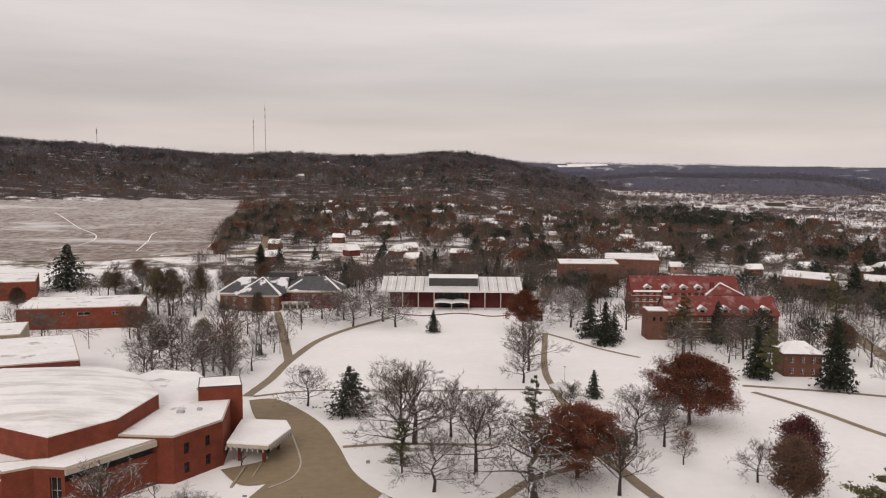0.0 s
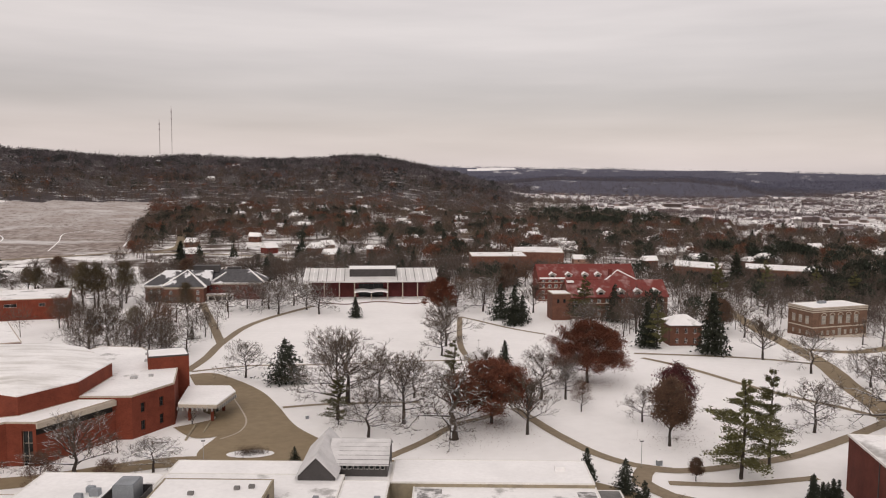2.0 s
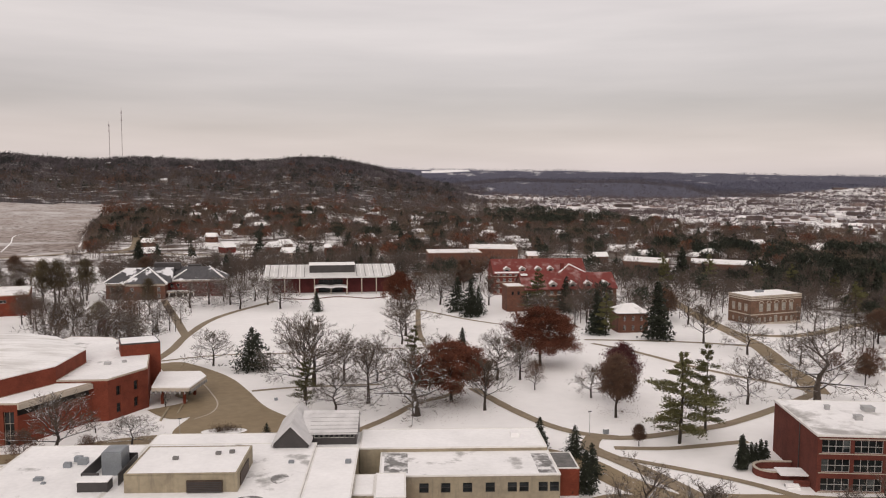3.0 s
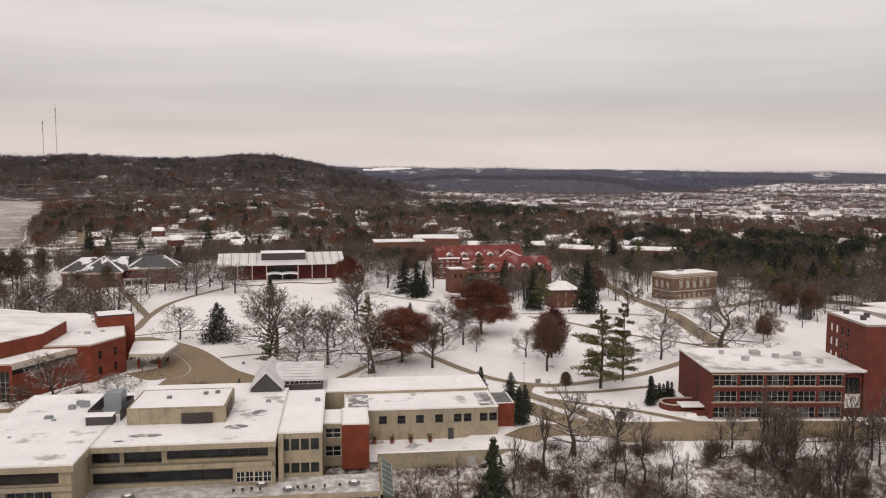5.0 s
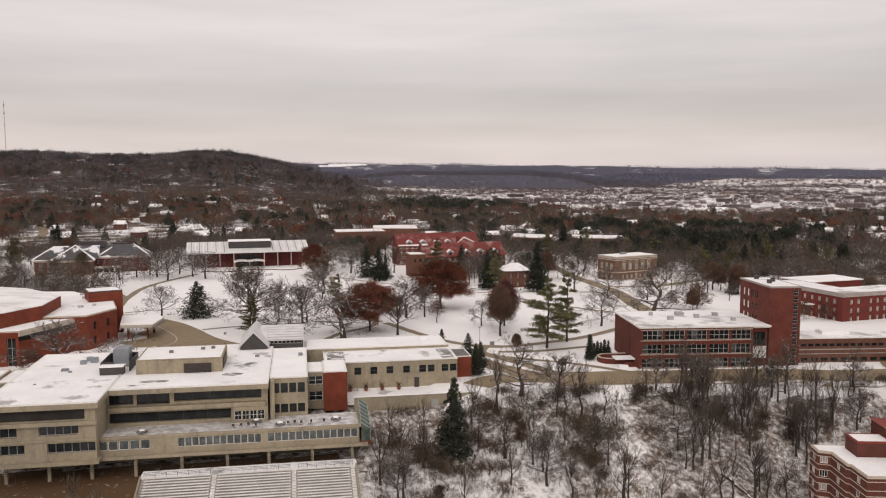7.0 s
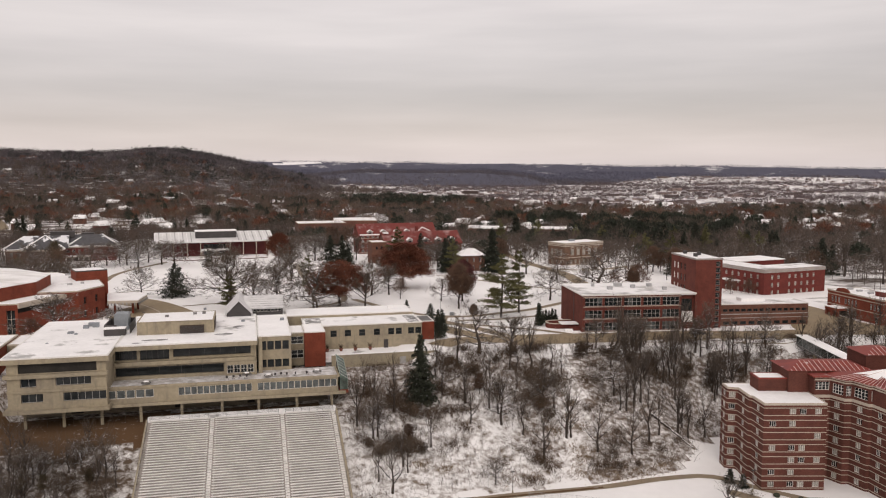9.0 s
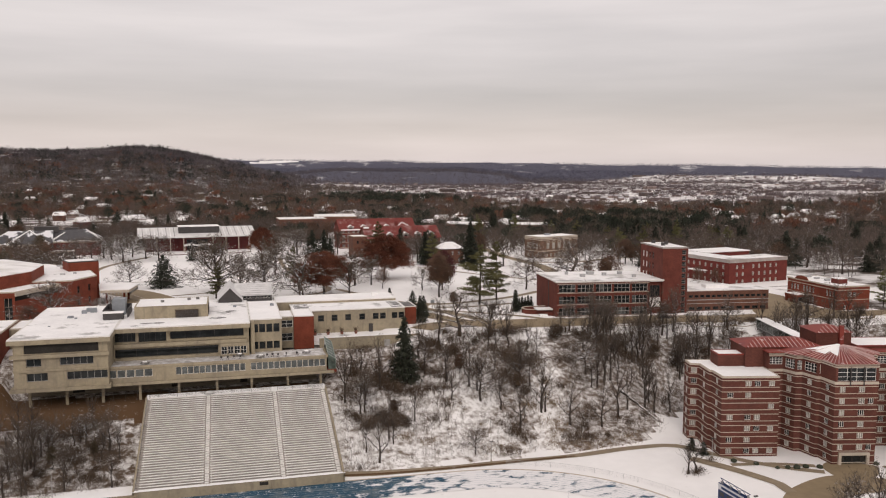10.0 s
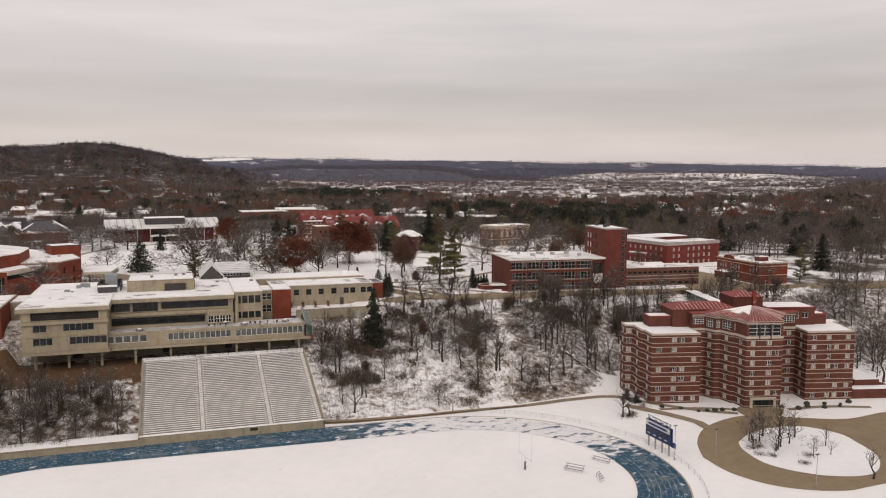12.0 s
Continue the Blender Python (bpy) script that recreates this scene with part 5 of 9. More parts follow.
def tall_residence():
    u0, v0, base = 114.2, 45.3, -19.6
    t = framed("tall_residence_hall", "stepped eight-storey red brick residence hall with pale stone bands", "building", TD, u0, v0, base)
    half = [(-34.8, 25), (-34.8, 21.0), (-32.4, 20.2), (-32.2, 13.2), (-31.6, 12.8), (-31.2, 6.4), (-16.4, 6.4), (-16.4, 13.5), (-12.4, 13.5), (-10.6, 10.0), (-8.9, 10.0), (-7.2, 5.4), (-6.4, 5.4), (-5.4, 0.0)]
    pts = half + [(-x, y) for x, y in half[::-1]]
    n = len(pts)
    storey, top = 2.93, 20.6
    holes = {}
    rng = random.Random(4)
    for k in range(n):
        a, c = Vector(pts[k]), Vector(pts[(k + 1) % n])
        length = (c - a).length
        hs = []
        if length > 12 and k != n - 1:
            for f in range(7):
                z = 0.9 + storey * f
                for s in (1.4, 6.0, 8.4, length - 2.8):
                    if rng.random() < 0.72:
                        hs.append((round(s, 2), round(s + 1.55, 2), z, z + 1.3))
        elif 9 < length <= 12 and k != n - 1:
            for f in range(1, 7):
                z = 0.9 + storey * f
                hs += [(1.2, 2.6, z, z + 1.45), (length / 2 + 0.6, length / 2 + 2.2, z, z + 1.45)]
                if f in (1, 5):
                    hs.append((length - 2.4, length - 1.0, z, z + 1.45))
        elif 2.2 < length <= 7.2 and k not in (n - 1,):
            for f in range(7):
                z = 0.9 + storey * f
                hs.append((round(length / 2 - 0.8, 2), round(length / 2 + 0.7, 2), z, z + 1.45))
        holes[k] = hs
    mid = len(half) - 1
    holes[mid] = holes[mid] + [(2.0, 8.8, 0.0, 2.5)]
    holes[mid] = [h for h in holes[mid] if not (h[2] == 0.9)]
    glazed = {k: [h for h in hs if h != (2.0, 8.8, 0.0, 2.5)] for k, hs in holes.items()}
    bm = bmesh.new()
    for k in range(n):
        facade(bm, pts[k], pts[(k + 1) % n], -1.0, top, holes[k], 0.25 if k != mid else 0.4)
        for i, h in enumerate(glazed[k]):
            glaze(t, pts[k], pts[(k + 1) % n], [h], nx=3, ny=1, frame_mat="white_trim", glass="glass" if (i + k) % 3 == 0 else "blind", depth=0.12)
    part("wall", bm, M["brick_dorm"], t)
    # near-black box gives the entrance its shade by colour
    part("entrance", boxed((-3.4, 3.4, 0.5, 3.5, 0, 2.5)), M["dark_inside"], t, "near-black box painted as the entrance's deep shade")
    part("entrance_frame", boxed((-3.9, -3.2, -0.5, 0.0, 0, 3.0), (3.2, 3.9, -0.5, 0.0, 0, 3.0), (-3.9, 3.9, -0.6, 0.0, 2.6, 3.2)), M["pale_stone"], t)
    for s in (-1.1, 1.1):
        part("entrance_glazing", boxed((s - 0.9, s + 0.9, 0.38, 0.46, 0.1, 2.3)), M["glass"], t)
    # stone bands: two at each floor, following the stepped plan
    for f in range(8):
        for dz, h in ((0.80, 0.16), (2.58, 0.16)):
            z = storey * f + dz - 0.25
            if z < 0 or z + h > top:
                continue
            bm = band(pts, z, h, 0.07)
            part("stone_band", bm, M["pale_stone"], t)
    # wing roofs
    for sgn in (-1, 1):
        wing = [(sgn * x, y) for x, y in ((-34.8, 25), (-34.8, 21.0), (-32.4, 20.2), (-32.2, 13.2), (-31.6, 12.8), (-31.2, 6.4), (-16.4, 6.4), (-16.4, 25))]
        if sgn < 0:
            roof_flat(t, wing, top, "pale_stone", "roof_snow", rise=0.5)
        else:
            roof_flat(t, wing[::-1], top, "pale_stone", "roof_snow", rise=0.5)
    # centre's top storey with broad windows
    c = [(-12.4, 13.5), (-10.6, 10.0), (-8.9, 10.0), (-7.2, 5.4), (-6.4, 5.4), (-5.4, 0.0), (5.4, 0.0), (6.4, 5.4), (7.2, 5.4), (8.9, 10.0), (10.6, 10.0), (12.4, 13.5), (16.4, 13.5), (16.4, 22), (-16.4, 22), (-16.4, 13.5)]
    hs = {5: [(0.6, 10.2, 21.3, 24.6)], 4: [], 3: [(0.5, 0.75, 21.8, 24.2)], 1: [(0.2, 1.5, 21.8, 24.2)], 9: [(0.2, 1.5, 21.8, 24.2)], 15: [(0.3, 3.7, 22.4, 24.4)], 11: [(0.3, 3.7, 22.4, 24.4)], 0: [(0.5, 3.4, 21.8, 24.2)], 10: [(0.5, 3.4, 21.8, 24.2)], 2: [(0.5, 4.4, 21.8, 24.2)], 8: [(0.5, 4.4, 21.8, 24.2)]}
    block(t, c, top, 25.2, M["brick_dorm"], hs, dict(nx=4, ny=3, frame_mat="white_trim", glass="glass"), depth=0.3, name="crown_wall")
    for z, h in ((20.5, 0.7), (24.75, 0.3), (25.3, 0.35)):
        bm = band(c[15:] + c[:13], z, h, 0.14)
        part("stone_band", bm, M["pale_stone"], t)
    for s in (-1.7, 1.7):
        part("bay_post", boxed((s - 0.12, s + 0.12, -0.3, 0.1, 20.2, 24.9)), M["dark_trim"], t)
    # red roof over the stepped crown, drifted on its lee side
    eave = [(x * 1.03, y - 0.45) for x, y in c[:12]] + [(12.6, 18), (-12.6, 18)]
    bm = bmesh.new()
    lo = [bm.verts.new((*p, 25.66)) for p in eave]
    apex = bm.verts.new((0.3, 9.5, 28.6))
    for k in range(len(lo)):
        bm.faces.new((lo[k], lo[(k + 1) % len(lo)], apex))
    bm.faces.new(lo[::-1])
    bmesh.ops.recalc_face_normals(bm, faces=bm.faces[:])
    part("crown_roof", bm, M["red_metal"], t, "red metal hipped roof streaked with snow")
    top_ = Vector((0.3, 9.5, 28.66))
    for k in range(len(eave) - 3):
        a, b = Vector((*eave[k], 25.74)), Vector((*eave[k + 1], 25.74))
        m_ = max(1, int((b - a).length / 1.1))
        for i in range(m_):
            p = a.lerp(b, (i + 0.5) / m_)
            bm = bmesh.new()
            beam(bm, p, p.lerp(top_, 0.93), 0.08, 0.05, 4)
            part("seam", bm, M["seam_red"], t)
    bm = bmesh.new()
    rng = random.Random(8)
    for s in (-14.7, 14.7):
        part("side_roof", boxed((s - 2.2, s + 2.2, 13.0, 22, 25.55, 25.85)), M["red_metal"], t)
    for k in (0, 1, 2, 3, 4):
        a, b = Vector((*eave[k], 25.80)), Vector((*eave[k + 1], 25.80))
        q = [bm.verts.new(p.lerp(top_ + Vector((0, 0, 0.12)), f)) for p, f in ((a, 0.30 + 0.25 * rng.random()), (b, 0.25 + 0.25 * rng.random()), (b, 0.96), (a, 0.96))]
        bm.faces.new(q)
    part("roof_drift", bm, M["roof_snow"], t, "snow drift on the roof's lee side")
    # upper brick blocks
    def hip(u0_, u1_, v0_, v1_, z0_, z1_, name="roof"):
        bm = bmesh.new()
        i = min(u1_ - u0_, v1_ - v0_) / 2 * 0.8
        lo_ = [bm.verts.new((*p, z0_)) for p in rect(u0_ - 0.4, u1_ + 0.4, v0_ - 0.4, v1_ + 0.4)]
        hi_ = [bm.verts.new((*p, z1_)) for p in rect(u0_ + i, u1_ - i, v0_ + i, v1_ - i)]
        bm.faces.new(hi_)
        bm.faces.new(lo_[::-1])
        for k in range(4):
            bm.faces.new((lo_[k], lo_[(k + 1) % 4], hi_[(k + 1) % 4], hi_[k]))
        part(name, bm, M["red_metal"], t, "red standing-seam hipped roof")
        # seams
        for k in range(int((u1_ - u0_) / 1.2)):
            u = u0_ + 0.6 + 1.2 * k
            f = min(1.0, min(u - u0_, u1_ - u) / i)
            bm = bmesh.new()
            beam(bm, (u, v0_ - 0.4, z0_ + 0.05), (u, v0_ - 0.4 + (i + 0.4) * f, z0_ + 0.05 + (z1_ - z0_) * f), 0.09, sides=4)
            part("seam", bm, M["seam_red"], t)
    block(t, rect(-21.4, -1.0, 16.5, 27), top, 26.4, M["brick_dorm"], {}, name="upper_wall")
    hip(-21.4, -1.0, 16.5, 27, 26.4, 27.9)
    block(t, rect(-1.0, 8.6, 19.5, 29), top, 29.6, M["brick_dorm"], {}, name="stair_core_wall")
    hip(-1.0, 8.6, 19.5, 29, 29.6, 30.9)
    block(t, rect(8.6, 24.0, 16.5, 27), top, 26.4, M["brick_dorm"], {0: row(3, 8, 3, 0.8, 24.2, 25.0) + [(9.4, 10.4, 23.0, 25.0), (11.4, 13.4, 23.2, 25.0)]}, dict(nx=2, ny=1, frame_mat="white_trim", glass="glass"), name="upper_wall")
    roof_flat(t, rect(8.5, 24.2, 16.3, 27), 26.4, "red_metal", "roof_snow")
    part("chimney", boxed((5.0, 6.1, 18.6, 19.4, 25, 31.6)), M["red_metal"], t, "red metal flue")
    for s0, s1 in ((-28.4, -21.4), (24.0, 28.4)):
        block(t, rect(s0, s1, 17.5, 23), top, 24.0, M["brick_dorm"], {}, name="stair_head_wall")
        roof_flat(t, rect(s0 - 0.1, s1 + 0.1, 17.4, 23), 24.0, "red_metal", "roof_snow", rise=0.35)
    part("east_extension", boxed((34, 42, 10, 22, -1, 5.0), (31.5, 45, 6.5, 16, -1, 3.0)), M["brick_dorm"], t)
    part("extension_snow", boxed((34, 42, 10, 22, 5.0, 5.2), (31.6, 45, 6.5, 9.9, 3.0, 3.2)), M["roof_snow"], t)


M["seam_red"] = mat("roof_seam_red", (0.58, 0.42, 0.40), 0.5, 0.4, 0.2)
tall_residence()


def footbridge():
    t = thing("footbridge", "enclosed green steel truss footbridge with a snowy roof", "bridge", 157.4, 77.4, -0.3, -110.5)
    ln = 45.0
    part("deck", boxed((0, ln, -1.6, 1.6, -0.4, 0.0)), M["stain"], t)
    part("roof", boxed((-0.3, ln + 0.3, -2.0, 2.0, 3.0, 3.2)), M["roof_snow"], t, "snow-covered bridge roof")
    for s in (-1.55, 1.55):
        bm = bmesh.new()
        beam(bm, (0, s, 0.1), (ln, s, 0.1), 0.14, sides=4)
        beam(bm, (0, s, 2.9), (ln, s, 2.9), 0.14, sides=4)
        for k in range(10):
            a = ln * k / 10
            beam(bm, (a, s, 0.1), (a, s, 2.9), 0.09, sides=4)
            beam(bm, (a, s, 0.1), (a + ln / 10, s, 2.9), 0.07, sides=4)
        part("truss", bm, M["grey_trim"], t, "grey-green steel truss")
    part("glazing", boxed((0, ln, -1.5, -1.45, 0.1, 2.9), (0, ln, 1.45, 1.5, 0.1, 2.9)), M["bridge_glass"], t)
    for a in (10, 30):
        part("pier", boxed((a, a + 0.8, -0.5, 0.5, -16, -0.4)), M["concrete"], t)


footbridge()
strip("road", ((66, 107.5), (91, 103.8), (112, 99), (130, 95), (147, 88), (170, 83)), 15.0, "road", "wide tan road along the bluff before the classroom hall", 0.10, "road", across=5)
patch("road", ((165, 84), (171, 97), (184, 111), (197, 127), (206, 131), (207, 121), (202, 104), (200, 92), (204, 84), (206, 74), (190, 76), (175, 80)), "road", "wide tan drive between the low wing and the arts hall", 0.12)


# ---- concert hall with the forecourt ----
def concert_hall():
    x0, y0 = -65.0, 186.5
    t = thing("concert_hall", "angular orange-red brick concert hall under smooth snow", "building", x0, y0, 0)
    L = lambda pts: [(x - x0, y - y0) for x, y in pts]
    drum = L([(-104, 181), (-88.3, 173.5), (-78.6, 187.2), (-76.4, 208.5), (-90.5, 229), (-103, 237), (-131, 233), (-135, 205)])
    bm = bmesh.new()
    for k in range(len(drum)):
        facade(bm, drum[k], drum[(k + 1) % len(drum)], -1, 16.3, [])
    part("drum_wall", bm, M["brick_orange"], t)
    bm = bmesh.new()
    n = len(drum)
    cen = Vector((sum(p[0] for p in drum) / n, sum(p[1] for p in drum) / n))
    rings = []
    for f, z in ((1.0, 16.3), (1.0, 16.6), (0.93, 17.0), (0.6, 17.9), (0.25, 18.4)):
        rings.append([bm.verts.new((*(cen + (Vector(p) - cen) * f), z)) for p in drum])
    for a, b in zip(rings, rings[1:]):
        for k in range(n):
            bm.faces.new((a[k], a[(k + 1) % n], b[(k + 1) % n], b[k]))
    bm.faces.new(rings[-1])
    part("drum_roof", bm, M["drum_snow"], t, "broad dished roof under smooth snow")
    wing = L([(-69.3, 186.6), (-65.2, 186.6), (-57.2, 199.6), (-60.0, 217.0), (-78, 247), (-92, 250), (-98, 236), (-76.5, 208.5), (-78.6, 187.3)])
    f_ = [(3.0, 4.6, 7.2, 9.8), (3.0, 4.6, 2.4, 5.0), (9.6, 11.2, 7.2, 9.8), (9.6, 11.2, 2.4, 5.0)]
    block(t, wing, -1, 12.1, M["brick_orange"], {1: f_}, dict(nx=2, ny=2, frame_mat="dark_trim", glass="glass"), depth=0.5, name="wing_wall")
    roof_flat(t, wing, 12.1, "pale_stone", "roof_snow_thin", rise=0.45)
    low = L([(-94, 164.8), (-89, 168.3), (-82.0, 167.6), (-69.4, 186.5), (-78.7, 187.1), (-88.4, 173.6), (-100, 170)])
    bm = bmesh.new()
    facade(bm, low[0], low[1], -1, 11.4, [])
    facade(bm, low[1], low[2], -1, 11.4, [(3.6, 6.2, 0.4, 9.6)], 0.8)
    glaze(t, low[1], low[2], [(3.6, 6.2, 0.4, 9.6)], nx=2, ny=3, frame_mat="pale_stone", glass="glass", depth=0.6)
    facade(bm, low[2], low[3], -1, 8.6, [])
    facade(bm, low[6], low[0], -1, 11.4, [])
    part("foyer_wall", bm, M["brick_orange"], t)
    a, c = Vector(low[2]), Vector(low[3])
    d = (c - a).normalized()
    out = Vector((d.y, -d.x)) * 0.6
    bm = bmesh.new()
    q = [a + out, c + out, c - out * 0.5, a - out * 0.5]
    prism(bm, [tuple(p) for p in q], 10.2, 11.5)
    part("fascia", bm, M["pale_stone"], t, "pale stone fascia")
    # near-black sheet behind the fascia, painted shade for the recess
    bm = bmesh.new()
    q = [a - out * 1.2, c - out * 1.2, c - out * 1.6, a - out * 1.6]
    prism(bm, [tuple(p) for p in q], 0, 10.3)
    part("recess_shade_sheet", bm, M["dark_inside"], t, "near-black sheet painted as shade below the fascia")
    roof_flat(t, low, 11.4, "pale_stone", "roof_snow", rise=0.4)
    west = L([(-112, 163), (-94, 164.9), (-100, 170), (-88.5, 173.7), (-104, 181.2), (-135, 204), (-150, 190)])
    bm = bmesh.new()
    for k in range(len(west)):
        facade(bm, west[k], west[(k + 1) % len(west)], -1, 9.8, [])
    part("west_wall", bm, M["brick_orange"], t)
    roof_flat(t, west, 9.8, "pale_stone", "roof_snow", rise=0.4)
    bx = L([(-68.2, 215.4), (-57.0, 218.4), (-60.4, 228.8), (-71.0, 225.6)])
    block(t, bx, -1, 15.9, M["brick_orange"], {}, name="stage_box_wall")
    roof_flat(t, bx, 15.9, "dark_trim", "roof_snow", rise=0.45, edge=0.25)
    can = L([(-56.4, 199.8), (-45.4, 198), (-42.4, 211.5), (-45.0, 218), (-57.4, 219)])
    bm = bmesh.new()
    prism(bm, can, 5.3, 6.3)
    part("canopy", bm, M["pale_stone"], t, "pale entrance canopy")
    bm = bmesh.new()
    prism(bm, can, 6.3, 6.65)
    part("canopy_snow", bm, M["roof_snow"], t)
    ribs = [(Vector(can[0]), Vector(can[1])), (Vector(can[1]), Vector(can[2]))]
    for a, c in ribs:
        k = int((c - a).length / 1.3)
        for i in range(k + 1):
            p = a + (c - a) * i / k
            part("canopy_rib", boxed((p.x - 0.18, p.x + 0.18, p.y - 0.6, p.y + 0.3, 4.7, 5.6)), M["grey_trim"], t)
    for p in L([(-47.5, 202), (-46, 212), (-54, 203)]):
        part("canopy_column", boxed((p[0] - 0.4, p[0] + 0.4, p[1] - 0.4, p[1] + 0.4, -1, 5.4)), M["brick_orange"], t)
    for x, y, s in ((-72, 226, 2.2), (-70.5, 204.5, 1.8), (-66, 207, 1.2), (-74, 235, 2.0)):
        part("roof_unit", boxed((x - x0, x - x0 + s, y - y0, y - y0 + s * 0.7, 12.2, 13.1)), M["steel"], t)
    part("ramp_wall", boxed((13.5, 14.0, -2, 11, -0.2, 1.3), (17.0, 17.4, 4, 14, -0.2, 1.2)), M["concrete"], t, "low concrete ramp walls")


concert_hall()
patch("planted_island", [(-33 + 6.0 * math.cos(math.tau * k / 12), 172.2 + 3.0 * math.sin(math.tau * k / 12)) for k in range(12)], "snow", "round snowy planting bed in the forecourt", 0.2, 2.0, "island")
strip("kerb", ((-46.5, 229.5), (-41.9, 215.2), (-37.9, 200.6), (-38.4, 190.5), (-42.5, 184.5)), 0.45, "pale_stone", "pale concrete kerb curving round the entrance ramp", 0.2, "kerb", 1.5)
patch("road", ((-57, 196), (-49, 186), (-41, 190), (-38, 203), (-41, 216), (-47, 221), (-52, 212), (-47, 204)), "road", "tan paved ramp under the entrance canopy", 0.12)


def low_hall(name, label, pts, top, wall, base=-7.0, holes=None, coping="pale_stone"):
    x0, y0 = pts[0]
    t = thing(name, label, "building", x0, y0, 0)
    q = [(x - x0, y - y0) for x, y in pts]
    block(t, q, base, top, M[wall], holes or {}, dict(nx=2, ny=1, frame_mat="white_trim", glass="glass"))
    roof_flat(t, q, top, coping, "roof_snow_thin", rise=0.4)
    return t


low_hall("brick_hall", "long low red brick hall with a snowy flat roof", [(-212, 391), (-156, 404), (-166, 440), (-222, 427)], 5.2, "brick_orange", holes={0: [(10, 12.5, 1.5, 3.2), (20, 22.5, 1.5, 3.2), (28, 34, 1.5, 3.2), (44, 47, 1.5, 3.2)]})
low_hall("brick_hall", "low red brick rear hall with a broad snowy roof", [(-160, 262), (-128, 276), (-150, 318), (-182, 304)], 8.6, "brick_red", holes={0: [(6, 12, 5.6, 7.0), (16, 22, 5.6, 7.0)]})
low_hall("brick_hall", "low cream hall with stepped snowy roofs", [(-190, 312), (-172, 320), (-182, 346), (-204, 338)], 8.0, "concrete")
low_hall("brick_hall", "red brick hall end with a pale upper storey", [(-320, 460), (-250, 485), (-268, 525), (-338, 500)], 5.5, "brick_orange", holes={0: [(10, 14, 0.0, 2.4), (30, 34, 0, 2.4), (50, 54, 0, 2.4), (62, 66, 0, 2.4)]})


low_hall("brick_annex", "tall plain red brick annex beside the student union", [at_frame(TU, *p) for p in ((-114, 97.5), (-90.4, 97.5), (-90.4, 124), (-114, 124))], 7.6, "brick_orange", base=-4.0)
low_hall("covered_link", "low cream link with a snowy roof", [at_frame(TU, *p) for p in ((-90.3, 112), (-82.5, 112), (-82.5, 126), (-90.3, 126))], 7.0, "concrete", base=-2.0)


# ---- library ----
def library():
    t = thing("library", "broad low library with white pillars under a snowy sloping roof", "building", 0, 462, -5.8)
    wall = rect(-36, 36, 8, 34)
    glass_front = [(28.5, 43.5, 0.3, 8.5)]
    # wall brick is darkened to carry the roof overhang's shade
    block(t, wall, -1, 9.6, M["brick_shaded"], {0: glass_front}, dict(nx=5, ny=3, frame_mat="dark_trim", glass="glass"), depth=0.6)
    for s in (-36, -28, -19, -10, 10, 19, 28, 36):
        part("pillar", boxed((s - 0.28, s + 0.28, -0.4, 0.2, -1, 10.4)), M["pale_stone"], t)
    bm = bmesh.new()
    v = [(-40.5, -1, 10.4), (40.5, -1, 10.4), (40.5, 22, 15.6), (-40.5, 22, 15.6), (-40.5, 45, 10.4), (40.5, 45, 10.4)]
    a = [bm.verts.new(p) for p in v]
    b = [bm.verts.new((p[0], p[1], p[2] + 0.9)) for p in v]
    for f in ((0, 1, 2, 3), (3, 2, 5, 4)):
        bm.faces.new([b[i] for i in f])
        bm.faces.new([a[i] for i in f[::-1]])
    for f in ((0, 1), (1, 2), (2, 5), (5, 4), (4, 3), (3, 0)):
        bm.faces.new((a[f[0]], a[f[1]], b[f[1]], b[f[0]]))
    bmesh.ops.recalc_face_normals(bm, faces=bm.faces[:])
    part("roof", bm, M["ribbed_lib"], t, "snow-streaked ribbed roof")
    for k in range(31):
        s = -40 + 80 * k / 30
        if abs(s - 1.0) < 14.5:
            continue
        bm = bmesh.new()
        beam(bm, (s, -0.6, 11.45), (s, 21.6, 16.4), 0.22, sides=4)
        part("roof_rib", bm, M["stain"] if k % 2 else M["roof_snow"], t)
    part("clerestory", boxed((-13, 15, 6.5, 16, 12, 17.6)), M["dark_metal"], t, "dark metal clerestory box")
    part("clerestory_roof", boxed((-13.3, 15.3, 6.0, 20, 17.6, 18.1)), M["roof_snow"], t)
    bm = bmesh.new()
    n = 24
    for k in range(n):
        s0, s1 = -10 + 20 * k / n, -10 + 20 * (k + 1) / n
        z0, z1 = (4.6 + 0.6 * abs(math.sin(math.pi * (s + 10) / 10)) for s in (s0, s1))
        q = [bm.verts.new(p) for p in ((s0, -5, z0), (s1, -5, z1), (s1, 8, z1), (s0, 8, z0))]
        r = [bm.verts.new((p.co.x, p.co.y, p.co.z + 0.35)) for p in q]
        bm.faces.new(r)
        bm.faces.new(q[::-1])
        for i in range(4):
            bm.faces.new((q[i], q[(i + 1) % 4], r[(i + 1) % 4], r[i]))
    part("porch_canopy", bm, M["roof_snow"], t, "snow-topped double-arched canopy")
    for s in (-9.5, 0, 9.5):
        part("porch_post", boxed((s - 0.2, s + 0.2, -4.6, -4.2, -1, 4.6)), M["pale_stone"], t)
    part("terrace", boxed((-38, 38, -4, 8, -1.5, 0.25)), M["roof_snow"], t)
    bm = bmesh.new()
    line = smooth_line([(-30, -14), (-16, -20), (-8, -17), (2, -12), (12, -14), (22, -20), (34, -15)], 2.0)
    for p, q in zip(line, line[1:]):
        beam(bm, (p.x, p.y, 0.3), (q.x, q.y, 0.3), 0.5, sides=4)
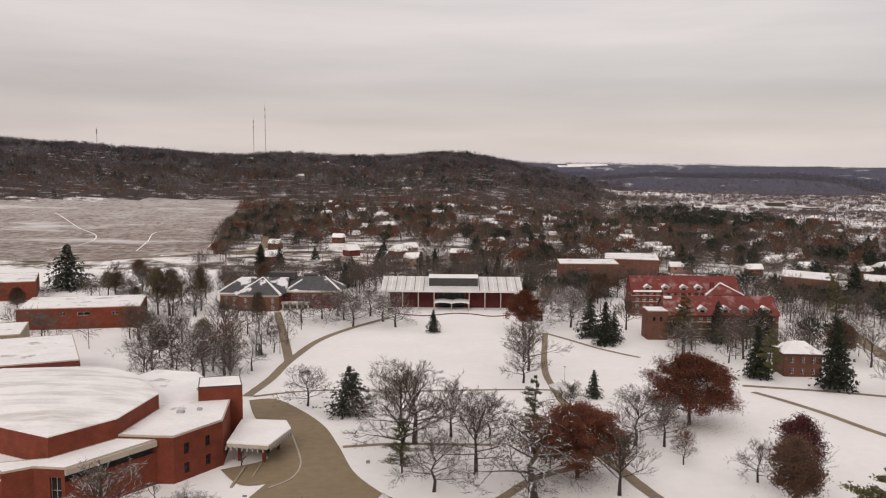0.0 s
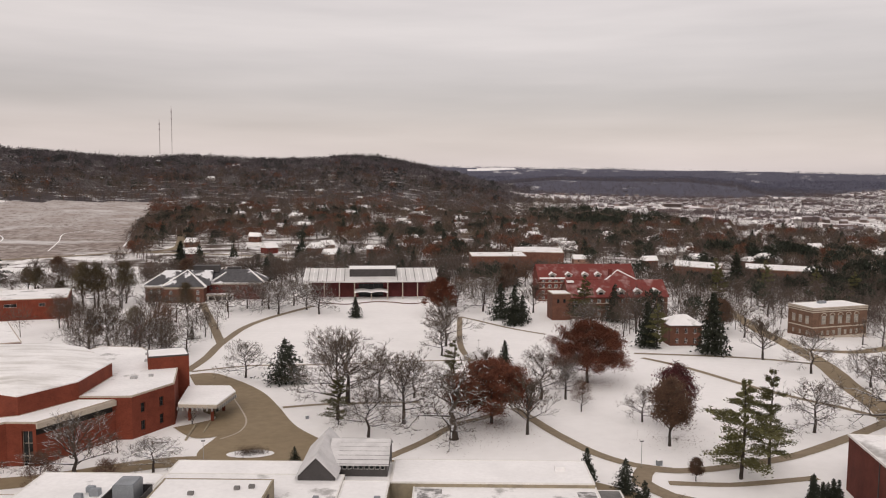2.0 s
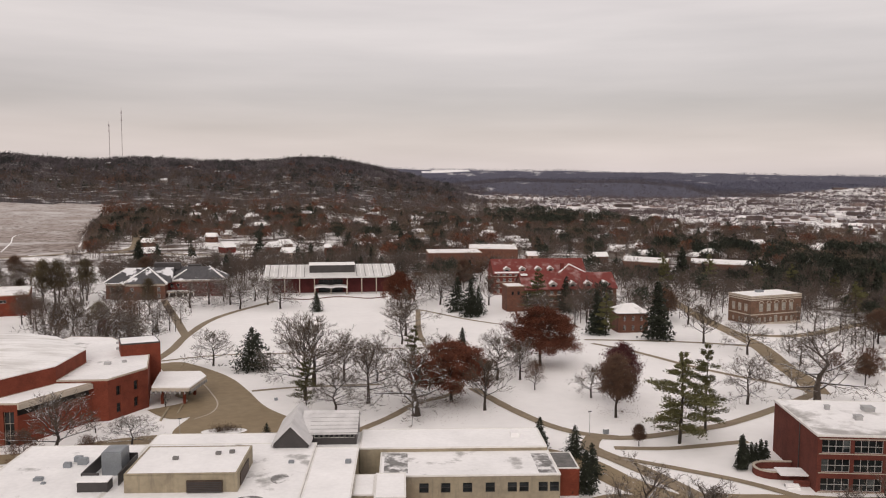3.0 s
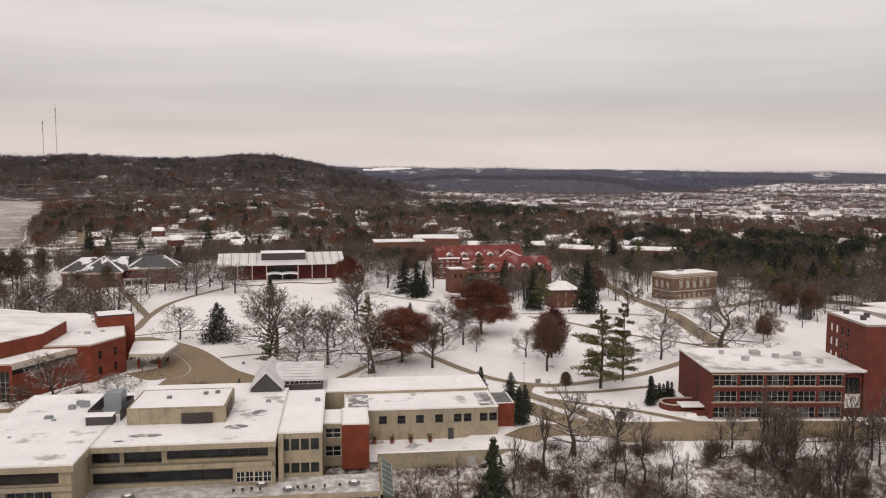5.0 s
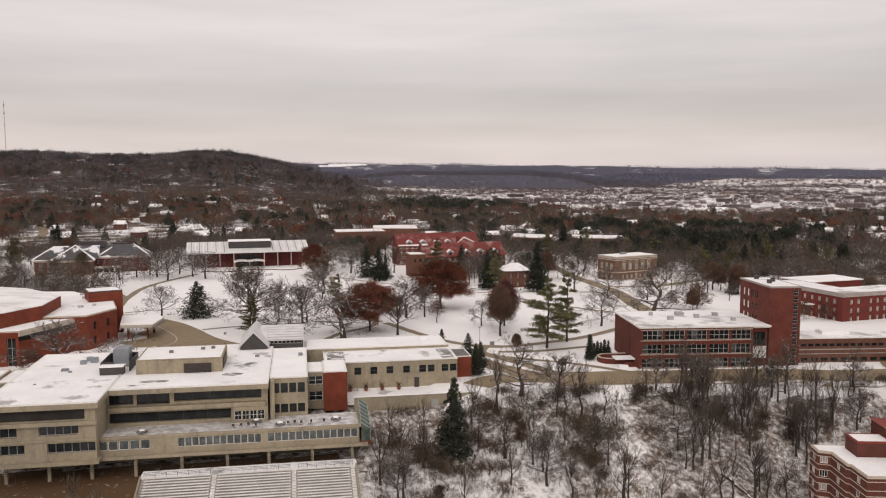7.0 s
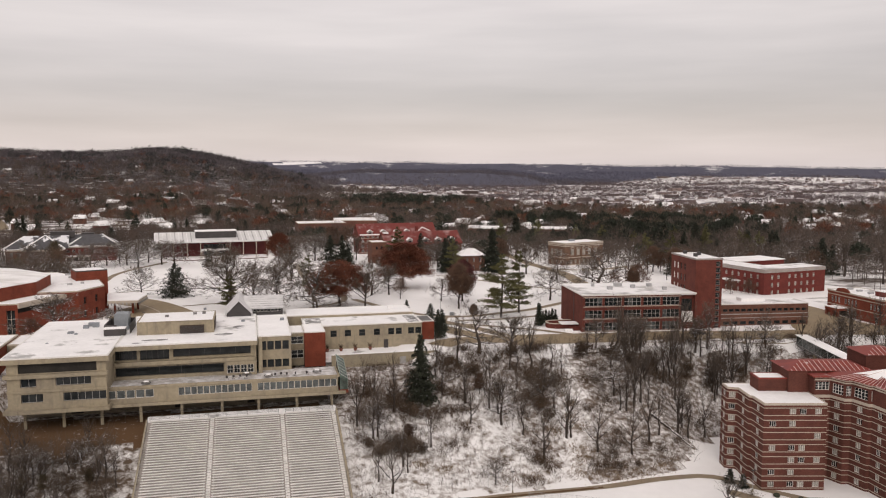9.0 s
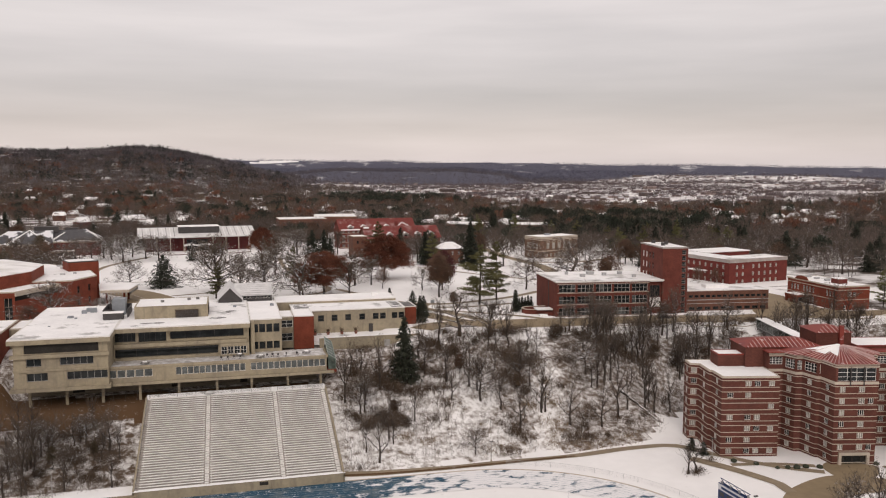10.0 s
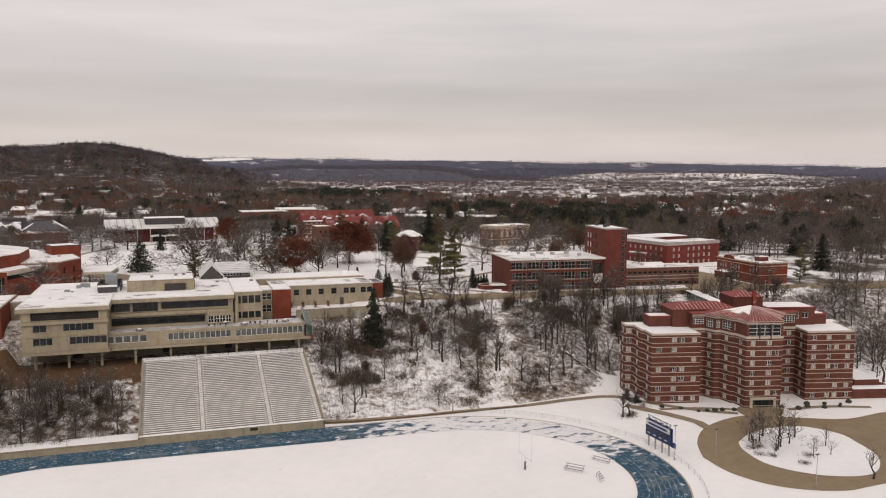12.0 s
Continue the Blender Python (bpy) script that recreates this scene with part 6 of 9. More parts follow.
    part("garden_wall", bm, M["brick_brown"], t, "low curved brick garden wall")


# maroon brick with the overhang's shade painted into its colour
M["brick_shaded"] = brick_mat("brick_overhang_shaded", (0.105, 0.026, 0.026), (0.85, 0.85, 0.85))
M["ribbed_lib"] = mat("ribbed_library_roof", (0.66, 0.65, 0.64), 0.75, 0.1, 0.12, bump=0.1)
library()


def hip_roof(bm, pts, z, apex_a, apex_b, zt):
    lo = [bm.verts.new((*p, z)) for p in pts]
    a, b = bm.verts.new((*apex_a, zt)), bm.verts.new((*apex_b, zt))
    bm.faces.new((lo[0], lo[1], b, a))
    bm.faces.new((lo[1], lo[2], b))
    bm.faces.new((lo[2], lo[3], a, b))
    bm.faces.new((lo[3], lo[0], a))
    bm.faces.new(lo[::-1])


def hipped_hall():
    """A main range under one long ridge, a front wing with its own hip, and a lower east range."""
    t = thing("hipped_hall", "two-storey brick hall with dark hipped roofs half clear of snow", "building", -131, 456, -6)
    w = [(s, s + 1.8, z, z + 2.4) for z in (1.4, 5.2) for s in (2.5, 7.0)]
    block(t, rect(0, 34, 1.5, 24), -2, 8.4, M["brick_brown"], {0: w}, dict(nx=2, ny=2, frame_mat="white_trim", glass="glass_pale"))
    front = [(s, s + 1.8, z, z + 2.4) for z in (1.4, 5.2) for s in (2.6, 10.2, 17.8)]
    block(t, rect(12, 34, -3, 1.4), -2, 8.4, M["brick_brown"], {0: front}, dict(nx=2, ny=2, frame_mat="white_trim", glass="glass_pale"), name="front_wall")
    part("frieze", boxed((-0.1, 34.1, 1.38, 24, 8.4, 9.9), (11.9, 34.1, -3.12, 1.38, 8.4, 9.9)), M["pale_stone"], t, "pale frieze under the eaves")
    bm = bmesh.new()
    hip_roof(bm, rect(-1.5, 37, 0.2, 25.5), 9.9, (10, 13), (37, 13), 17.6)
    part("roof", bm, M["slate"], t, "dark hipped roof patched with snow")
    bm = bmesh.new()
    lo = [bm.verts.new(p) for p in ((10.6, -4.5, 9.92), (35.6, -4.5, 9.92), (35.6, 1.0, 9.92), (10.6, 1.0, 9.92))]
    tip, back = bm.verts.new((23, 8.2, 18.2)), bm.verts.new((23, 13.5, 18.2))
    for f in ((lo[0], lo[1], tip), (lo[1], lo[2], back, tip), (lo[3], lo[0], tip, back), (lo[2], lo[3], back), (lo[3], lo[2], lo[1], lo[0])):
        bm.faces.new(f)
    bmesh.ops.recalc_face_normals(bm, faces=bm.faces[:])
    part("front_roof", bm, M["slate"], t, "dark slate hip over the front wing")
    for c, e, w0 in (((10.6, -4.5, 9.95), (23, 8.2, 18.25), 1.5), ((35.6, -4.5, 9.95), (23, 8.2, 18.25), 1.7), ((-1.5, 0.2, 9.95), (10, 13, 17.65), 1.2), ((-1.2, 0.3, 9.9), (10.4, 0.3, 9.9), 0.9)):
        bm = bmesh.new()
        beam(bm, c, e, w0 * 0.5, w0 * 0.22, 4)
        part("hip_snow", bm, M["roof_snow"], t, "snow lying along the hip")
    w = [(s, s + 1.6, z, z + 2.0) for z in (6.2,) for s in (1.5, 5, 8.5, 12, 17, 22, 27)]
    block(t, rect(34, 66, 8, 30), -2, 9.2, M["brick_maroon"], {0: w}, dict(nx=2, ny=1, frame_mat="white_trim", glass="glass"), name="east_wall")
    part("east_frieze", boxed((34.1, 66.1, 7.88, 30, 9.2, 10.4)), M["pale_stone"], t)
    bm = bmesh.new()
    hip_roof(bm, rect(33, 68, 6.5, 32), 10.4, (36, 19), (57, 19), 17.4)
    part("east_roof", bm, M["slate"], t, "dark hipped roof patched with snow")
    for c, e, w0 in (((68, 6.5, 10.45), (57, 19, 17.45), 1.5), ((36, 6.8, 10.5), (67, 6.8, 10.5), 0.9), ((37, 8, 11.3), (44, 16, 15.9), 1.6)):
        bm = bmesh.new()
        beam(bm, c, e, w0 * 0.5, w0 * 0.25, 4)
        part("hip_snow", bm, M["roof_snow"], t, "snow lying along the hip")
    part("porch_roof", boxed((34.2, 50, 2, 7.9, 3.4, 4.2)), M["pale_stone"], t)
    part("porch_snow", boxed((34.2, 50, 2, 7.9, 4.2, 4.4)), M["roof_snow"], t)
    for s in (35.0, 39, 43, 46, 49.2):
        part("porch_pier", boxed((s, s + 0.8, 2.2, 3.0, -2, 3.4)), M["white_trim"], t)
    # porch shade painted as a near-black sheet behind the piers
    part("porch_shade", boxed((34.4, 49.8, 7.6, 7.9, -1, 3.3)), M["dark_inside"], t, "near-black sheet painted as shade behind the piers")
    part("ridge_box", boxed((25, 40, 15, 21, 16, 20.0)), M["dark_metal"], t, "dark metal plant box on the ridge")
    part("ridge_box", boxed((44, 52, 20, 24, 15.5, 18.4)), M["dark_metal"], t)


hipped_hall()


def dormer(t, x, y, z, w=3.4, front="white_trim"):
    bm = bmesh.new()
    prof = ((-w / 2, 0), (w / 2, 0), (w / 2, 1.9), (0, 3.2), (-w / 2, 1.9))
    a = [bm.verts.new((x + p[0], y, z + p[1])) for p in prof]
    b = [bm.verts.new((x + p[0], y + 4.5, z + p[1])) for p in prof]
    bm.faces.new(a)
    bm.faces.new(b[::-1])
    for k in range(5):
        bm.faces.new((a[k], b[k], b[(k + 1) % 5], a[(k + 1) % 5]))
    bmesh.ops.recalc_face_normals(bm, faces=bm.faces[:])
    d = part("dormer", bm, M[front], t)
    bm = bmesh.new()
    for s in (-1, 1):
        q = [bm.verts.new(p) for p in ((x, y - 0.4, z + 3.4), (x, y + 4.6, z + 3.4), (x + s * (w / 2 + 0.3), y + 4.6, z + 1.9), (x + s * (w / 2 + 0.3), y - 0.4, z + 1.9))]
        r = [bm.verts.new(p.co + Vector((0, 0, 0.3))) for p in q]
        bm.faces.new(r)
        bm.faces.new(q)
        for k in range(4):
            bm.faces.new((q[k], q[(k + 1) % 4], r[(k + 1) % 4], r[k]))
    bmesh.ops.recalc_face_normals(bm, faces=bm.faces[:])
    part("dormer_roof", bm, M["roof_snow"], d)
    part("dormer_window", boxed((x - 1.0, x + 1.0, y - 0.08, y + 0.02, z + 0.5, z + 1.7)), M["glass"], d)


def gable_roof(parent, x0, x1, y0, y1, z, zt, material, label=""):
    """A ridged roof along x with a little thickness and overhang."""
    bm = bmesh.new()
    m_ = (y0 + y1) / 2
    prof = ((y0 - 0.8, z - 0.2), (m_, zt), (y1 + 0.8, z - 0.2), (y1 + 0.8, z - 0.55), (m_, zt - 0.4), (y0 - 0.8, z - 0.55))
    a, b = [bm.verts.new((x0 - 0.5, *p)) for p in prof], [bm.verts.new((x1 + 0.5, *p)) for p in prof]
    for k in range(6):
        j = (k + 1) % 6
        bm.faces.new((a[k], a[j], b[j], b[k]))
    for e in (a, b):
        bm.faces.new((e[0], e[1], e[4], e[5]))
        bm.faces.new((e[1], e[2], e[3], e[4]))
    bmesh.ops.recalc_face_normals(bm, faces=bm.faces[:])
    part("roof", bm, M[material], parent, label)


def gabled_hall(label, x, y, z, w, d, eave, ridge, wall, wins, storeys, dormers):
    t = thing("old_residence", label, "building", x, y, z)
    hs = []
    for f in range(storeys):
        hs += row(1.0, w - 1.0, wins, 2.0, 1.2 + 3.5 * f, 3.2 + 3.5 * f)
    block(t, rect(0, w, 0, d), -3, eave, M[wall], {0: hs, 3: row(1, d - 1, 4, 1.6, eave - 3.2, eave - 1.2)}, dict(nx=2, ny=2, frame_mat="white_trim", glass="glass_pale"))
    for f in range(storeys):
        part("stone_band", boxed((-0.08, w + 0.08, -0.09, 0.02, 0.85 + 3.5 * f, 1.15 + 3.5 * f)), M["pale_stone"], t)
    gable_roof(t, 0, w, 0, d, eave, ridge, "red_tile", "plain red tiled roof with snow caught at the dormers")
    for s in (0.15, w - 0.45):
        bm = bmesh.new()
        v = [bm.verts.new(p) for p in ((s, 0, eave - 0.3), (s, d, eave - 0.3), (s, d / 2, ridge - 0.4), (s + 0.3, 0, eave - 0.3), (s + 0.3, d, eave - 0.3), (s + 0.3, d / 2, ridge - 0.4))]
        for f in ((0, 1, 2), (5, 4, 3), (0, 3, 4, 1), (1, 4, 5, 2), (2, 5, 3, 0)):
            bm.faces.new([v[i] for i in f])
        bmesh.ops.recalc_face_normals(bm, faces=bm.faces[:])
        part("gable_end", bm, M[wall], t)
    for s in dormers:
        dormer(t, s, 0.8, eave + 0.3, 4.0, "parapet_grey")
    return t


old = gabled_hall("long brick residence with white bands and a red dormered roof", 100, 450, -6, 59, 18, 13.6, 21.6, "brick_red", 15, 4, (8.5, 18.5, 28.5, 36.5))
bm = bmesh.new()
hip_roof(bm, rect(38.5, 59.5, -6, 9), 13.0, (49, 3), (49, 9.5), 18.4)
part("cross_roof", bm, M["red_tile"], old, "hipped cross roof streaked with snow")
part("cross_wing", boxed((39.5, 58.5, -5, -0.05, -3, 13.0)), M["brick_red"], old)
for c, e in (((38.5, -6, 13.05), (49, 3, 18.45)), ((49, 3, 18.45), (59.5, -6, 13.05))):
    bm = bmesh.new()
    beam(bm, c, e, 0.6, 0.3, 4)
    part("hip_snow", bm, M["roof_snow"], old)
part("chimney", boxed((42.5, 44.5, -1.5, 0.5, 13, 19.6)), M["brick_maroon"], old, "square red brick chimney")
part("eave_drift", boxed((0.5, 16.0, -0.6, 2.2, 13.4, 14.4)), M["roof_snow"], old, "snow drifted along the eave")
old = gabled_hall("dark brick residence with a red roof and snowy dormers", 102.5, 386, -5, 53, 20, 11.6, 19.2, "brick_brown", 12, 3, (7.0, 17.0, 28.0, 37.0, 46.5))
turret = rect(-9.8, -0.1, -3, 9)
block(old, turret, -3, 13.4, M["brick_brown"], {0: row(1.5, 8, 2, 1.3, 8.8, 10.8)}, dict(nx=1, ny=2, frame_mat="dark_trim", glass="glass"), name="turret_wall")
roof_flat(old, turret, 13.4, "pale_stone", "roof_snow", rise=0.4)
part("ridge_snow", boxed((0.4, 4.0, 7.0, 9.9, 18.0, 18.9)), M["roof_snow"], old)
low_hall("brick_hall", "plain brown brick hall with a snowy flat roof", [(74, 560), (115, 560), (117, 590), (76, 590)], 9.6, "brick_brown", holes={0: [(9, 16, 1.6, 3.2), (22, 25, 1.6, 3.2), (27, 30, 1.6, 3.2)]})
low_hall("brick_hall", "low hall roofs under snow behind the old residences", [(112, 600), (150, 590), (160, 640), (120, 640)], 9.0, "brick_brown")
low_hall("brick_hall", "low red brick hall with a wide snowy roof", [(226, 560), (252, 536), (270, 572), (242, 598)], 2.2, "brick_brown")
low_hall("brick_hall", "low brick hall with snowy roofs among trees", [(275, 545), (318, 520), (336, 552), (292, 580)], 1.4, "brick_brown")


def small_pavilion():
    t = thing("brick_pavilion", "small square brick building with a snowy pyramid roof", "building", 126.2, 306, -2.6, -5)
    block(t, rect(0, 13.6, 0, 14), -2, 9.0, M["brick_brown"], {0: row(1, 12.6, 3, 1.2, 5.4, 7.6) + row(1, 12.6, 3, 1.2, 1.2, 3.4)}, dict(nx=2, ny=2, frame_mat="white_trim", glass="glass"))
    bm = bmesh.new()
    hip_roof(bm, rect(-0.9, 14.5, -0.9, 14.9), 9.0, (4.6, 7), (9.0, 7), 12.6)
    part("roof", bm, M["roof_snow_thin"], t, "snow-covered pyramid roof")
    part("eave", boxed((-0.9, 14.5, -0.9, 14.9, 8.7, 9.0)), M["dark_trim"], t)


small_pavilion()


def old_library():
    t = thing("old_brick_hall", "brown brick hall with arched windows and pale stone bands", "building", 202.5, 327, -4.6, 13)
    w, d, h = 32.0, 16.0, 13.6
    up = row(4, 28, 5, 2.7, 6.2, 10.2)
    lo = [q for k, q in enumerate(row(4, 28, 7, 1.7, 1.0, 3.2)) if k != 3]
    side = row(1.5, 14.5, 3, 2.4, 6.2, 10.0) + row(1.5, 14.5, 3, 1.5, 1.0, 3.0)
    block(t, rect(0, w, 0, d), -3, h, M["brick_tan"], {0: up + lo + [(14.9, 17.1, 0.2, 4.0)], 3: side}, dict(nx=3, ny=3, frame_mat="pale_stone", glass="blind"))
    for k in range(6):
        part("pilaster", boxed((4 + 4.8 * k - 0.55, 4 + 4.8 * k + 0.55, -0.2, 0.02, 5.1, 11.9)), M["brick_tan"], t)
    part("stone_base", boxed((-0.15, w + 0.15, -0.16, 0.02, -2, 0.6)), M["pale_stone"], t)
    for s0, s1, z0, z1 in up:
        bm = bmesh.new()
        m_, r = (s0 + s1) / 2, (s1 - s0) / 2 + 0.15
        for k in range(8):
            a, b = math.pi * k / 8, math.pi * (k + 1) / 8
            beam(bm, (m_ + r * math.cos(a), -0.05, z1 + r * math.sin(a) * 0.8), (m_ + r * math.cos(b), -0.05, z1 + r * math.sin(b) * 0.8), 0.22, sides=4)
        part("window_arch", bm, M["pale_stone"], t)
    for z, q in ((4.6, 0.5), (11.9, 0.45), (12.8, 0.6)):
        part("stone_band", boxed((-0.2, w + 0.2, -0.22, 0.02, z, z + q), (-0.22, 0.02, 0.02, d, z, z + q)), M["pale_stone"], t)
    roof_flat(t, rect(-0.2, w + 0.2, -0.2, d), h, "pale_stone", "roof_snow", rise=0.6)
    part("roof_unit", boxed((13, 17, 10, 12, h + 0.4, h + 1.6)), M["grey_metal"], t)


M["brick_tan"] = brick_mat("brick_tan", (0.175, 0.105, 0.074), (1.0, 1.0, 0.95))
old_library()


# ---- trees ----
def tubes_to_mesh(name, segs, material):
    """Tapered tubes and slivers: segs of (p, q, r0, r1, sides); sides 1 is a flat sliver."""
    vs, fs = [], []
    for p, q, r0, r1, sides in segs:
        d = q - p
        if d.length < 1e-4:
            continue
        s = d.orthogonal().normalized()
        if sides == 1:
            s = (Matrix.Rotation((p.x * 37 + q.z * 91) % 6.28, 3, d.normalized()) @ s)
            k = len(vs)
            vs += [p - s * r0, p + s * r0, q]
            fs.append((k, k + 1, k + 2))
            continue
        n = d.cross(s).normalized()
        k = len(vs)
        for c, r in ((p, r0), (q, r1)):
            vs += [c + (s * math.cos(a) + n * math.sin(a)) * r for a in (math.tau * i / sides for i in range(sides))]
        fs += [(k + i, k + (i + 1) % sides, k + sides + (i + 1) % sides, k + sides + i) for i in range(sides)]
    return raw(name, [tuple(v) for v in vs], fs, material)


def branching(rng, h, spread, trunk, limbs, kids, rise, twig, stout=1.0):
    """The wood of a bare tree of height h: heavy segments, fine segments, and the tips."""
    heavy, fine, tips = [], [], []
    r0 = (0.017 * h + 0.05) * (1.0 if h > 14 else 0.7) * stout

    def grow(p, d, length, r, lev):
        n = 3 if lev < 2 else 2
        pts = [p]
        for i in range(n):
            d = (d + Vector((rng.gauss(0, 0.13), rng.gauss(0, 0.13), rng.gauss(rise * 0.12, 0.07)))).normalized()
            p = p + d * length / n
            pts.append(p)
        for i in range(n):
            a, b = r * (1 - 0.75 * i / n), r * (1 - 0.75 * (i + 1) / n)
            if lev <= 1:
                heavy.append((pts[i], pts[i + 1], a, b, 5 if lev == 0 else 4))
            elif lev == 2:
                heavy.append((pts[i], pts[i + 1], a, b, 3))
        if lev == 3:
            fine.append((pts[0], pts[-1], max(r, 0.03), 0, 1))
        if lev >= 4:
            fine.append((pts[0], pts[-1], twig, 0, 1))
            tips.append(pts[-1])
            return
        for i in range(kids[lev]):
            f = 0.25 + 0.75 * (i + rng.random()) / kids[lev]
            j = min(int(f * n), n - 1)
            q = pts[j].lerp(pts[j + 1], f * n - j)
            az, tilt = rng.uniform(0, math.tau), rng.uniform(0.45, 1.0) * spread
            side = d.orthogonal().normalized()
            side = Matrix.Rotation(az, 3, d) @ side
            nd = (d * math.cos(tilt) + side * math.sin(tilt) + Vector((0, 0, rise * 0.25))).normalized()
            grow(q, nd, length * rng.uniform(0.42, 0.62), r * 0.42 * (1 - 0.4 * f), lev + 1)
        tips.append(pts[-1])

    base = Vector((0, 0, -0.4))
    lead = [base, Vector((0, 0, 0.5))]
    for i in range(4):
        lead.append(Vector((rng.gauss(0, 0.018) * h * (i + 1) / 2, rng.gauss(0, 0.018) * h * (i + 1) / 2, h * (0.5 / h + 0.74 * (i + 1) / 4))))
    for i in range(5):
        heavy.append((lead[i], lead[i + 1], r0 * (1.5, 1.05, 0.85, 0.6, 0.38)[i], r0 * (1.05, 0.85, 0.6, 0.38, 0.2)[i], 7 if i < 3 else 5))
    for i in range(limbs):
        f = trunk + (0.76 - trunk) * (i + rng.uniform(0, 0.8)) / limbs
        az = 2.4 * i + rng.uniform(-0.5, 0.5)
        up = (f - trunk) / (0.76 - trunk)
        tilt = (1.30 - 0.85 * up) * spread * rng.uniform(0.8, 1.15)
        d = Vector((math.cos(az) * math.sin(tilt), math.sin(az) * math.sin(tilt), math.cos(tilt)))
        k = min(max(int((f * h - 0.5) / (0.74 * h / 4)) + 1, 1), 4)
        g = min(max((f * h - lead[k].z) / (lead[k + 1].z - lead[k].z), 0), 1)
        q = lead[k].lerp(lead[k + 1], g)
        grow(q, d, h * (0.50 - 0.15 * up) * rng.uniform(0.8, 1.12), r0 * (0.52 - 0.24 * up), 1)
    grow(lead[-1], Vector((0, 0, 1)), h * 0.22, r0 * 0.2, 1)
    zmax = max(t.z for t in tips)
    f = h / zmax
    sc = lambda L: [(p * f, q * f, a, b, s) for p, q, a, b, s in L]
    return sc(heavy), sc(fine), [t * f for t in tips]


def tree_thing(name, label, heavy, fine_name, fine_mesh, bark="bark"):
    t = thing(name, label, "tree")
    held("trunk", tubes_to_mesh("trunk", heavy, M[bark]), M[bark], t)
    held(fine_name, fine_mesh, None, t)
    return t


def leaf_mesh(name, rng, points, n, size, blur, material, droop=0.0):
    vs, fs = [], []
    for _ in range(n):
        c = rng.choice(points) + Vector((rng.gauss(0, blur), rng.gauss(0, blur), rng.gauss(-droop, blur * 0.7)))
        a = Vector((rng.gauss(0, 1), rng.gauss(0, 1), rng.gauss(0, 0.6))).normalized()
        b = a.orthogonal().normalized()
        s = size * rng.uniform(0.5, 1.2)
        k = len(vs)
        vs += [tuple(c + a * s), tuple(c - a * s * 0.5 + b * s * 0.7), tuple(c - a * s * 0.5 - b * s * 0.7)]
        fs.append((k, k + 1, k + 2))
    return raw(name, vs, fs, material)


def make_bare(seed, h, spread=1.0, trunk=0.24, limbs=14, rise=0.6, twig=0.038, kids=(0, 5, 6, 9), label="bare deciduous tree with snow along its limbs", name="bare_tree", stout=1.0, bark="bark", whips="twig"):
    rng = random.Random(seed)
    heavy, fine, tips = branching(rng, h, spread, trunk, limbs, kids, rise, twig, stout)
    return tree_thing(name, label, heavy, "crown", tubes_to_mesh("crown", fine, M[whips]), bark)


def make_leafy(seed, h, leaf, count, label, spread=0.95, trunk=0.2, wide=0.46, middle=0.42, size=0.40):
    """A tree that keeps its leaves: clumps that fill a dome over the limbs."""
    rng = random.Random(seed)
    heavy, fine, tips = branching(rng, h, spread, trunk, 12, (0, 4, 4, 3), 0.5, 0.03)
    clumps = []
    for _ in range(190):
        a, w = rng.uniform(0, math.tau), rng.uniform(-0.42, 1.0)
        rad = math.sqrt(max(0, 1 - w * w)) * rng.uniform(0.02, 1.0) ** 0.5 * rng.uniform(0.88, 1.08)
        clumps.append(Vector((math.cos(a) * rad * wide * h, math.sin(a) * rad * wide * h, h * (middle + (0.95 - middle) * w * rng.uniform(0.75, 1.0)))))
    t = tree_thing("leafy_tree", label, heavy, "crown", leaf_mesh("crown", rng, clumps, count, size, 0.045 * h, M[leaf]))
    held("twig_sheaf", tubes_to_mesh("twig_sheaf", fine, M["twig"]), M["twig"], t)
    return t


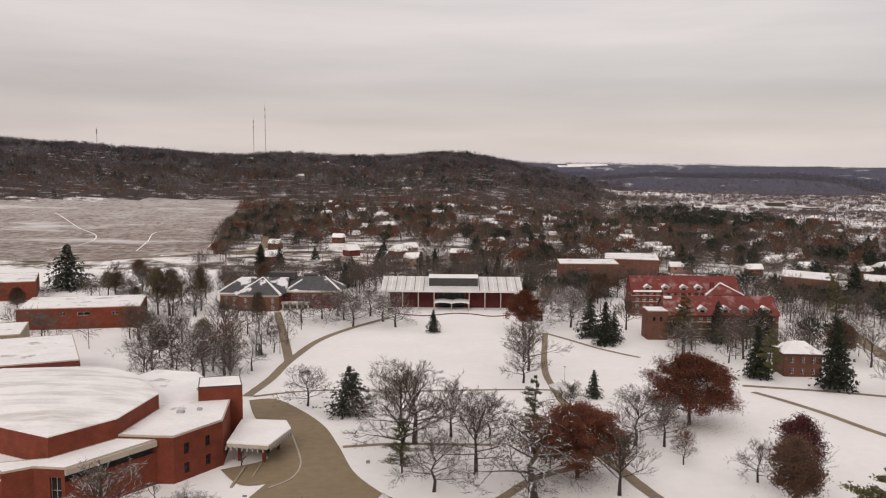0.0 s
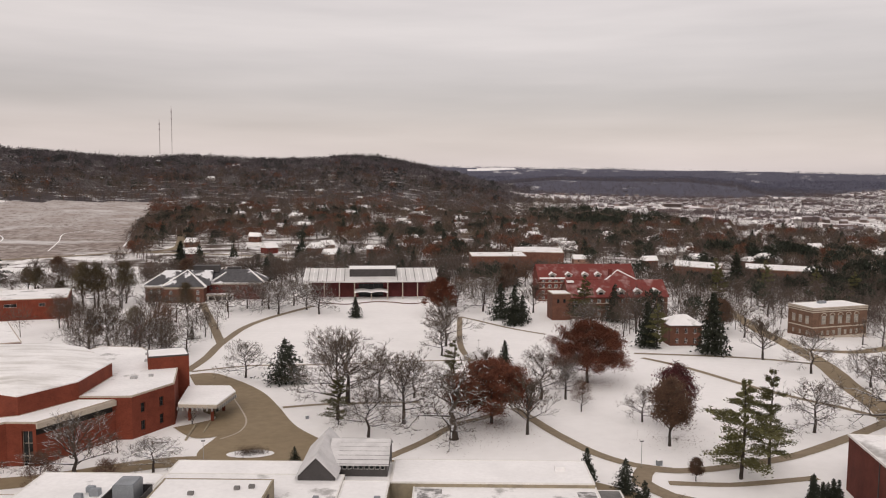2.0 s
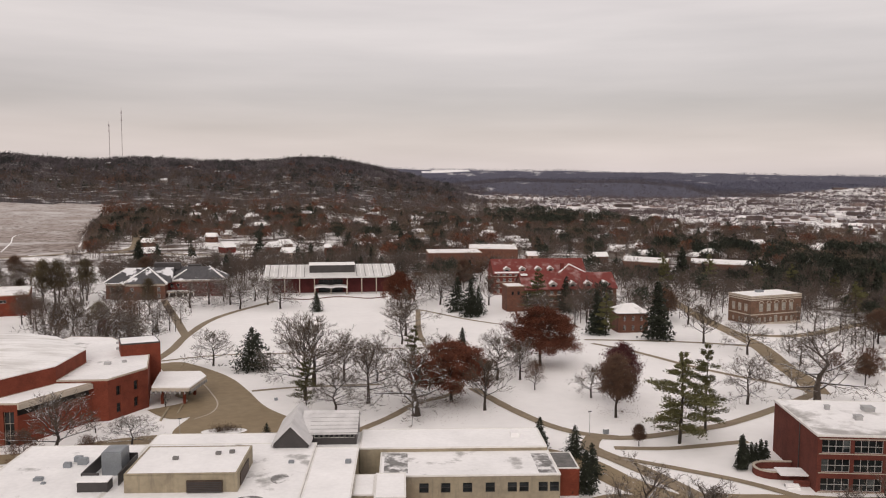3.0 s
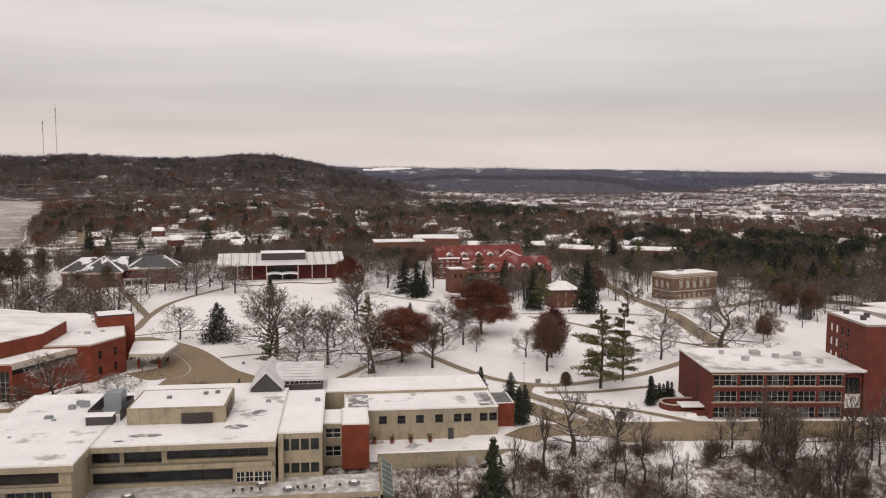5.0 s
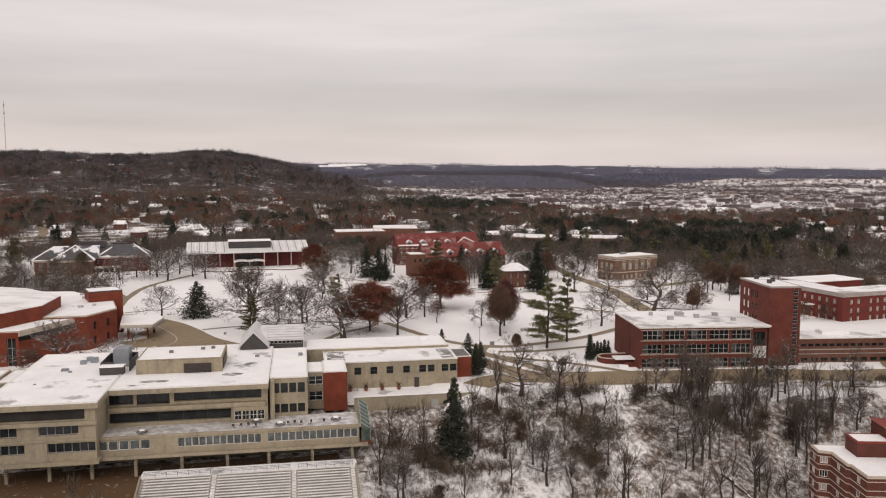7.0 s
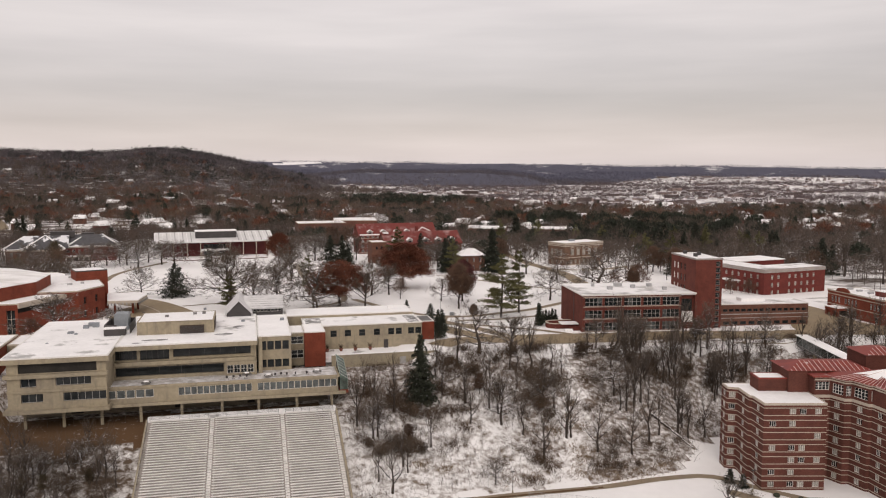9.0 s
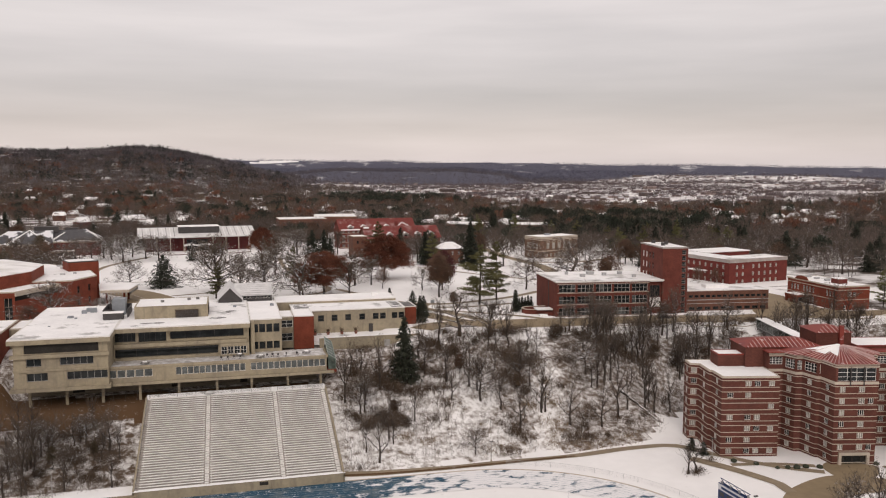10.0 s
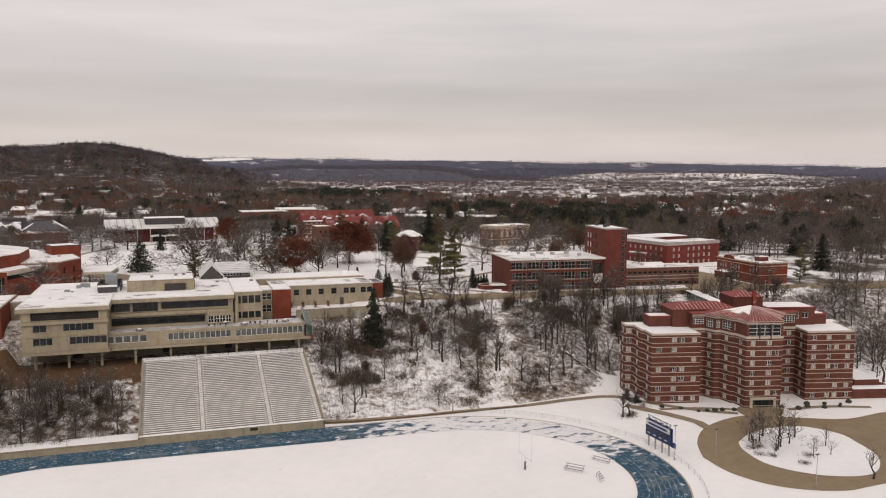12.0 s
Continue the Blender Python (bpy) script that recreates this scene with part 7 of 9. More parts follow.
def make_spruce(seed, h, width, label, leaf="needle", tiers=24, name="spruce"):
    rng = random.Random(seed)
    vs, fs = [], []

    def tri(a, b, c):
        k = len(vs)
        vs.extend((tuple(a), tuple(b), tuple(c)))
        fs.append((k, k + 1, k + 2))

    for i in range(tiers):
        f = (i + 0.3) / tiers
        z = h * (0.07 + 0.90 * f)
        reach = h * width * (1 - f) ** 0.8 * rng.uniform(0.78, 1.1) + 0.2
        count = max(5, int(11 * (1 - f) + 4))
        for k in range(count):
            az = math.tau * (k + rng.uniform(-0.45, 0.45)) / count + 1.7 * i
            r = reach * rng.uniform(0.45, 1.15)
            d = Vector((math.cos(az), math.sin(az), 0))
            s = Vector((-d.y, d.x, 0))
            zz = z + rng.uniform(-0.5, 0.5) * h / tiers
            drop = r * rng.uniform(0.02, 0.34)
            for j in range(int(7 + 9 * r / (h * width))):
                g = rng.uniform(0.12, 1.0)
                side = rng.gauss(0, 0.16) * r * (1.15 - g)
                c = d * r * g + s * side + Vector((0, 0, zz - drop * g ** 1.4 + rng.gauss(0, 0.012) * h))
                w = h * rng.uniform(0.020, 0.042)
                out = (d * rng.uniform(0.5, 1.2) + s * rng.gauss(0, 0.6) + Vector((0, 0, rng.uniform(-0.45, 0.15)))).normalized()
                q = out.cross(Vector((0, 0, 1))).normalized() * w * 0.55 + Vector((0, 0, rng.uniform(-0.5, 0.1) * w))
                tri(c + out * w * 1.3, c + q, c - q)
                tri(c + out * w * 0.9 + Vector((0, 0, -0.7 * w)), c - q * 0.7, c + q * 0.9 + Vector((0, 0, 0.4 * w)))
    tri((0.12, 0, h * 0.93), (-0.12, 0, h * 0.93), (0, 0, h * 1.03))
    t = thing(name, label, "tree")
    held("trunk", tubes_to_mesh("trunk", [(Vector((0, 0, -0.5)), Vector((0, 0, h * 0.9)), 0.012 * h + 0.06, 0.03, 6)], M["bark"]), M["bark"], t)
    held("crown", raw("crown", vs, fs, M[leaf]), None, t)
    return t


def make_pine(seed, h, width, label):
    """A white pine: level limbs that carry upturned tufts, with sky between the tiers."""
    rng = random.Random(seed)
    wood, vs, fs = [(Vector((0, 0, -0.5)), Vector((0.02 * h, 0, h * 0.5)), 0.017 * h, 0.011 * h, 6), (Vector((0.02 * h, 0, h * 0.5)), Vector((0, 0.01 * h, h * 0.98)), 0.011 * h, 0.03, 5)], [], []
    tiers = 13
    for i in range(tiers):
        f = i / (tiers - 1)
        z = h * (0.15 + 0.82 * f)
        for k in range(4):
            az = rng.uniform(0, math.tau)
            r = h * width * min(1.0, 0.5 + 1.9 * f) * (1.06 - f) ** 0.85 * rng.uniform(0.45, 1.2)
            d = Vector((math.cos(az), math.sin(az), rng.uniform(-0.05, 0.38))).normalized()
            p, q = Vector((0.012 * h, 0, z)), Vector((0.012 * h, 0, z)) + d * r
            wood.append((p, q, 0.05 + 0.004 * h * (1 - f), 0.02, 3))
            for _ in range(int(44 + 220 * r / 6)):
                g = rng.uniform(0.25, 1.05)
                c = p.lerp(q, g) + Vector((rng.gauss(0, 0.11 * r), rng.gauss(0, 0.11 * r), rng.gauss(0.1, 0.27)))
                a = Vector((rng.gauss(d.x, 0.8), rng.gauss(d.y, 0.8), rng.uniform(0.1, 0.9))).normalized()
                s = rng.uniform(0.28, 0.6)
                b = a.orthogonal().normalized()
                n = len(vs)
                vs += [tuple(c + a * s), tuple(c + b * s * 0.33), tuple(c - b * s * 0.33)]
                fs.append((n, n + 1, n + 2))
    t = thing("pine", label, "tree")
    held("trunk", tubes_to_mesh("trunk", wood, M["bark"]), M["bark"], t)
    held("crown", raw("crown", vs, fs, M["pine"]), None, t)
    return t


def make_brush(seed, h, label="low tangle of dry brush"):
    rng = random.Random(seed)
    segs = []
    for _ in range(80):
        az, tilt = rng.uniform(0, math.tau), abs(rng.gauss(0, 0.55))
        d = Vector((math.cos(az) * math.sin(tilt), math.sin(az) * math.sin(tilt), math.cos(tilt)))
        p = Vector((rng.gauss(0, 0.4 * h), rng.gauss(0, 0.4 * h), -0.1))
        q = p + d * h * rng.uniform(0.4, 1.0)
        segs.append((p, q, 0.035, 0, 1))
        for _ in range(3):
            m_ = p.lerp(q, rng.uniform(0.3, 0.9))
            segs.append((m_, m_ + Vector((rng.gauss(0, 0.2), rng.gauss(0, 0.2), rng.uniform(0, 0.35))) * h, 0.028, 0, 1))
    t = thing("shrub", label, "shrub")
    held("crown", tubes_to_mesh("crown", segs, M["hedge"]), None, t)
    return t


def make_scrub(seed, h):
    """A thorny bush that keeps dry brown leaves."""
    rng = random.Random(seed)
    segs, tips = [], []
    for _ in range(46):
        az, tilt = rng.uniform(0, math.tau), abs(rng.gauss(0, 0.6))
        d = Vector((math.cos(az) * math.sin(tilt), math.sin(az) * math.sin(tilt), math.cos(tilt)))
        p = Vector((rng.gauss(0, 0.22 * h), rng.gauss(0, 0.22 * h), -0.1))
        q = p + d * h * rng.uniform(0.5, 1.0)
        segs.append((p, q, 0.04, 0, 1))
        for _ in range(5):
            m_ = p.lerp(q, rng.uniform(0.3, 1.0))
            e = m_ + Vector((rng.gauss(0, 0.22), rng.gauss(0, 0.22), rng.uniform(-0.05, 0.3))) * h
            segs.append((m_, e, 0.03, 0, 1))
            tips += [m_, e]
    t = thing("thorn_bush", "thorny bush holding dry brown leaves on the bluff", "shrub")
    held("twig_sheaf", tubes_to_mesh("twig_sheaf", segs, M["twig"]), None, t)
    held("crown", leaf_mesh("crown", rng, tips, 1500, 0.17, 0.09 * h, M["hedge"]), None, t)
    return t


MODELS = {
    "russet": [(make_bare(91, 11, 1.25, 0.12, 22, 0.5, 0.03, (0, 6, 6, 9), "broad low tree with dense russet twigs", "bare_tree", 0.8, "bark", "russet_twig"), 11)],
    "scrub": [(make_scrub(64, 3.6), 3.6), (make_scrub(65, 3.6), 3.6)],
    "bare": [(make_bare(11, 20, 1.1, 0.22, 15, 0.45), 20), (make_bare(12, 20, 1.2, 0.18, 16, 0.4), 20), (make_bare(13, 20, 0.95, 0.26, 14, 0.6), 20), (make_bare(14, 20, 1.15, 0.24, 15, 0.3), 20), (make_bare(15, 18, 0.85, 0.25, 14, 0.7), 18)],
    "old": [(make_bare(71, 22, 1.3, 0.16, 12, 0.25, 0.06, (0, 5, 5, 8), "huge old bare tree with thick pale snowy limbs", "bare_tree", 1.75, "snowy_bark"), 22)],
    "grove": [(make_bare(16 + k, 18, sp, 0.24, 12, 0.5, 0.06, (0, 4, 4, 6)), 18) for k, sp in enumerate((1.1, 0.95, 1.2))],
    "slim": [(make_bare(21 + k, 11, sp, tr, 8, 0.9, 0.022, (0, 4, 3, 3), lb, "slender_tree", 1.5, "bark", "twig_grey"), 11) for k, (sp, tr, lb) in enumerate(((0.55, 0.35, "slender bare tree on the snowy bluff"), (0.7, 0.3, "slender bare tree on the snowy bluff"), (0.9, 0.2, "crooked bare tree on the snowy bluff"), (0.62, 0.42, "slender bare tree on the snowy bluff")))],
    "rust": [(make_leafy(31, 22, "rust", 62000, "broad oak holding rust-red leaves", 1.1, 0.2, 0.46, 0.46, 0.22), 22), (make_leafy(32, 22, "rust", 62000, "broad oak holding rust-red leaves", 1.1, 0.2, 0.48, 0.46, 0.22), 22)],
    "brown": [(make_leafy(33, 18, "brown_leaf", 20000, "narrow oak holding dull brown leaves", 0.7, 0.22, 0.27, 0.5, 0.22), 18), (make_leafy(34, 18, "brown_leaf", 3000, "tree with a thin cover of brown leaves", 0.9, 0.2, 0.36, 0.5, 0.24), 18)],
    "olive": [(make_leafy(36 + k, 24, "olive_leaf", 7500, "tall oak with a thin cover of olive-brown leaves", 0.6, 0.22, 0.21, 0.52, 0.30), 24) for k in range(2)],
    "maroon": [(make_leafy(35, 18, "maroon_leaf", 13000, "tree with sparse maroon leaves", 0.75, 0.18, 0.30, 0.5, 0.27), 18)],
    "spruce": [(make_spruce(41, 15, 0.50, "broad dark green spruce dusted with snow", tiers=22), 15), (make_spruce(42, 15, 0.34, "dark green spruce dusted with snow", tiers=24), 15), (make_spruce(43, 15, 0.42, "dark green spruce dusted with snow", tiers=22), 15)],
    "cedar": [(make_spruce(44, 6, 0.18, "narrow dark cedar beside a brick wall", tiers=16, name="cedar"), 6)],
    "pine": [(make_pine(51, 22, 0.44, "tall open white pine with yellow-green needles"), 22), (make_pine(52, 22, 0.38, "tall open white pine with yellow-green needles"), 22)],
    "brush": [(make_brush(61, 2.6), 2.6), (make_brush(62, 2.6), 2.6)],
}
GROUPS = {"old": "bare campus trees", "grove": "bare campus trees", "bare": "bare campus trees", "slim": "trees of the bluff", "rust": "rust oaks", "brown": "brown-leaved trees", "olive": "olive-brown oaks", "maroon": "maroon-leaved trees", "spruce": "spruces", "cedar": "cedars", "pine": "white pines", "brush": "dry shrubs", "scrub": "thorn bushes", "russet": "russet trees"}
USED = set()
tree_rng = random.Random(77)


def plant(kind, x, y, h, wide=1.0, model=None):
    """One tree of a kind, h metres high, on the ground at x, y."""
    models = MODELS[kind]
    k = tree_rng.randrange(len(models)) if model is None else model % len(models)
    ob, full = models[k]
    s = h / full
    m = Matrix.LocRotScale((x, y, sheet_z(x, y)), Euler((0, 0, tree_rng.uniform(0, math.tau))), (s * wide, s * wide, s))
    if (kind, k) not in USED:
        USED.add((kind, k))
        ob.matrix_basis = m
        tagged(ob, group=GROUPS[kind])
        return ob
    ob = copy_thing(ob, Matrix.LocRotScale(m.translation, m.to_quaternion(), None))
    ob.scale = (s * wide, s * wide, s)
    return ob


BARE_LAWN = [(6.3, 195.0, 22.4), (-9.8, 217.4, 24), (-12.1, 200.5, 27.7), (-3.7, 183.6, 16), (39.0, 182.7, 17.4), (50.5, 217.6, 18.6), (118.1, 178.5, 16.5), (30.1, 312.2, 22), (155.6, 245.9, 17.5), (150, 271, 18.5), (26.2, 290, 17), (74.1, 191.8, 11), (0.1, 223.9, 16.7), (10.9, 222.3, 14.8), (36.5, 244.9, 12.2), (58.1, 216.9, 14.9), (-45.6, 254.8, 14.7), (29.6, 330.0, 14)]
for k, (x, y, h) in enumerate(BARE_LAWN):
    plant("bare", x, y, h, 1.1 if h > 27 else 1.65 if h > 23 else 1.3, 1 if 27 > h > 24.5 else k)
for x, y, h, wide in [(18.8, 180.2, 22.5, 1.5), (140.7, 178.4, 25, 1.3), (53.3, 96.8, 16.5, 1.1)]:
    plant("old", x, y, h, wide)
BARE_EDGE = [(-70.0, 157.7, 15.8), (-53.8, 161.4, 9.4), (63.0, 94.5, 12.6), (164.2, 224.4, 12.6), (102.5, 90.0, 11.1), (121.7, 84.0, 12.2), (144.8, 79.3, 10.4), (88.1, 408.3, 18.7), (-153.0, 437.1, 24), (-112.9, 302.5, 21.7), (-108.7, 312, 20.6), (-90.8, 293.3, 21), (-105.5, 376.5, 21.3), (-84.5, 299.1, 16.1), (-190, 372, 14), (-213.0, 512.1, 21)]
for k, (x, y, h) in enumerate(BARE_EDGE):
    plant("bare", x, y, h, 1.75 if k < 4 else 1.3, k + 2)
for x, y, h in [(-69.2, 431.6, 15), (-50.1, 411.3, 17), (-28.4, 409.9, 16), (-44.3, 440.4, 15.5), (-62, 440, 14.3), (60.9, 413.3, 17.5), (-36, 425, 15), (-78, 420, 15), (-57, 428, 15), (48, 430, 15), (66, 440, 16)]:
    plant("bare", x, y, h * 1.12, 1.5, 1)
for x, y, h, wide in [(31.0, 193.7, 18.8, 1.4), (71.0, 238.5, 22.5, 1.25), (35.7, 404.2, 20.6, 0.95)]:
    plant("rust", x, y, h, wide)
for x, y, h in [(59.4, 203.0, 9.8), (74.0, 170.5, 19.2), (70.7, 145.7, 6.0), (-85.5, 308, 21), (-149.6, 373.7, 17.3), (-136.9, 354.3, 15.9), (168.2, 194.4, 10.9), (-120, 330, 14)]:
    plant("brown", x, y, h)
for x, y, h in [(-160.4, 440.6, 27), (-150.7, 435.9, 27.5), (-140.7, 453.4, 26), (-95.2, 398, 20)]:
    plant("olive", x, y, h)
for x, y, h in [(82.6, 189.5, 18.3), (-98, 318, 10)]:
    plant("maroon", x, y, h)
for x, y, h, wide in [(176.1, 203.2, 12.0, 1.3), (167.1, 209.2, 9.0, 1.2)]:
    plant("russet", x, y, h, wide)
for x, y, h, wide in [(-62.5, 155.5, 6.5, 1.2), (-77, 156, 8.5, 1.2)]:
    plant("russet", x, y, h, wide)
for k, (x, y, h) in enumerate([(-203, 490, 17), (-199, 520, 18), (-186, 470, 16), (-175, 448, 15), (-171, 530, 18), (-157, 470, 17), (-214, 503, 16), (-141, 376, 14), (-122, 364, 15), (-109, 353, 14)]):
    plant("bare" if k % 3 else "olive", x, y, h, 1.35)
for x, y, h in [(201, 167, 9), (208, 164, 8), (214, 163, 7)]:
    plant("russet", x, y, h, 0.9)
SPRUCES = [(-31.3, 245.9, 15.4), (135.4, 284.4, 25.5), (-8.9, 396.1, 11.5), (52.0, 139.9, 8.0), (45.1, 146, 8.5), (51.8, 126.8, 8.0), (-21.7, 166.2, 3.9), (114.9, 303, 20), (-150.0, 638.0, 19.1), (-23.8, 628.8, 15.4), (-13.2, 642.1, 16.1), (-80.7, 338.5, 5.3), (66.1, 387, 19.2), (70, 368.4, 20.1), (75.7, 377, 14.7)]
for k, (x, y, h) in enumerate(SPRUCES):
    plant("spruce", x, y, h, 1.35 if k == 0 else 1.0, k)
for x, y, h in [(-137.8, 585.8, 24.6), (123.4, 376, 19.8), (141, 360.5, 14), (250.2, 507.3, 26.6), (226.0, 248.7, 11.1), (47.7, 268.4, 9.7), (47.4, 118, 9.5)]:
    plant("spruce", x, y, h, 1.0, 1 + (x > 100))
plant("spruce", -251.2, 528.1, 30, 1.35, 0)
for x, y, h, wide in [(87.6, 126.6, 8.4, 1.05), (88.9, 128.4, 7.8, 1.05), (91.2, 130.6, 4.6, 1.3), (92.8, 131.4, 4.9, 1.3), (94.4, 132.2, 4.4, 1.3), (96.0, 132.8, 5.0, 1.3), (97.6, 133.4, 4.5, 1.3), (91.5, 28.3, 3.6, 2.2), (92.3, 24.6, 3.4, 2.2)]:
    plant("cedar", x, y, h, wide)
for k, (x, y, h) in enumerate([(81.8, 146.5, 23.4), (92.7, 154.4, 23.7), (-11.9, 195.4, 14.9), (23.5, 221.2, 18.4), (106.3, 369.6, 24), (118, 300, 19), (223.2, 85.8, 15), (252, 470, 24), (215, 455, 20), (232, 500, 22)]):
    plant("pine", x, y, h, 1.15 if k == 0 else 0.92, k)

# blocked ground: buildings, drives and the open lawn
BLOCKED = [(-160, -40, 155, 262), (-90, 45, 78, 165), (66, 160, 95, 168), (205, 262, 80, 212), (-44, 44, 340, 512), (-134, -58, 450, 492), (88, 164, 380, 472), (118, 144, 300, 326), (196, 240, 322, 356), (70, 165, 555, 645), (-222, -158, 378, 440), (-206, -125, 258, 350), (-320, -220, 468, 548), (222, 274, 532, 600), (272, 338, 518, 582), (-60, 60, 262, 345), (76, 165, 0, 82)]


def clear(x, y, margin=2.0):
    if any(a - margin < x < b + margin and c - margin < y < d + margin for a, b, c, d in BLOCKED):
        return False
    if 44 < x < 97 and 325 < y < 452 or -134 < x < -60 and 402 < y < 458:
        return False
    road = ramp(y, (186, 226, 260, 305, 360, 431), (146, 158, 169, 179, 190, 206))
    return not (186 < y < 431 and abs(x - road) < 6)


def scatter(kinds, n, x0, x1, y0, y1, h0, h1, seed, test=clear, wide=1.0):
    rng = random.Random(seed)
    done = tries = 0
    while done < n and tries < n * 30:
        tries += 1
        x, y = rng.uniform(x0, x1), rng.uniform(y0, y1)
        if test(x, y):
            plant(rng.choice(kinds), x, y, rng.uniform(h0, h1), wide)
            done += 1


def on_bluff(x, y):
    c, t = ramp(x, *CREST), ramp(x, *TOE)
    u, v = x * 0.9945 - y * 0.1045, x * 0.1045 + y * 0.9945
    if -51 < u < -1 and v < 92:
        return False
    if u < 1 and v > 77:
        return False
    if by_dorm(x, y, 2.5) or abs(x - 150 + (77 - y) * 0.35) < 4 and y < 80:
        return False
    if in_chute(x, y):
        return False
    return t + 2 < y < c + 1


scatter(["slim"], 17, -5, 45, 48, 100, 9, 16, 34, on_bluff, wide=0.85)
scatter(["slim"], 38, 45, 100, 48, 100, 9, 18, 5, on_bluff, wide=0.85)
scatter(["slim"], 74, 95, 190, 50, 98, 8, 17, 6, on_bluff, wide=0.85)
scatter(["slim"], 46, -100, -48, 52, 80, 7, 13, 7, on_bluff)
scatter(["brush"], 64, -100, -48, 48, 82, 1.4, 3.0, 8, on_bluff, wide=1.2)
scatter(["brush"], 30, -5, 45, 40, 100, 1.4, 3.0, 33, on_bluff, wide=1.2)
scatter(["brush"], 85, 45, 190, 40, 100, 1.4, 3.2, 9, on_bluff, wide=1.3)
scatter(["brush"], 70, 10, 175, 76, 102, 2.2, 3.8, 32, on_bluff, wide=1.4)
scatter(["grove"], 22, -150, -74, 262, 450, 11, 19, 10, wide=1.2)
scatter(["grove", "grove", "grove", "brown"], 44, 50, 170, 325, 520, 11, 18, 11, wide=1.2)
scatter(["grove"], 30, 172, 330, 215, 330, 9, 17, 12, wide=1.15)
scatter(["spruce", "spruce", "pine"], 55, 262, 400, 330, 500, 13, 22, 13)
scatter(["grove"], 24, 165, 260, 380, 520, 12, 19, 14, wide=1.2)
scatter(["grove", "grove", "slim", "spruce"], 44, 255, 420, 60, 260, 12, 22, 15, wide=1.1)
scatter(["grove", "grove", "grove", "spruce"], 80, -90, 190, 512, 640, 11, 18, 16, wide=1.2)
scatter(["grove", "grove", "brown"], 16, -330, -90, 440, 560, 12, 19, 17, wide=1.15)
scatter(["grove", "grove", "slim"], 60, 164, 330, 10, 78, 10, 19, 19)
scatter(["grove", "grove", "brown"], 22, 215, 300, 212, 300, 10, 17, 20, wide=1.15)
scatter(["grove"], 16, 100, 190, 62, 98, 10, 16, 30, on_bluff, wide=0.9)
scatter(["grove"], 5, -5, 100, 46, 98, 9, 14, 31, on_bluff, wide=0.85)
for x, y, h in [(98.8, -23.3, 12), (99.2, -16.9, 9.5), (103.4, -29.9, 5.5), (97.0, -15.5, 8)]:
    plant("grove", x, y, h, 0.95)
for k, (x, y, h) in enumerate([(176, 30, 20), (186, 44, 22), (196, 22, 19), (205, 52, 21), (184, 62, 17), (214, 34, 20), (226, 60, 19), (172, 50, 16), (240, 80, 18), (255, 62, 20)]):
    plant("bare", x, y, h, 1.1, k)
for k, (x, y, h) in enumerate([(13.1, 69.3, 12), (47.5, 65.9, 15), (61.8, 69.8, 13), (84.4, 70.5, 14), (93.7, 79.6, 13), (91, 92.5, 11), (37.3, 45.5, 7.5)]):
    plant("bare", x, y, h, 1.15, k)
for x, y, h in [(16.5, 66, 2.8), (19, 65, 3.2), (21.5, 66, 2.6), (18, 68.5, 2.6), (24, 64, 2.2), (12, 63, 2.2)]:
    plant("brush", x, y, h, 1.5)
for x, y, h in [(22, 67, 4.5), (46, 78, 6)]:
    plant("brown", x, y, h)
plant("spruce", 29.8, 81.5, 20, 0.85, 1)
for x, y, h in [(35.5, 74, 4), (37, 66, 3.4), (33, 62, 3), (64, 84, 4), (71, 80, 4), (73, 66, 3)]:
    plant("brush", x, y, h, 1.5)
for k, (x, y, h) in enumerate([(-72, 62, 9), (-66, 70, 10), (-60, 60, 8), (-56, 72, 9), (-78, 72, 11), (-84, 64, 10), (-90, 70, 11)]):
    plant("bare", x, y, h, 1.2, k)
for x, y, h in [(-63, 64, 6), (-68, 66, 5), (-54, 66, 5), (-75, 60, 4.5)]:
    plant("olive", x, y, h)
for x, y, h in [(96, -18, 6.5), (99, -14.5, 8.5), (103, -14, 9.5), (107, -16, 11), (97.5, -24, 5.5), (101, -22, 8), (105, -21, 7.5), (110, -18, 9), (94, -27, 4.5), (112, -26, 6), (108, -31, 4.5)]:
    plant("slim", x, y, h, 1.15)
for x, y, h in [(94, -26, 1.4), (97, -33, 1.6), (102, -30, 1.6), (93.5, -20, 1.8), (96, -20, 1.7), (98, -17, 2.0), (92, -24, 1.4), (-34.8, 172.4, 2.4), (-32.6, 172.6, 2.6), (-30.6, 172.2, 2.2), (-33.4, 171.6, 1.8), (82.2, 16, 1.9), (84, 15.4, 1.6), (85.5, 17, 1.4), (91.5, 20, 1.6)]:
    plant("brush", x, y, h, 1.2)
for x, y, h in [(104, -46, 7.5), (109, -49, 8.5), (81.6, 16.6, 8.0), (83.6, 16.2, 8.5), (-60, 178, 4.5), (-52.5, 199, 5), (-66, 176, 5)]:
    plant("slim", x, y, h, 1.5)


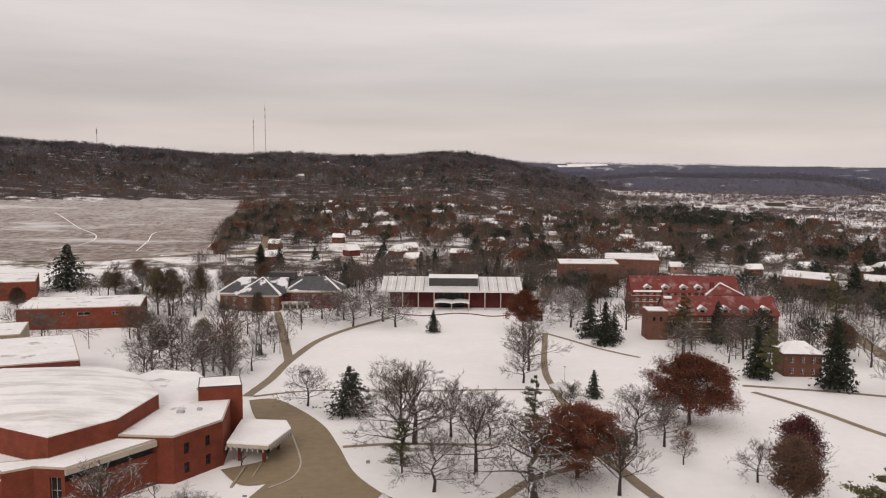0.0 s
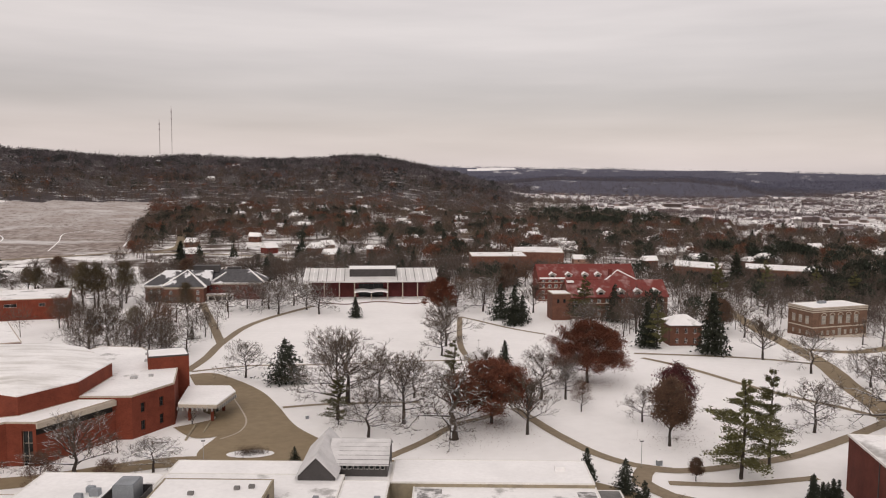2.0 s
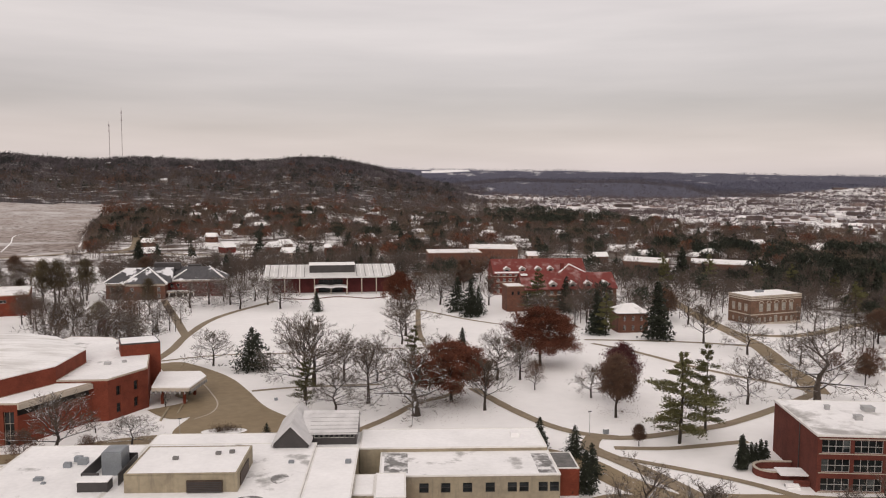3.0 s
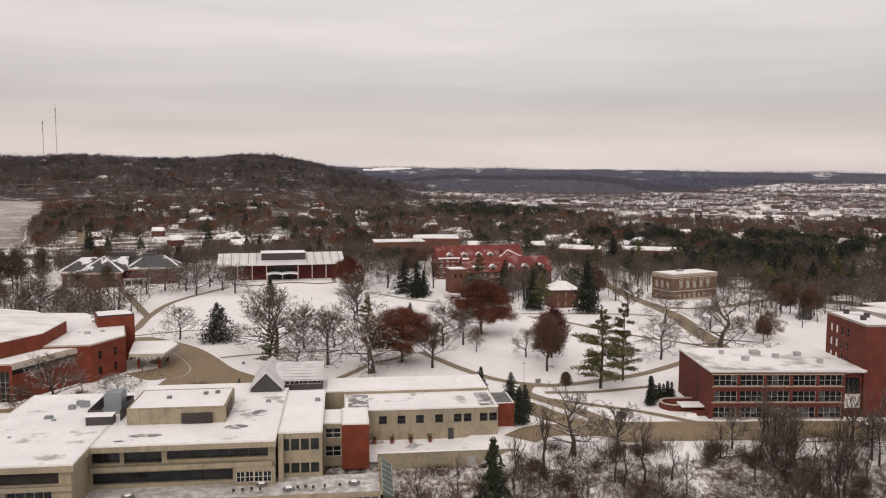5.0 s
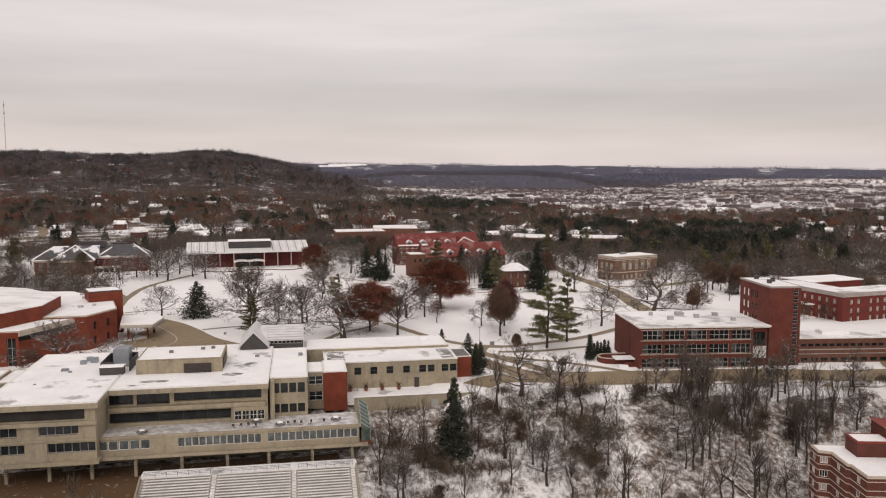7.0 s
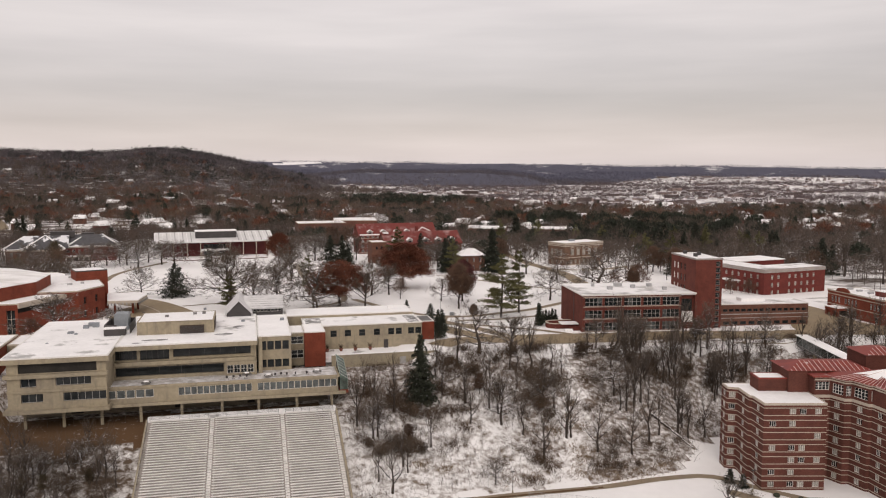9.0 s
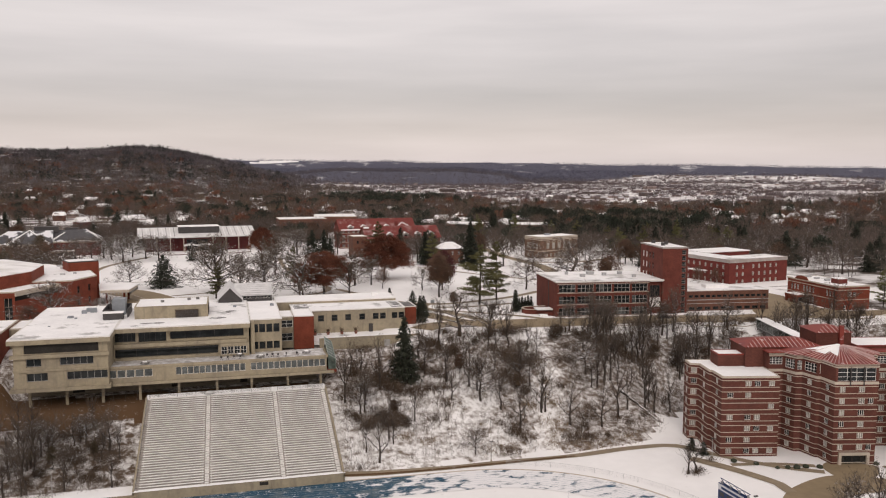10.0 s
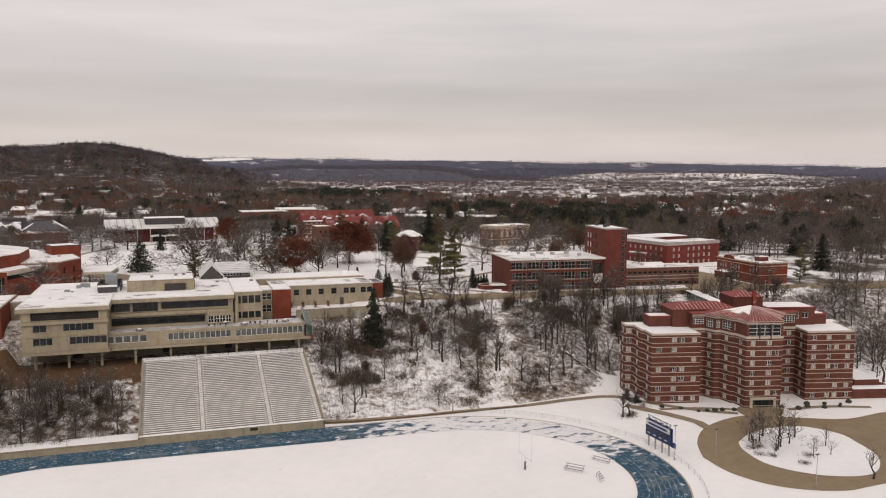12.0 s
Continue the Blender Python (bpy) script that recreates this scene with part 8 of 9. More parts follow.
# thorn bushes in clumps along the crest and either side of the chute
SCRUB = [(60.8, 69, 4.6), (62.8, 80, 4.4), (63.5, 75, 4.0), (58.5, 73, 3.4), (61, 65, 3.2), (21, 63, 3.6), (17.5, 64, 3.8), (24, 61.5, 3.0), (14, 62.5, 3.4), (11, 66, 2.8), (67.5, 93, 3.6), (71, 94, 3.2), (63, 94, 3.4), (82.7, 88, 4.4), (85, 91, 3.6), (101, 79.5, 4.4), (104, 82, 3.6), (97, 83, 3.4), (118, 72, 3.8), (121, 75, 3.4), (114, 78, 3.6), (47.5, 87, 3.2), (44, 90, 2.8), (108, 73, 3.6), (93, 86, 3.4), (56, 90, 3.0), (76, 44, 1.6), (126, 78, 3.4), (131, 74, 3.2), (36, 84, 3.0), (26, 76, 3.2), (0.5, 70, 3.2), (2.0, 62, 3.0), (1.5, 78, 3.4), (-54, 70, 3.0), (-60, 66, 2.8), (-66, 62, 3.0), (-71, 68, 2.6), (-78, 64, 3.0), (-58, 75, 2.8)]
for k, (x, y, h) in enumerate(SCRUB):
    plant("scrub", x, y, h, 1.0, k)


def fallen_tree(a, b, r, seed, label):
    """A trunk lying on the bank, its broken limbs in the air and snow along its back."""
    rng = random.Random(seed)
    a, b = Vector((*a, sheet_z(*a) + r * 0.7)), Vector((*b, sheet_z(*b) + r * 0.7))
    t = thing("fallen_tree", label, "fallen tree", a.x, a.y, a.z)
    d = b - a
    segs = [(d * k / 4, d * (k + 1) / 4 + Vector((0, 0, 0.25 if k < 3 else 0)), r * (1 - 0.18 * k), r * (0.82 - 0.18 * k), 6) for k in range(4)]
    held("trunk", tubes_to_mesh("trunk", segs, M["bark"]), None, t)
    segs = []
    for k in range(9):
        p = d * rng.uniform(0.45, 1.0)
        q = p + Vector((rng.gauss(0, 1.6), rng.gauss(0, 1.2), rng.uniform(0.5, 2.6)))
        segs.append((p, q, 0.09, 0.03, 3))
        segs.append((q, q + Vector((rng.gauss(0, 0.8), rng.gauss(0, 0.8), rng.uniform(-0.2, 0.9))), 0.04, 0.01, 3))
    held("limb", tubes_to_mesh("limb", segs, M["snowy_bark"]), None, t)
    bm = bmesh.new()
    for k in range(4):
        up = Vector((0, 0, r * (0.75 - 0.15 * k)))
        beam(bm, d * k / 4 + up, d * (k + 0.93) / 4 + up + Vector((0, 0, 0.2 if k < 3 else 0)), r * 0.55, r * 0.4, 5)
    part("snow_cover", bm, M["roof_snow"], t, "strip of snow lying on the trunk")


fallen_tree((90.5, 61), (95, 47.5), 0.42, 1, "dark fallen trunk lying down the snowy bluff")
fallen_tree((47, 88), (39.5, 85.5), 0.34, 2, "dark fallen trunk below the crest of the bluff")
fallen_tree((86, 77), (93, 75), 0.26, 3, "thin fallen trunk across the bluff")
fallen_tree((69.5, 46.5), (74.0, 52.5), 0.24, 4, "pale snapped tree leaning at the bluff's foot")


def fallen_leaves(x, y, r, n, seed, leaf, label):
    """Dry leaves strewn on the snow under a tree."""
    rs = np.random.RandomState(seed)
    vs, fs = [], []
    for k in range(n):
        a, q = rs.uniform(0, 2 * np.pi), r * abs(rs.normal()) * 0.55
        u, v = x + q * math.cos(a), y + q * math.sin(a)
        z = sheet_z(u, v) + 0.03
        e, b = rs.uniform(0.08, 0.2), rs.uniform(0, 6.28)
        vs += [(u + e * math.cos(b + j), v + e * math.sin(b + j), z + 0.05 * (j > 2)) for j in (0, 2.1, 4.2)]
        fs.append((3 * k, 3 * k + 1, 3 * k + 2))
    tagged(new("fallen_leaves", raw("fallen_leaves", vs, fs, M[leaf])), label, "leaves", kind="stuff")


fallen_leaves(31, 193.7, 15, 1300, 1, "rust", "rust-red leaves strewn on the snow under an oak")
fallen_leaves(71, 238.5, 15, 1300, 2, "rust", "rust-red leaves strewn on the snow under an oak")
fallen_leaves(78, 176, 11, 500, 3, "brown_leaf", "brown leaves strewn on the snow")
fallen_leaves(18.8, 180.2, 14, 500, 4, "brown_leaf", "brown leaves strewn on the snow")

# ---- far woods, neighbourhood and town ----
def slivers(name, base, tip, side, material, label, category="woods"):
    """Fine three-cornered slivers from base to tip, all in one mesh."""
    v = np.stack([base - side, base + side, tip], 1).reshape(-1, 3)
    k = len(base)
    me = bpy.data.meshes.new(name)
    me.vertices.add(3 * k)
    me.vertices.foreach_set("co", v.ravel())
    me.loops.add(3 * k)
    me.loops.foreach_set("vertex_index", np.arange(3 * k, dtype=np.int32))
    me.polygons.add(k)
    me.polygons.foreach_set("loop_start", np.arange(0, 3 * k, 3, dtype=np.int32))
    me.update(calc_edges=True)
    me.materials.append(M[material])
    return tagged(new(name, me), label, category, kind="stuff")


def shards(name, places, heights, seed, per, material, label, width=0.03, spread=0.36, low=0.62, length=0.26, cone=False):
    """A wood: each tree a stem and a rounded crown of fine slivers."""
    rs = np.random.RandomState(seed)
    p, h = np.asarray(places, float), np.asarray(heights, float)
    n = len(p)
    base, hh = np.repeat(p, per, 0), np.repeat(h, per)
    wide = np.repeat(rs.uniform(0.7, 1.2, n), per) * spread
    g = rs.normal(size=(n * per, 3))
    g /= np.linalg.norm(g, axis=1)[:, None]
    q = g * (rs.uniform(0.05, 1.0, n * per) ** 0.45)[:, None]
    if cone:
        f = np.abs(q[:, 2])
        c = base + np.stack([q[:, 0] * wide * (1.15 - f), q[:, 1] * wide * (1.15 - f), 0.10 + 0.80 * f], 1) * hh[:, None]
    else:
        c = base + np.stack([q[:, 0] * wide, q[:, 1] * wide, low + q[:, 2] * (0.90 - low)], 1) * hh[:, None]
    d = g * 0.8 + rs.normal(size=(n * per, 3)) * 0.55 + np.array([0, 0, -0.3 if cone else 0.35])
    d /= np.linalg.norm(d, axis=1)[:, None]
    tip = c + d * (hh * length * rs.uniform(0.5, 1.1, n * per))[:, None]
    o = rs.normal(size=(n * per, 3))
    o -= d * (o * d).sum(1)[:, None]
    o /= np.linalg.norm(o, axis=1)[:, None]
    side = o * (hh * width * rs.uniform(0.6, 1.3, n * per))[:, None]
    stem = np.arange(n) * per
    c[stem], tip[stem] = p, p + np.stack([0 * h, 0 * h, h * 0.85], 1)
    side[stem] = np.stack([h * 0.014, 0 * h, 0 * h], 1)
    return slivers(name, c, tip, side, material, label)


def undergrowth(seed, n, x0, x1, y0, y1):
    """Thin whips and saplings over the bluff, past counting."""
    rng = random.Random(seed)
    rs = np.random.RandomState(seed)
    spots = []
    while len(spots) < n:
        x, y = rng.uniform(x0, x1), rng.uniform(y0, y1)
        if on_bluff(x, y) and noise.noise(Vector((x / 14, y / 14, 9))) > rng.uniform(-0.7, 0.1):
            spots.append((x, y, sheet_z(x, y) - 0.1))
    per = 7
    base, hh = np.repeat(np.array(spots), per, 0), np.repeat(rs.uniform(1.2, 5.5, n), per)
    k = n * per
    d = rs.normal(size=(k, 3)) * 0.32 + np.array([0, 0, 1.0])
    root = base + np.stack([rs.normal(size=k) * 0.5, rs.normal(size=k) * 0.5, rs.uniform(0, 0.45, k) * hh], 1)
    root[::per] = base[::per]
    tip = root + d * (hh * rs.uniform(0.3, 0.75, k))[:, None]
    tip[::per] = base[::per] + d[::per] * hh[::per, None]
    a = rs.uniform(0, 2 * np.pi, k)
    side = np.stack([np.cos(a), np.sin(a), 0 * a], 1) * rs.uniform(0.018, 0.04, k)[:, None]
    return slivers("undergrowth", root, tip, side, "twig_grey", "thin grey-brown saplings and whips on the bluff", "undergrowth")


def dry_grass(seed, spots, n, label):
    """Straw-coloured grass standing through the snow."""
    rs = np.random.RandomState(seed)
    base = []
    for x, y, r in spots:
        for _ in range(n):
            u, v = x + rs.normal() * r * 0.5, y + rs.normal() * r * 0.35
            base.append((u, v, sheet_z(u, v) - 0.05))
    base = np.array(base)
    k = len(base)
    tip = base + np.stack([rs.normal(size=k) * 0.22, rs.normal(size=k) * 0.22, rs.uniform(0.25, 0.75, k)], 1)
    a = rs.uniform(0, 2 * np.pi, k)
    side = np.stack([np.cos(a), np.sin(a), 0 * a], 1) * 0.06
    return slivers("dry_grass", base, tip, side, "straw", label, "grass")


M["straw"] = mat("straw_grass", (0.20, 0.135, 0.075), 0.95, 0.4, 0.3, island=0.35)
dry_grass(51, [(68, 60, 3.5), (64.5, 53, 4), (67.5, 65, 2.5), (60.5, 60, 3), (63, 49, 3.5), (70, 70, 2)], 420, "straw-coloured grass in the snow chute")
dry_grass(52, [(41, 46.5, 5), (47, 45.5, 4), (69, 42, 5), (75, 41.6, 4), (60, 44.5, 4), (82, 42.5, 4), (22, 57, 3), (28, 54, 3)], 380, "straw-coloured grass along the bluff's foot")
undergrowth(40, 750, -5, 45, 40, 100)
undergrowth(42, 3300, 45, 230, 30, 100)
undergrowth(41, 1500, -100, -48, 48, 82)


def polar_places(seed, n, az0, az1, r0, r1, test):
    rng = random.Random(seed)
    out = []
    tries = 0
    while len(out) < n and tries < 25 * n:
        tries += 1
        az = radians(rng.uniform(az0, az1))
        r = math.sqrt(rng.uniform(r0 * r0, r1 * r1))
        x, y = -20 + r * math.sin(az), -70 + r * math.cos(az)
        if test(x, y):
            out.append((x, y, ground_z(x, y) - 0.3))
    return out


def thick(x, y, scale=130.0, bar=-0.1):
    return noise.noise(Vector((x / scale, y / scale, 5))) > bar


HOUSES = []
house_rng = random.Random(90)
tries = 0
while len(HOUSES) < 200 and tries < 6000:
    tries += 1
    az, r = radians(house_rng.uniform(-17, 60)), math.sqrt(house_rng.uniform(720 ** 2, 1450 ** 2))
    x, y = -20 + r * math.sin(az), -70 + r * math.cos(az)
    if in_prairie(x, y) or y < 610 and x < 480 or x < -185 and y < 1350 or any((x - a) ** 2 + (y - b) ** 2 < 26 ** 2 for a, b in HOUSES):
        continue
    HOUSES.append((x, y))


for az, r in ((-9.5, 1900), (-8, 2350), (-7.4, 2640), (-7, 2650), (-6.6, 2645), (-6.2, 2200), (-5.6, 2180), (-2.4, 1700), (-1.6, 1950), (-13, 2450), (2.5, 1900), (0.4, 1600), (4.5, 2250)):
    HOUSES.append((-20 + r * math.sin(radians(az)), -70 + r * math.cos(radians(az))))


def off_houses(x, y):
    return all((x - a) ** 2 + (y - b) ** 2 > 180 for a, b in HOUSES)


def suburb(x, y):
    if x < -200 and y < 760 or -210 < x < 20 and 600 < y < 860 and noise.noise(Vector((x / 30, y / 30, 8))) < 0.18:
        return False
    return (y > 625 or x > 330 and polar(x, y)[0] > 720) and not in_prairie(x, y) and off_houses(x, y)


def house(k, x, y):
    rng = random.Random(900 + k)
    t = thing("house", "small house with a snow-covered gabled roof among trees", "house", x, y, ground_z(x, y), rng.uniform(-40, 40), "houses of the neighbourhood")
    w, d, e, rz = rng.uniform(10, 17), rng.uniform(8, 12), rng.uniform(5, 7.5), rng.uniform(2.8, 4.6)
    part("wall", boxed((-w / 2, w / 2, -d / 2, d / 2, -3, e)), M[("house_wall", "brick_brown", "brick_maroon", "house_wall")[k % 4]], t)
    bm = bmesh.new()
    a = [bm.verts.new(p) for p in ((-w / 2 - 0.6, -d / 2 - 0.7, e - 0.2), (w / 2 + 0.6, -d / 2 - 0.7, e - 0.2), (w / 2 + 0.6, d / 2 + 0.7, e - 0.2), (-w / 2 - 0.6, d / 2 + 0.7, e - 0.2), (-w / 2 - 0.6, 0, e + rz), (w / 2 + 0.6, 0, e + rz))]
    for f in ((0, 1, 5, 4), (2, 3, 4, 5), (1, 2, 5), (3, 0, 4), (3, 2, 1, 0)):
        bm.faces.new([a[i] for i in f])
    part("roof", bm, M["roof_snow"], t, "snow-covered roof")
    for s in (-0.28, 0.1, 0.3):
        part("window", boxed((s * w - 0.6, s * w + 0.6, -d / 2 - 0.06, -d / 2 + 0.02, e - 2.4, e - 1.0)), M["glass"], t)


for k, (x, y) in enumerate(HOUSES):
    house(k, x, y)

def woody(x, y):
    return suburb(x, y) and not in_town(x, y)


R = np.random.RandomState(3)


def wood(name, seed, n, az0, az1, r0, r1, test, h0, h1, per, material, label, width, **more):
    spots = polar_places(seed, n, az0, az1, r0, r1, test)
    shards(name, spots, R.uniform(h0, h1, len(spots)), seed, per, material, label, width, **more)


wood("bare_woods", 1, 2000, -33, 58, 690, 1350, woody, 11, 20, 110, "twig_far", "bare winter trees of the neighbourhood", 0.0115, spread=0.44)
wood("bare_woods", 11, 1450, -33, 58, 690, 1350, woody, 10, 19, 110, "red_brown_far", "reddish bare trees of the neighbourhood", 0.0135, spread=0.46)
edge_rng = random.Random(8)
mid = [(x, y, ground_z(x, y)) for x, y in ((ramp(y, (740, 915, 1150), (-200, -248, -290)) + edge_rng.uniform(-22, 26), y) for y in (edge_rng.uniform(800, 1250) for _ in range(420)))]
shards("thicket", mid, R.uniform(6, 11, len(mid)), 31, 60, "thicket_grey", "grey-brown thicket along the prairie's edge", 0.010, 0.55, low=0.5)
wood("bare_woods", 21, 1800, 22, 75, 340, 740, lambda x, y: x > 270 and y > 60 and clear(x, y), 10, 19, 70, "twig_far", "bare winter trees beyond the halls", 0.009)
wood("bare_woods", 25, 270, -12, 40, 560, 790, lambda x, y: 500 < y < 690 and -60 < x < 330 and not in_prairie(x, y) and clear(x, y), 9, 17, 80, "twig_far", "bare winter trees behind the halls", 0.010, spread=0.42)
wood("bare_woods", 26, 100, 8, 40, 420, 600, lambda x, y: 330 < y < 480 and 40 < x < 330 and clear(x, y), 9, 16, 110, "twig_far", "bare winter trees between the old halls", 0.008, spread=0.45)
wood("bare_woods", 28, 120, -24, 40, 400, 620, lambda x, y: 325 < y < 530 and (x < -62 or x > 48) and clear(x, y, 0.0), 12, 20, 230, "twig_far", "tall bare trees round the campus halls", 0.0055, spread=0.42)
wood("bare_woods", 32, 110, 18, 46, 560, 720, lambda x, y: 455 < y < 534 and 190 < x < 350 and clear(x, y, 0.0), 11, 17, 150, "twig_far", "bare trees before the low halls", 0.008, spread=0.44)
wood("conifers", 33, 26, 18, 46, 560, 720, lambda x, y: 460 < y < 534 and 190 < x < 350 and clear(x, y, 0.0), 11, 18, 330, "needle_far", "dark conifers before the low halls", 0.022, spread=0.34, length=0.12)
wood("bare_woods", 29, 140, -12, 14, 580, 660, lambda x, y: 512 < y < 580 and clear(x, y), 14, 20, 170, "twig_far", "tall bare trees behind the library", 0.007, spread=0.42)
wood("conifers", 27, 50, 5, 36, 430, 760, lambda x, y: 330 < y < 690 and x > 50 and clear(x, y), 12, 20, 330, "needle_far", "dark conifers between the old halls", 0.022, spread=0.32, length=0.12)
wood("conifers", 22, 48, 22, 75, 400, 760, lambda x, y: x > 270 and y > 60 and clear(x, y), 12, 20, 330, "needle_far", "dark conifers beyond the halls", 0.022, spread=0.34, cone=True, length=0.13)
wood("conifers", 23, 40, 22, 75, 400, 760, lambda x, y: x > 270 and y > 60 and clear(x, y), 12, 20, 330, "needle_far", "rounded dark pines beyond the halls", 0.022, spread=0.34, length=0.12)
wood("conifers", 34, 120, 22, 46, 560, 860, lambda x, y: 440 < y < 700 and 300 < x < 540 and thick(x, y, 38, -0.02) and clear(x, y), 14, 23, 420, "needle_far", "belt of dark pines behind the old library", 0.026, spread=0.36, length=0.13)
wood("conifers", 35, 150, 12, 22, 1150, 1700, lambda x, y: woody(x, y) and thick(x, y, 60, -0.05), 15, 24, 130, "needle_far", "dark conifer wood before the valley", 0.05, spread=0.4, length=0.14)
wood("conifers", 2, 300, -33, 58, 680, 1350, lambda x, y: woody(x, y) and thick(x, y, 90, 0.05), 13, 22, 280, "needle_far", "dark conifers among the houses", 0.034, spread=0.28, cone=True, length=0.13)
wood("conifers", 24, 380, -33, 58, 680, 1350, lambda x, y: woody(x, y) and thick(x, y, 110, 0.1), 11, 19, 260, "needle_far", "rounded dark pines among the houses", 0.032, spread=0.36, length=0.12)
wood("rust_oaks", 3, 300, -33, 58, 680, 1400, lambda x, y: woody(x, y) and thick(y, x, 100, 0.0), 11, 18, 240, "rust_far", "rust-leaved oaks among the houses", 0.026, spread=0.44)
wood("bare_woods", 4, 4200, -38, 60, 1300, 2150, lambda x, y: woody(x, y) and thick(x, y, 140, -0.4), 13, 23, 40, "twig_far", "bare woods across the valley", 0.020, spread=0.46)
wood("bare_woods", 12, 1200, -38, 60, 1300, 2150, woody, 12, 20, 34, "red_brown_far", "reddish woods across the valley", 0.022, spread=0.46)
wood("bare_woods", 13, 2500, 44, 64, 1100, 3000, woody, 10, 18, 24, "twig_far", "bare woods on the valley side", 0.03, spread=0.48)
wood("conifers", 5, 900, -38, 60, 1250, 2700, lambda x, y: woody(x, y) and thick(x, y, 220, 0.1), 9, 18, 22, "needle_far", "dark conifers across the valley", 0.06, spread=0.42)
wood("hill_woods", 6, 7500, -40, 12, 1900, 3050, lambda x, y: thick(x, y, 180, -0.5) and not in_town(x, y), 15, 27, 26, "wood_far", "bare woods on the long hill", 0.028, spread=0.42, low=0.45)
wood("hill_conifers", 61, 1600, -40, 10, 1700, 2900, lambda x, y: thick(x, y, 90, 0.14), 16, 28, 44, "hill_needle", "dark conifers on the long hill", 0.045, spread=0.36, length=0.17, low=0.5)
wood("frosted_woods", 64, 2200, -40, 11, 1600, 2850, lambda x, y: thick(y, x, 120, 0.08), 15, 25, 26, "frosted", "pale frosted trees on the long hill", 0.026, spread=0.44)
wood("rust_oaks", 65, 420, -34, 10, 1350, 2300, lambda x, y: woody(x, y) and thick(x, y, 90, 0.05), 14, 22, 34, "rust_far", "rust-leaved oaks on the lower hill", 0.03, spread=0.42)
wood("town_trees", 7, 14000, 10, 54, 1200, 4150, lambda x, y: in_town(x, y) and thick(x, y, 170, -0.2), 8, 16, 9, "town_tree", "bare trees about the far town", 0.058, spread=0.45)
# valley and ridge woods below carry the distance haze in their colour
wood("hazed_valley_woods", 71, 9000, 2, 62, 2700, 3700, lambda x, y: not in_town(x, y) and thick(x, y, 300, -0.5), 11, 19, 8, "valley_wood", "woods behind the far town, greyed for haze", 0.06, spread=0.55)
wood("hill_woods", 63, 260, -30, -2, 2500, 2820, lambda x, y: thick(x, y, 120, 0.0), 18, 30, 40, "wood_far", "tall trees standing along the hill's crest", 0.022, spread=0.34)
wood("hill_woods", 62, 3000, -1.7, 5.5, 2300, 2950, lambda x, y: True, 13, 18, 14, "wood_far", "dense dark trees on the hill's hump", 0.06, spread=0.42)
wood("hazed_ridge_woods", 81, 9000, -2, 62, 4200, 4780, lambda x, y: not open_field(*polar(x, y)) and thick(x, y, 170, -0.42), 9, 15, 7, "ridge_far", "woods on the last ridge, tinted blue-grey for haze", 0.10, spread=0.8, low=0.35)
wood("hazed_ridge_woods", 8, 12000, -2, 64, 3500, 4200, lambda x, y: not open_field(*polar(x, y)) and not in_town(x, y) and thick(x, y, 240, -0.42), 12, 20, 7, "ridge_far", "woods on the far ridge, tinted blue-grey for haze", 0.10, spread=0.8, low=0.4)


def town():
    """The far town: small gabled blocks under snow, past counting."""
    rng = random.Random(31)
    walls, roofs = ([], []), ([], [])
    for _ in range(2100):
        az = radians(rng.uniform(10, 62))
        r = math.sqrt(rng.uniform(1200 ** 2, 4150 ** 2))
        x, y = -20 + r * math.sin(az), -70 + r * math.cos(az)
        if not in_town(x, y) or not thick(x, y, 330, -0.2):
            continue
        w, d, e, rz = rng.uniform(7, 13), rng.uniform(6, 10), rng.uniform(3, 5.5), rng.uniform(2, 3.6)
        if rng.random() < 0.09:
            w, d, e, rz = rng.uniform(22, 48), rng.uniform(14, 26), rng.uniform(5, 8), 0.4
        a = rng.uniform(-0.5, 0.5)
        z = ground_z(x, y)
        ca, sa = math.cos(a), math.sin(a)
        P = lambda u, v, q: (x + u * ca - v * sa, y + u * sa + v * ca, z + q)
        vs, fs = walls
        k = len(vs)
        vs += [P(*c) for c in ((-w / 2, -d / 2, -4), (w / 2, -d / 2, -4), (w / 2, d / 2, -4), (-w / 2, d / 2, -4), (-w / 2, -d / 2, e), (w / 2, -d / 2, e), (w / 2, d / 2, e), (-w / 2, d / 2, e))]
        fs += [(k, k + 1, k + 5, k + 4), (k + 1, k + 2, k + 6, k + 5), (k + 2, k + 3, k + 7, k + 6), (k + 3, k, k + 4, k + 7)]
        vs, fs = roofs
        k = len(vs)
        vs += [P(*c) for c in ((-w / 2 - 0.5, -d / 2 - 0.5, e), (w / 2 + 0.5, -d / 2 - 0.5, e), (w / 2 + 0.5, d / 2 + 0.5, e), (-w / 2 - 0.5, d / 2 + 0.5, e), (-w / 2 - 0.5, 0, e + rz), (w / 2 + 0.5, 0, e + rz))]
        fs += [(k, k + 1, k + 5, k + 4), (k + 2, k + 3, k + 4, k + 5), (k + 1, k + 2, k + 5), (k + 3, k, k + 4)]
    t = thing("far_town", "far valley town of small snow-roofed buildings", "town", 0, 0, 0, kind="stuff")
    tagged(held("walls", raw("walls", *walls, M["town_wall"]), None, t), kind="stuff")
    tagged(held("roofs", raw("roofs", *roofs, M["town_roof"]), None, t), kind="stuff")


town()


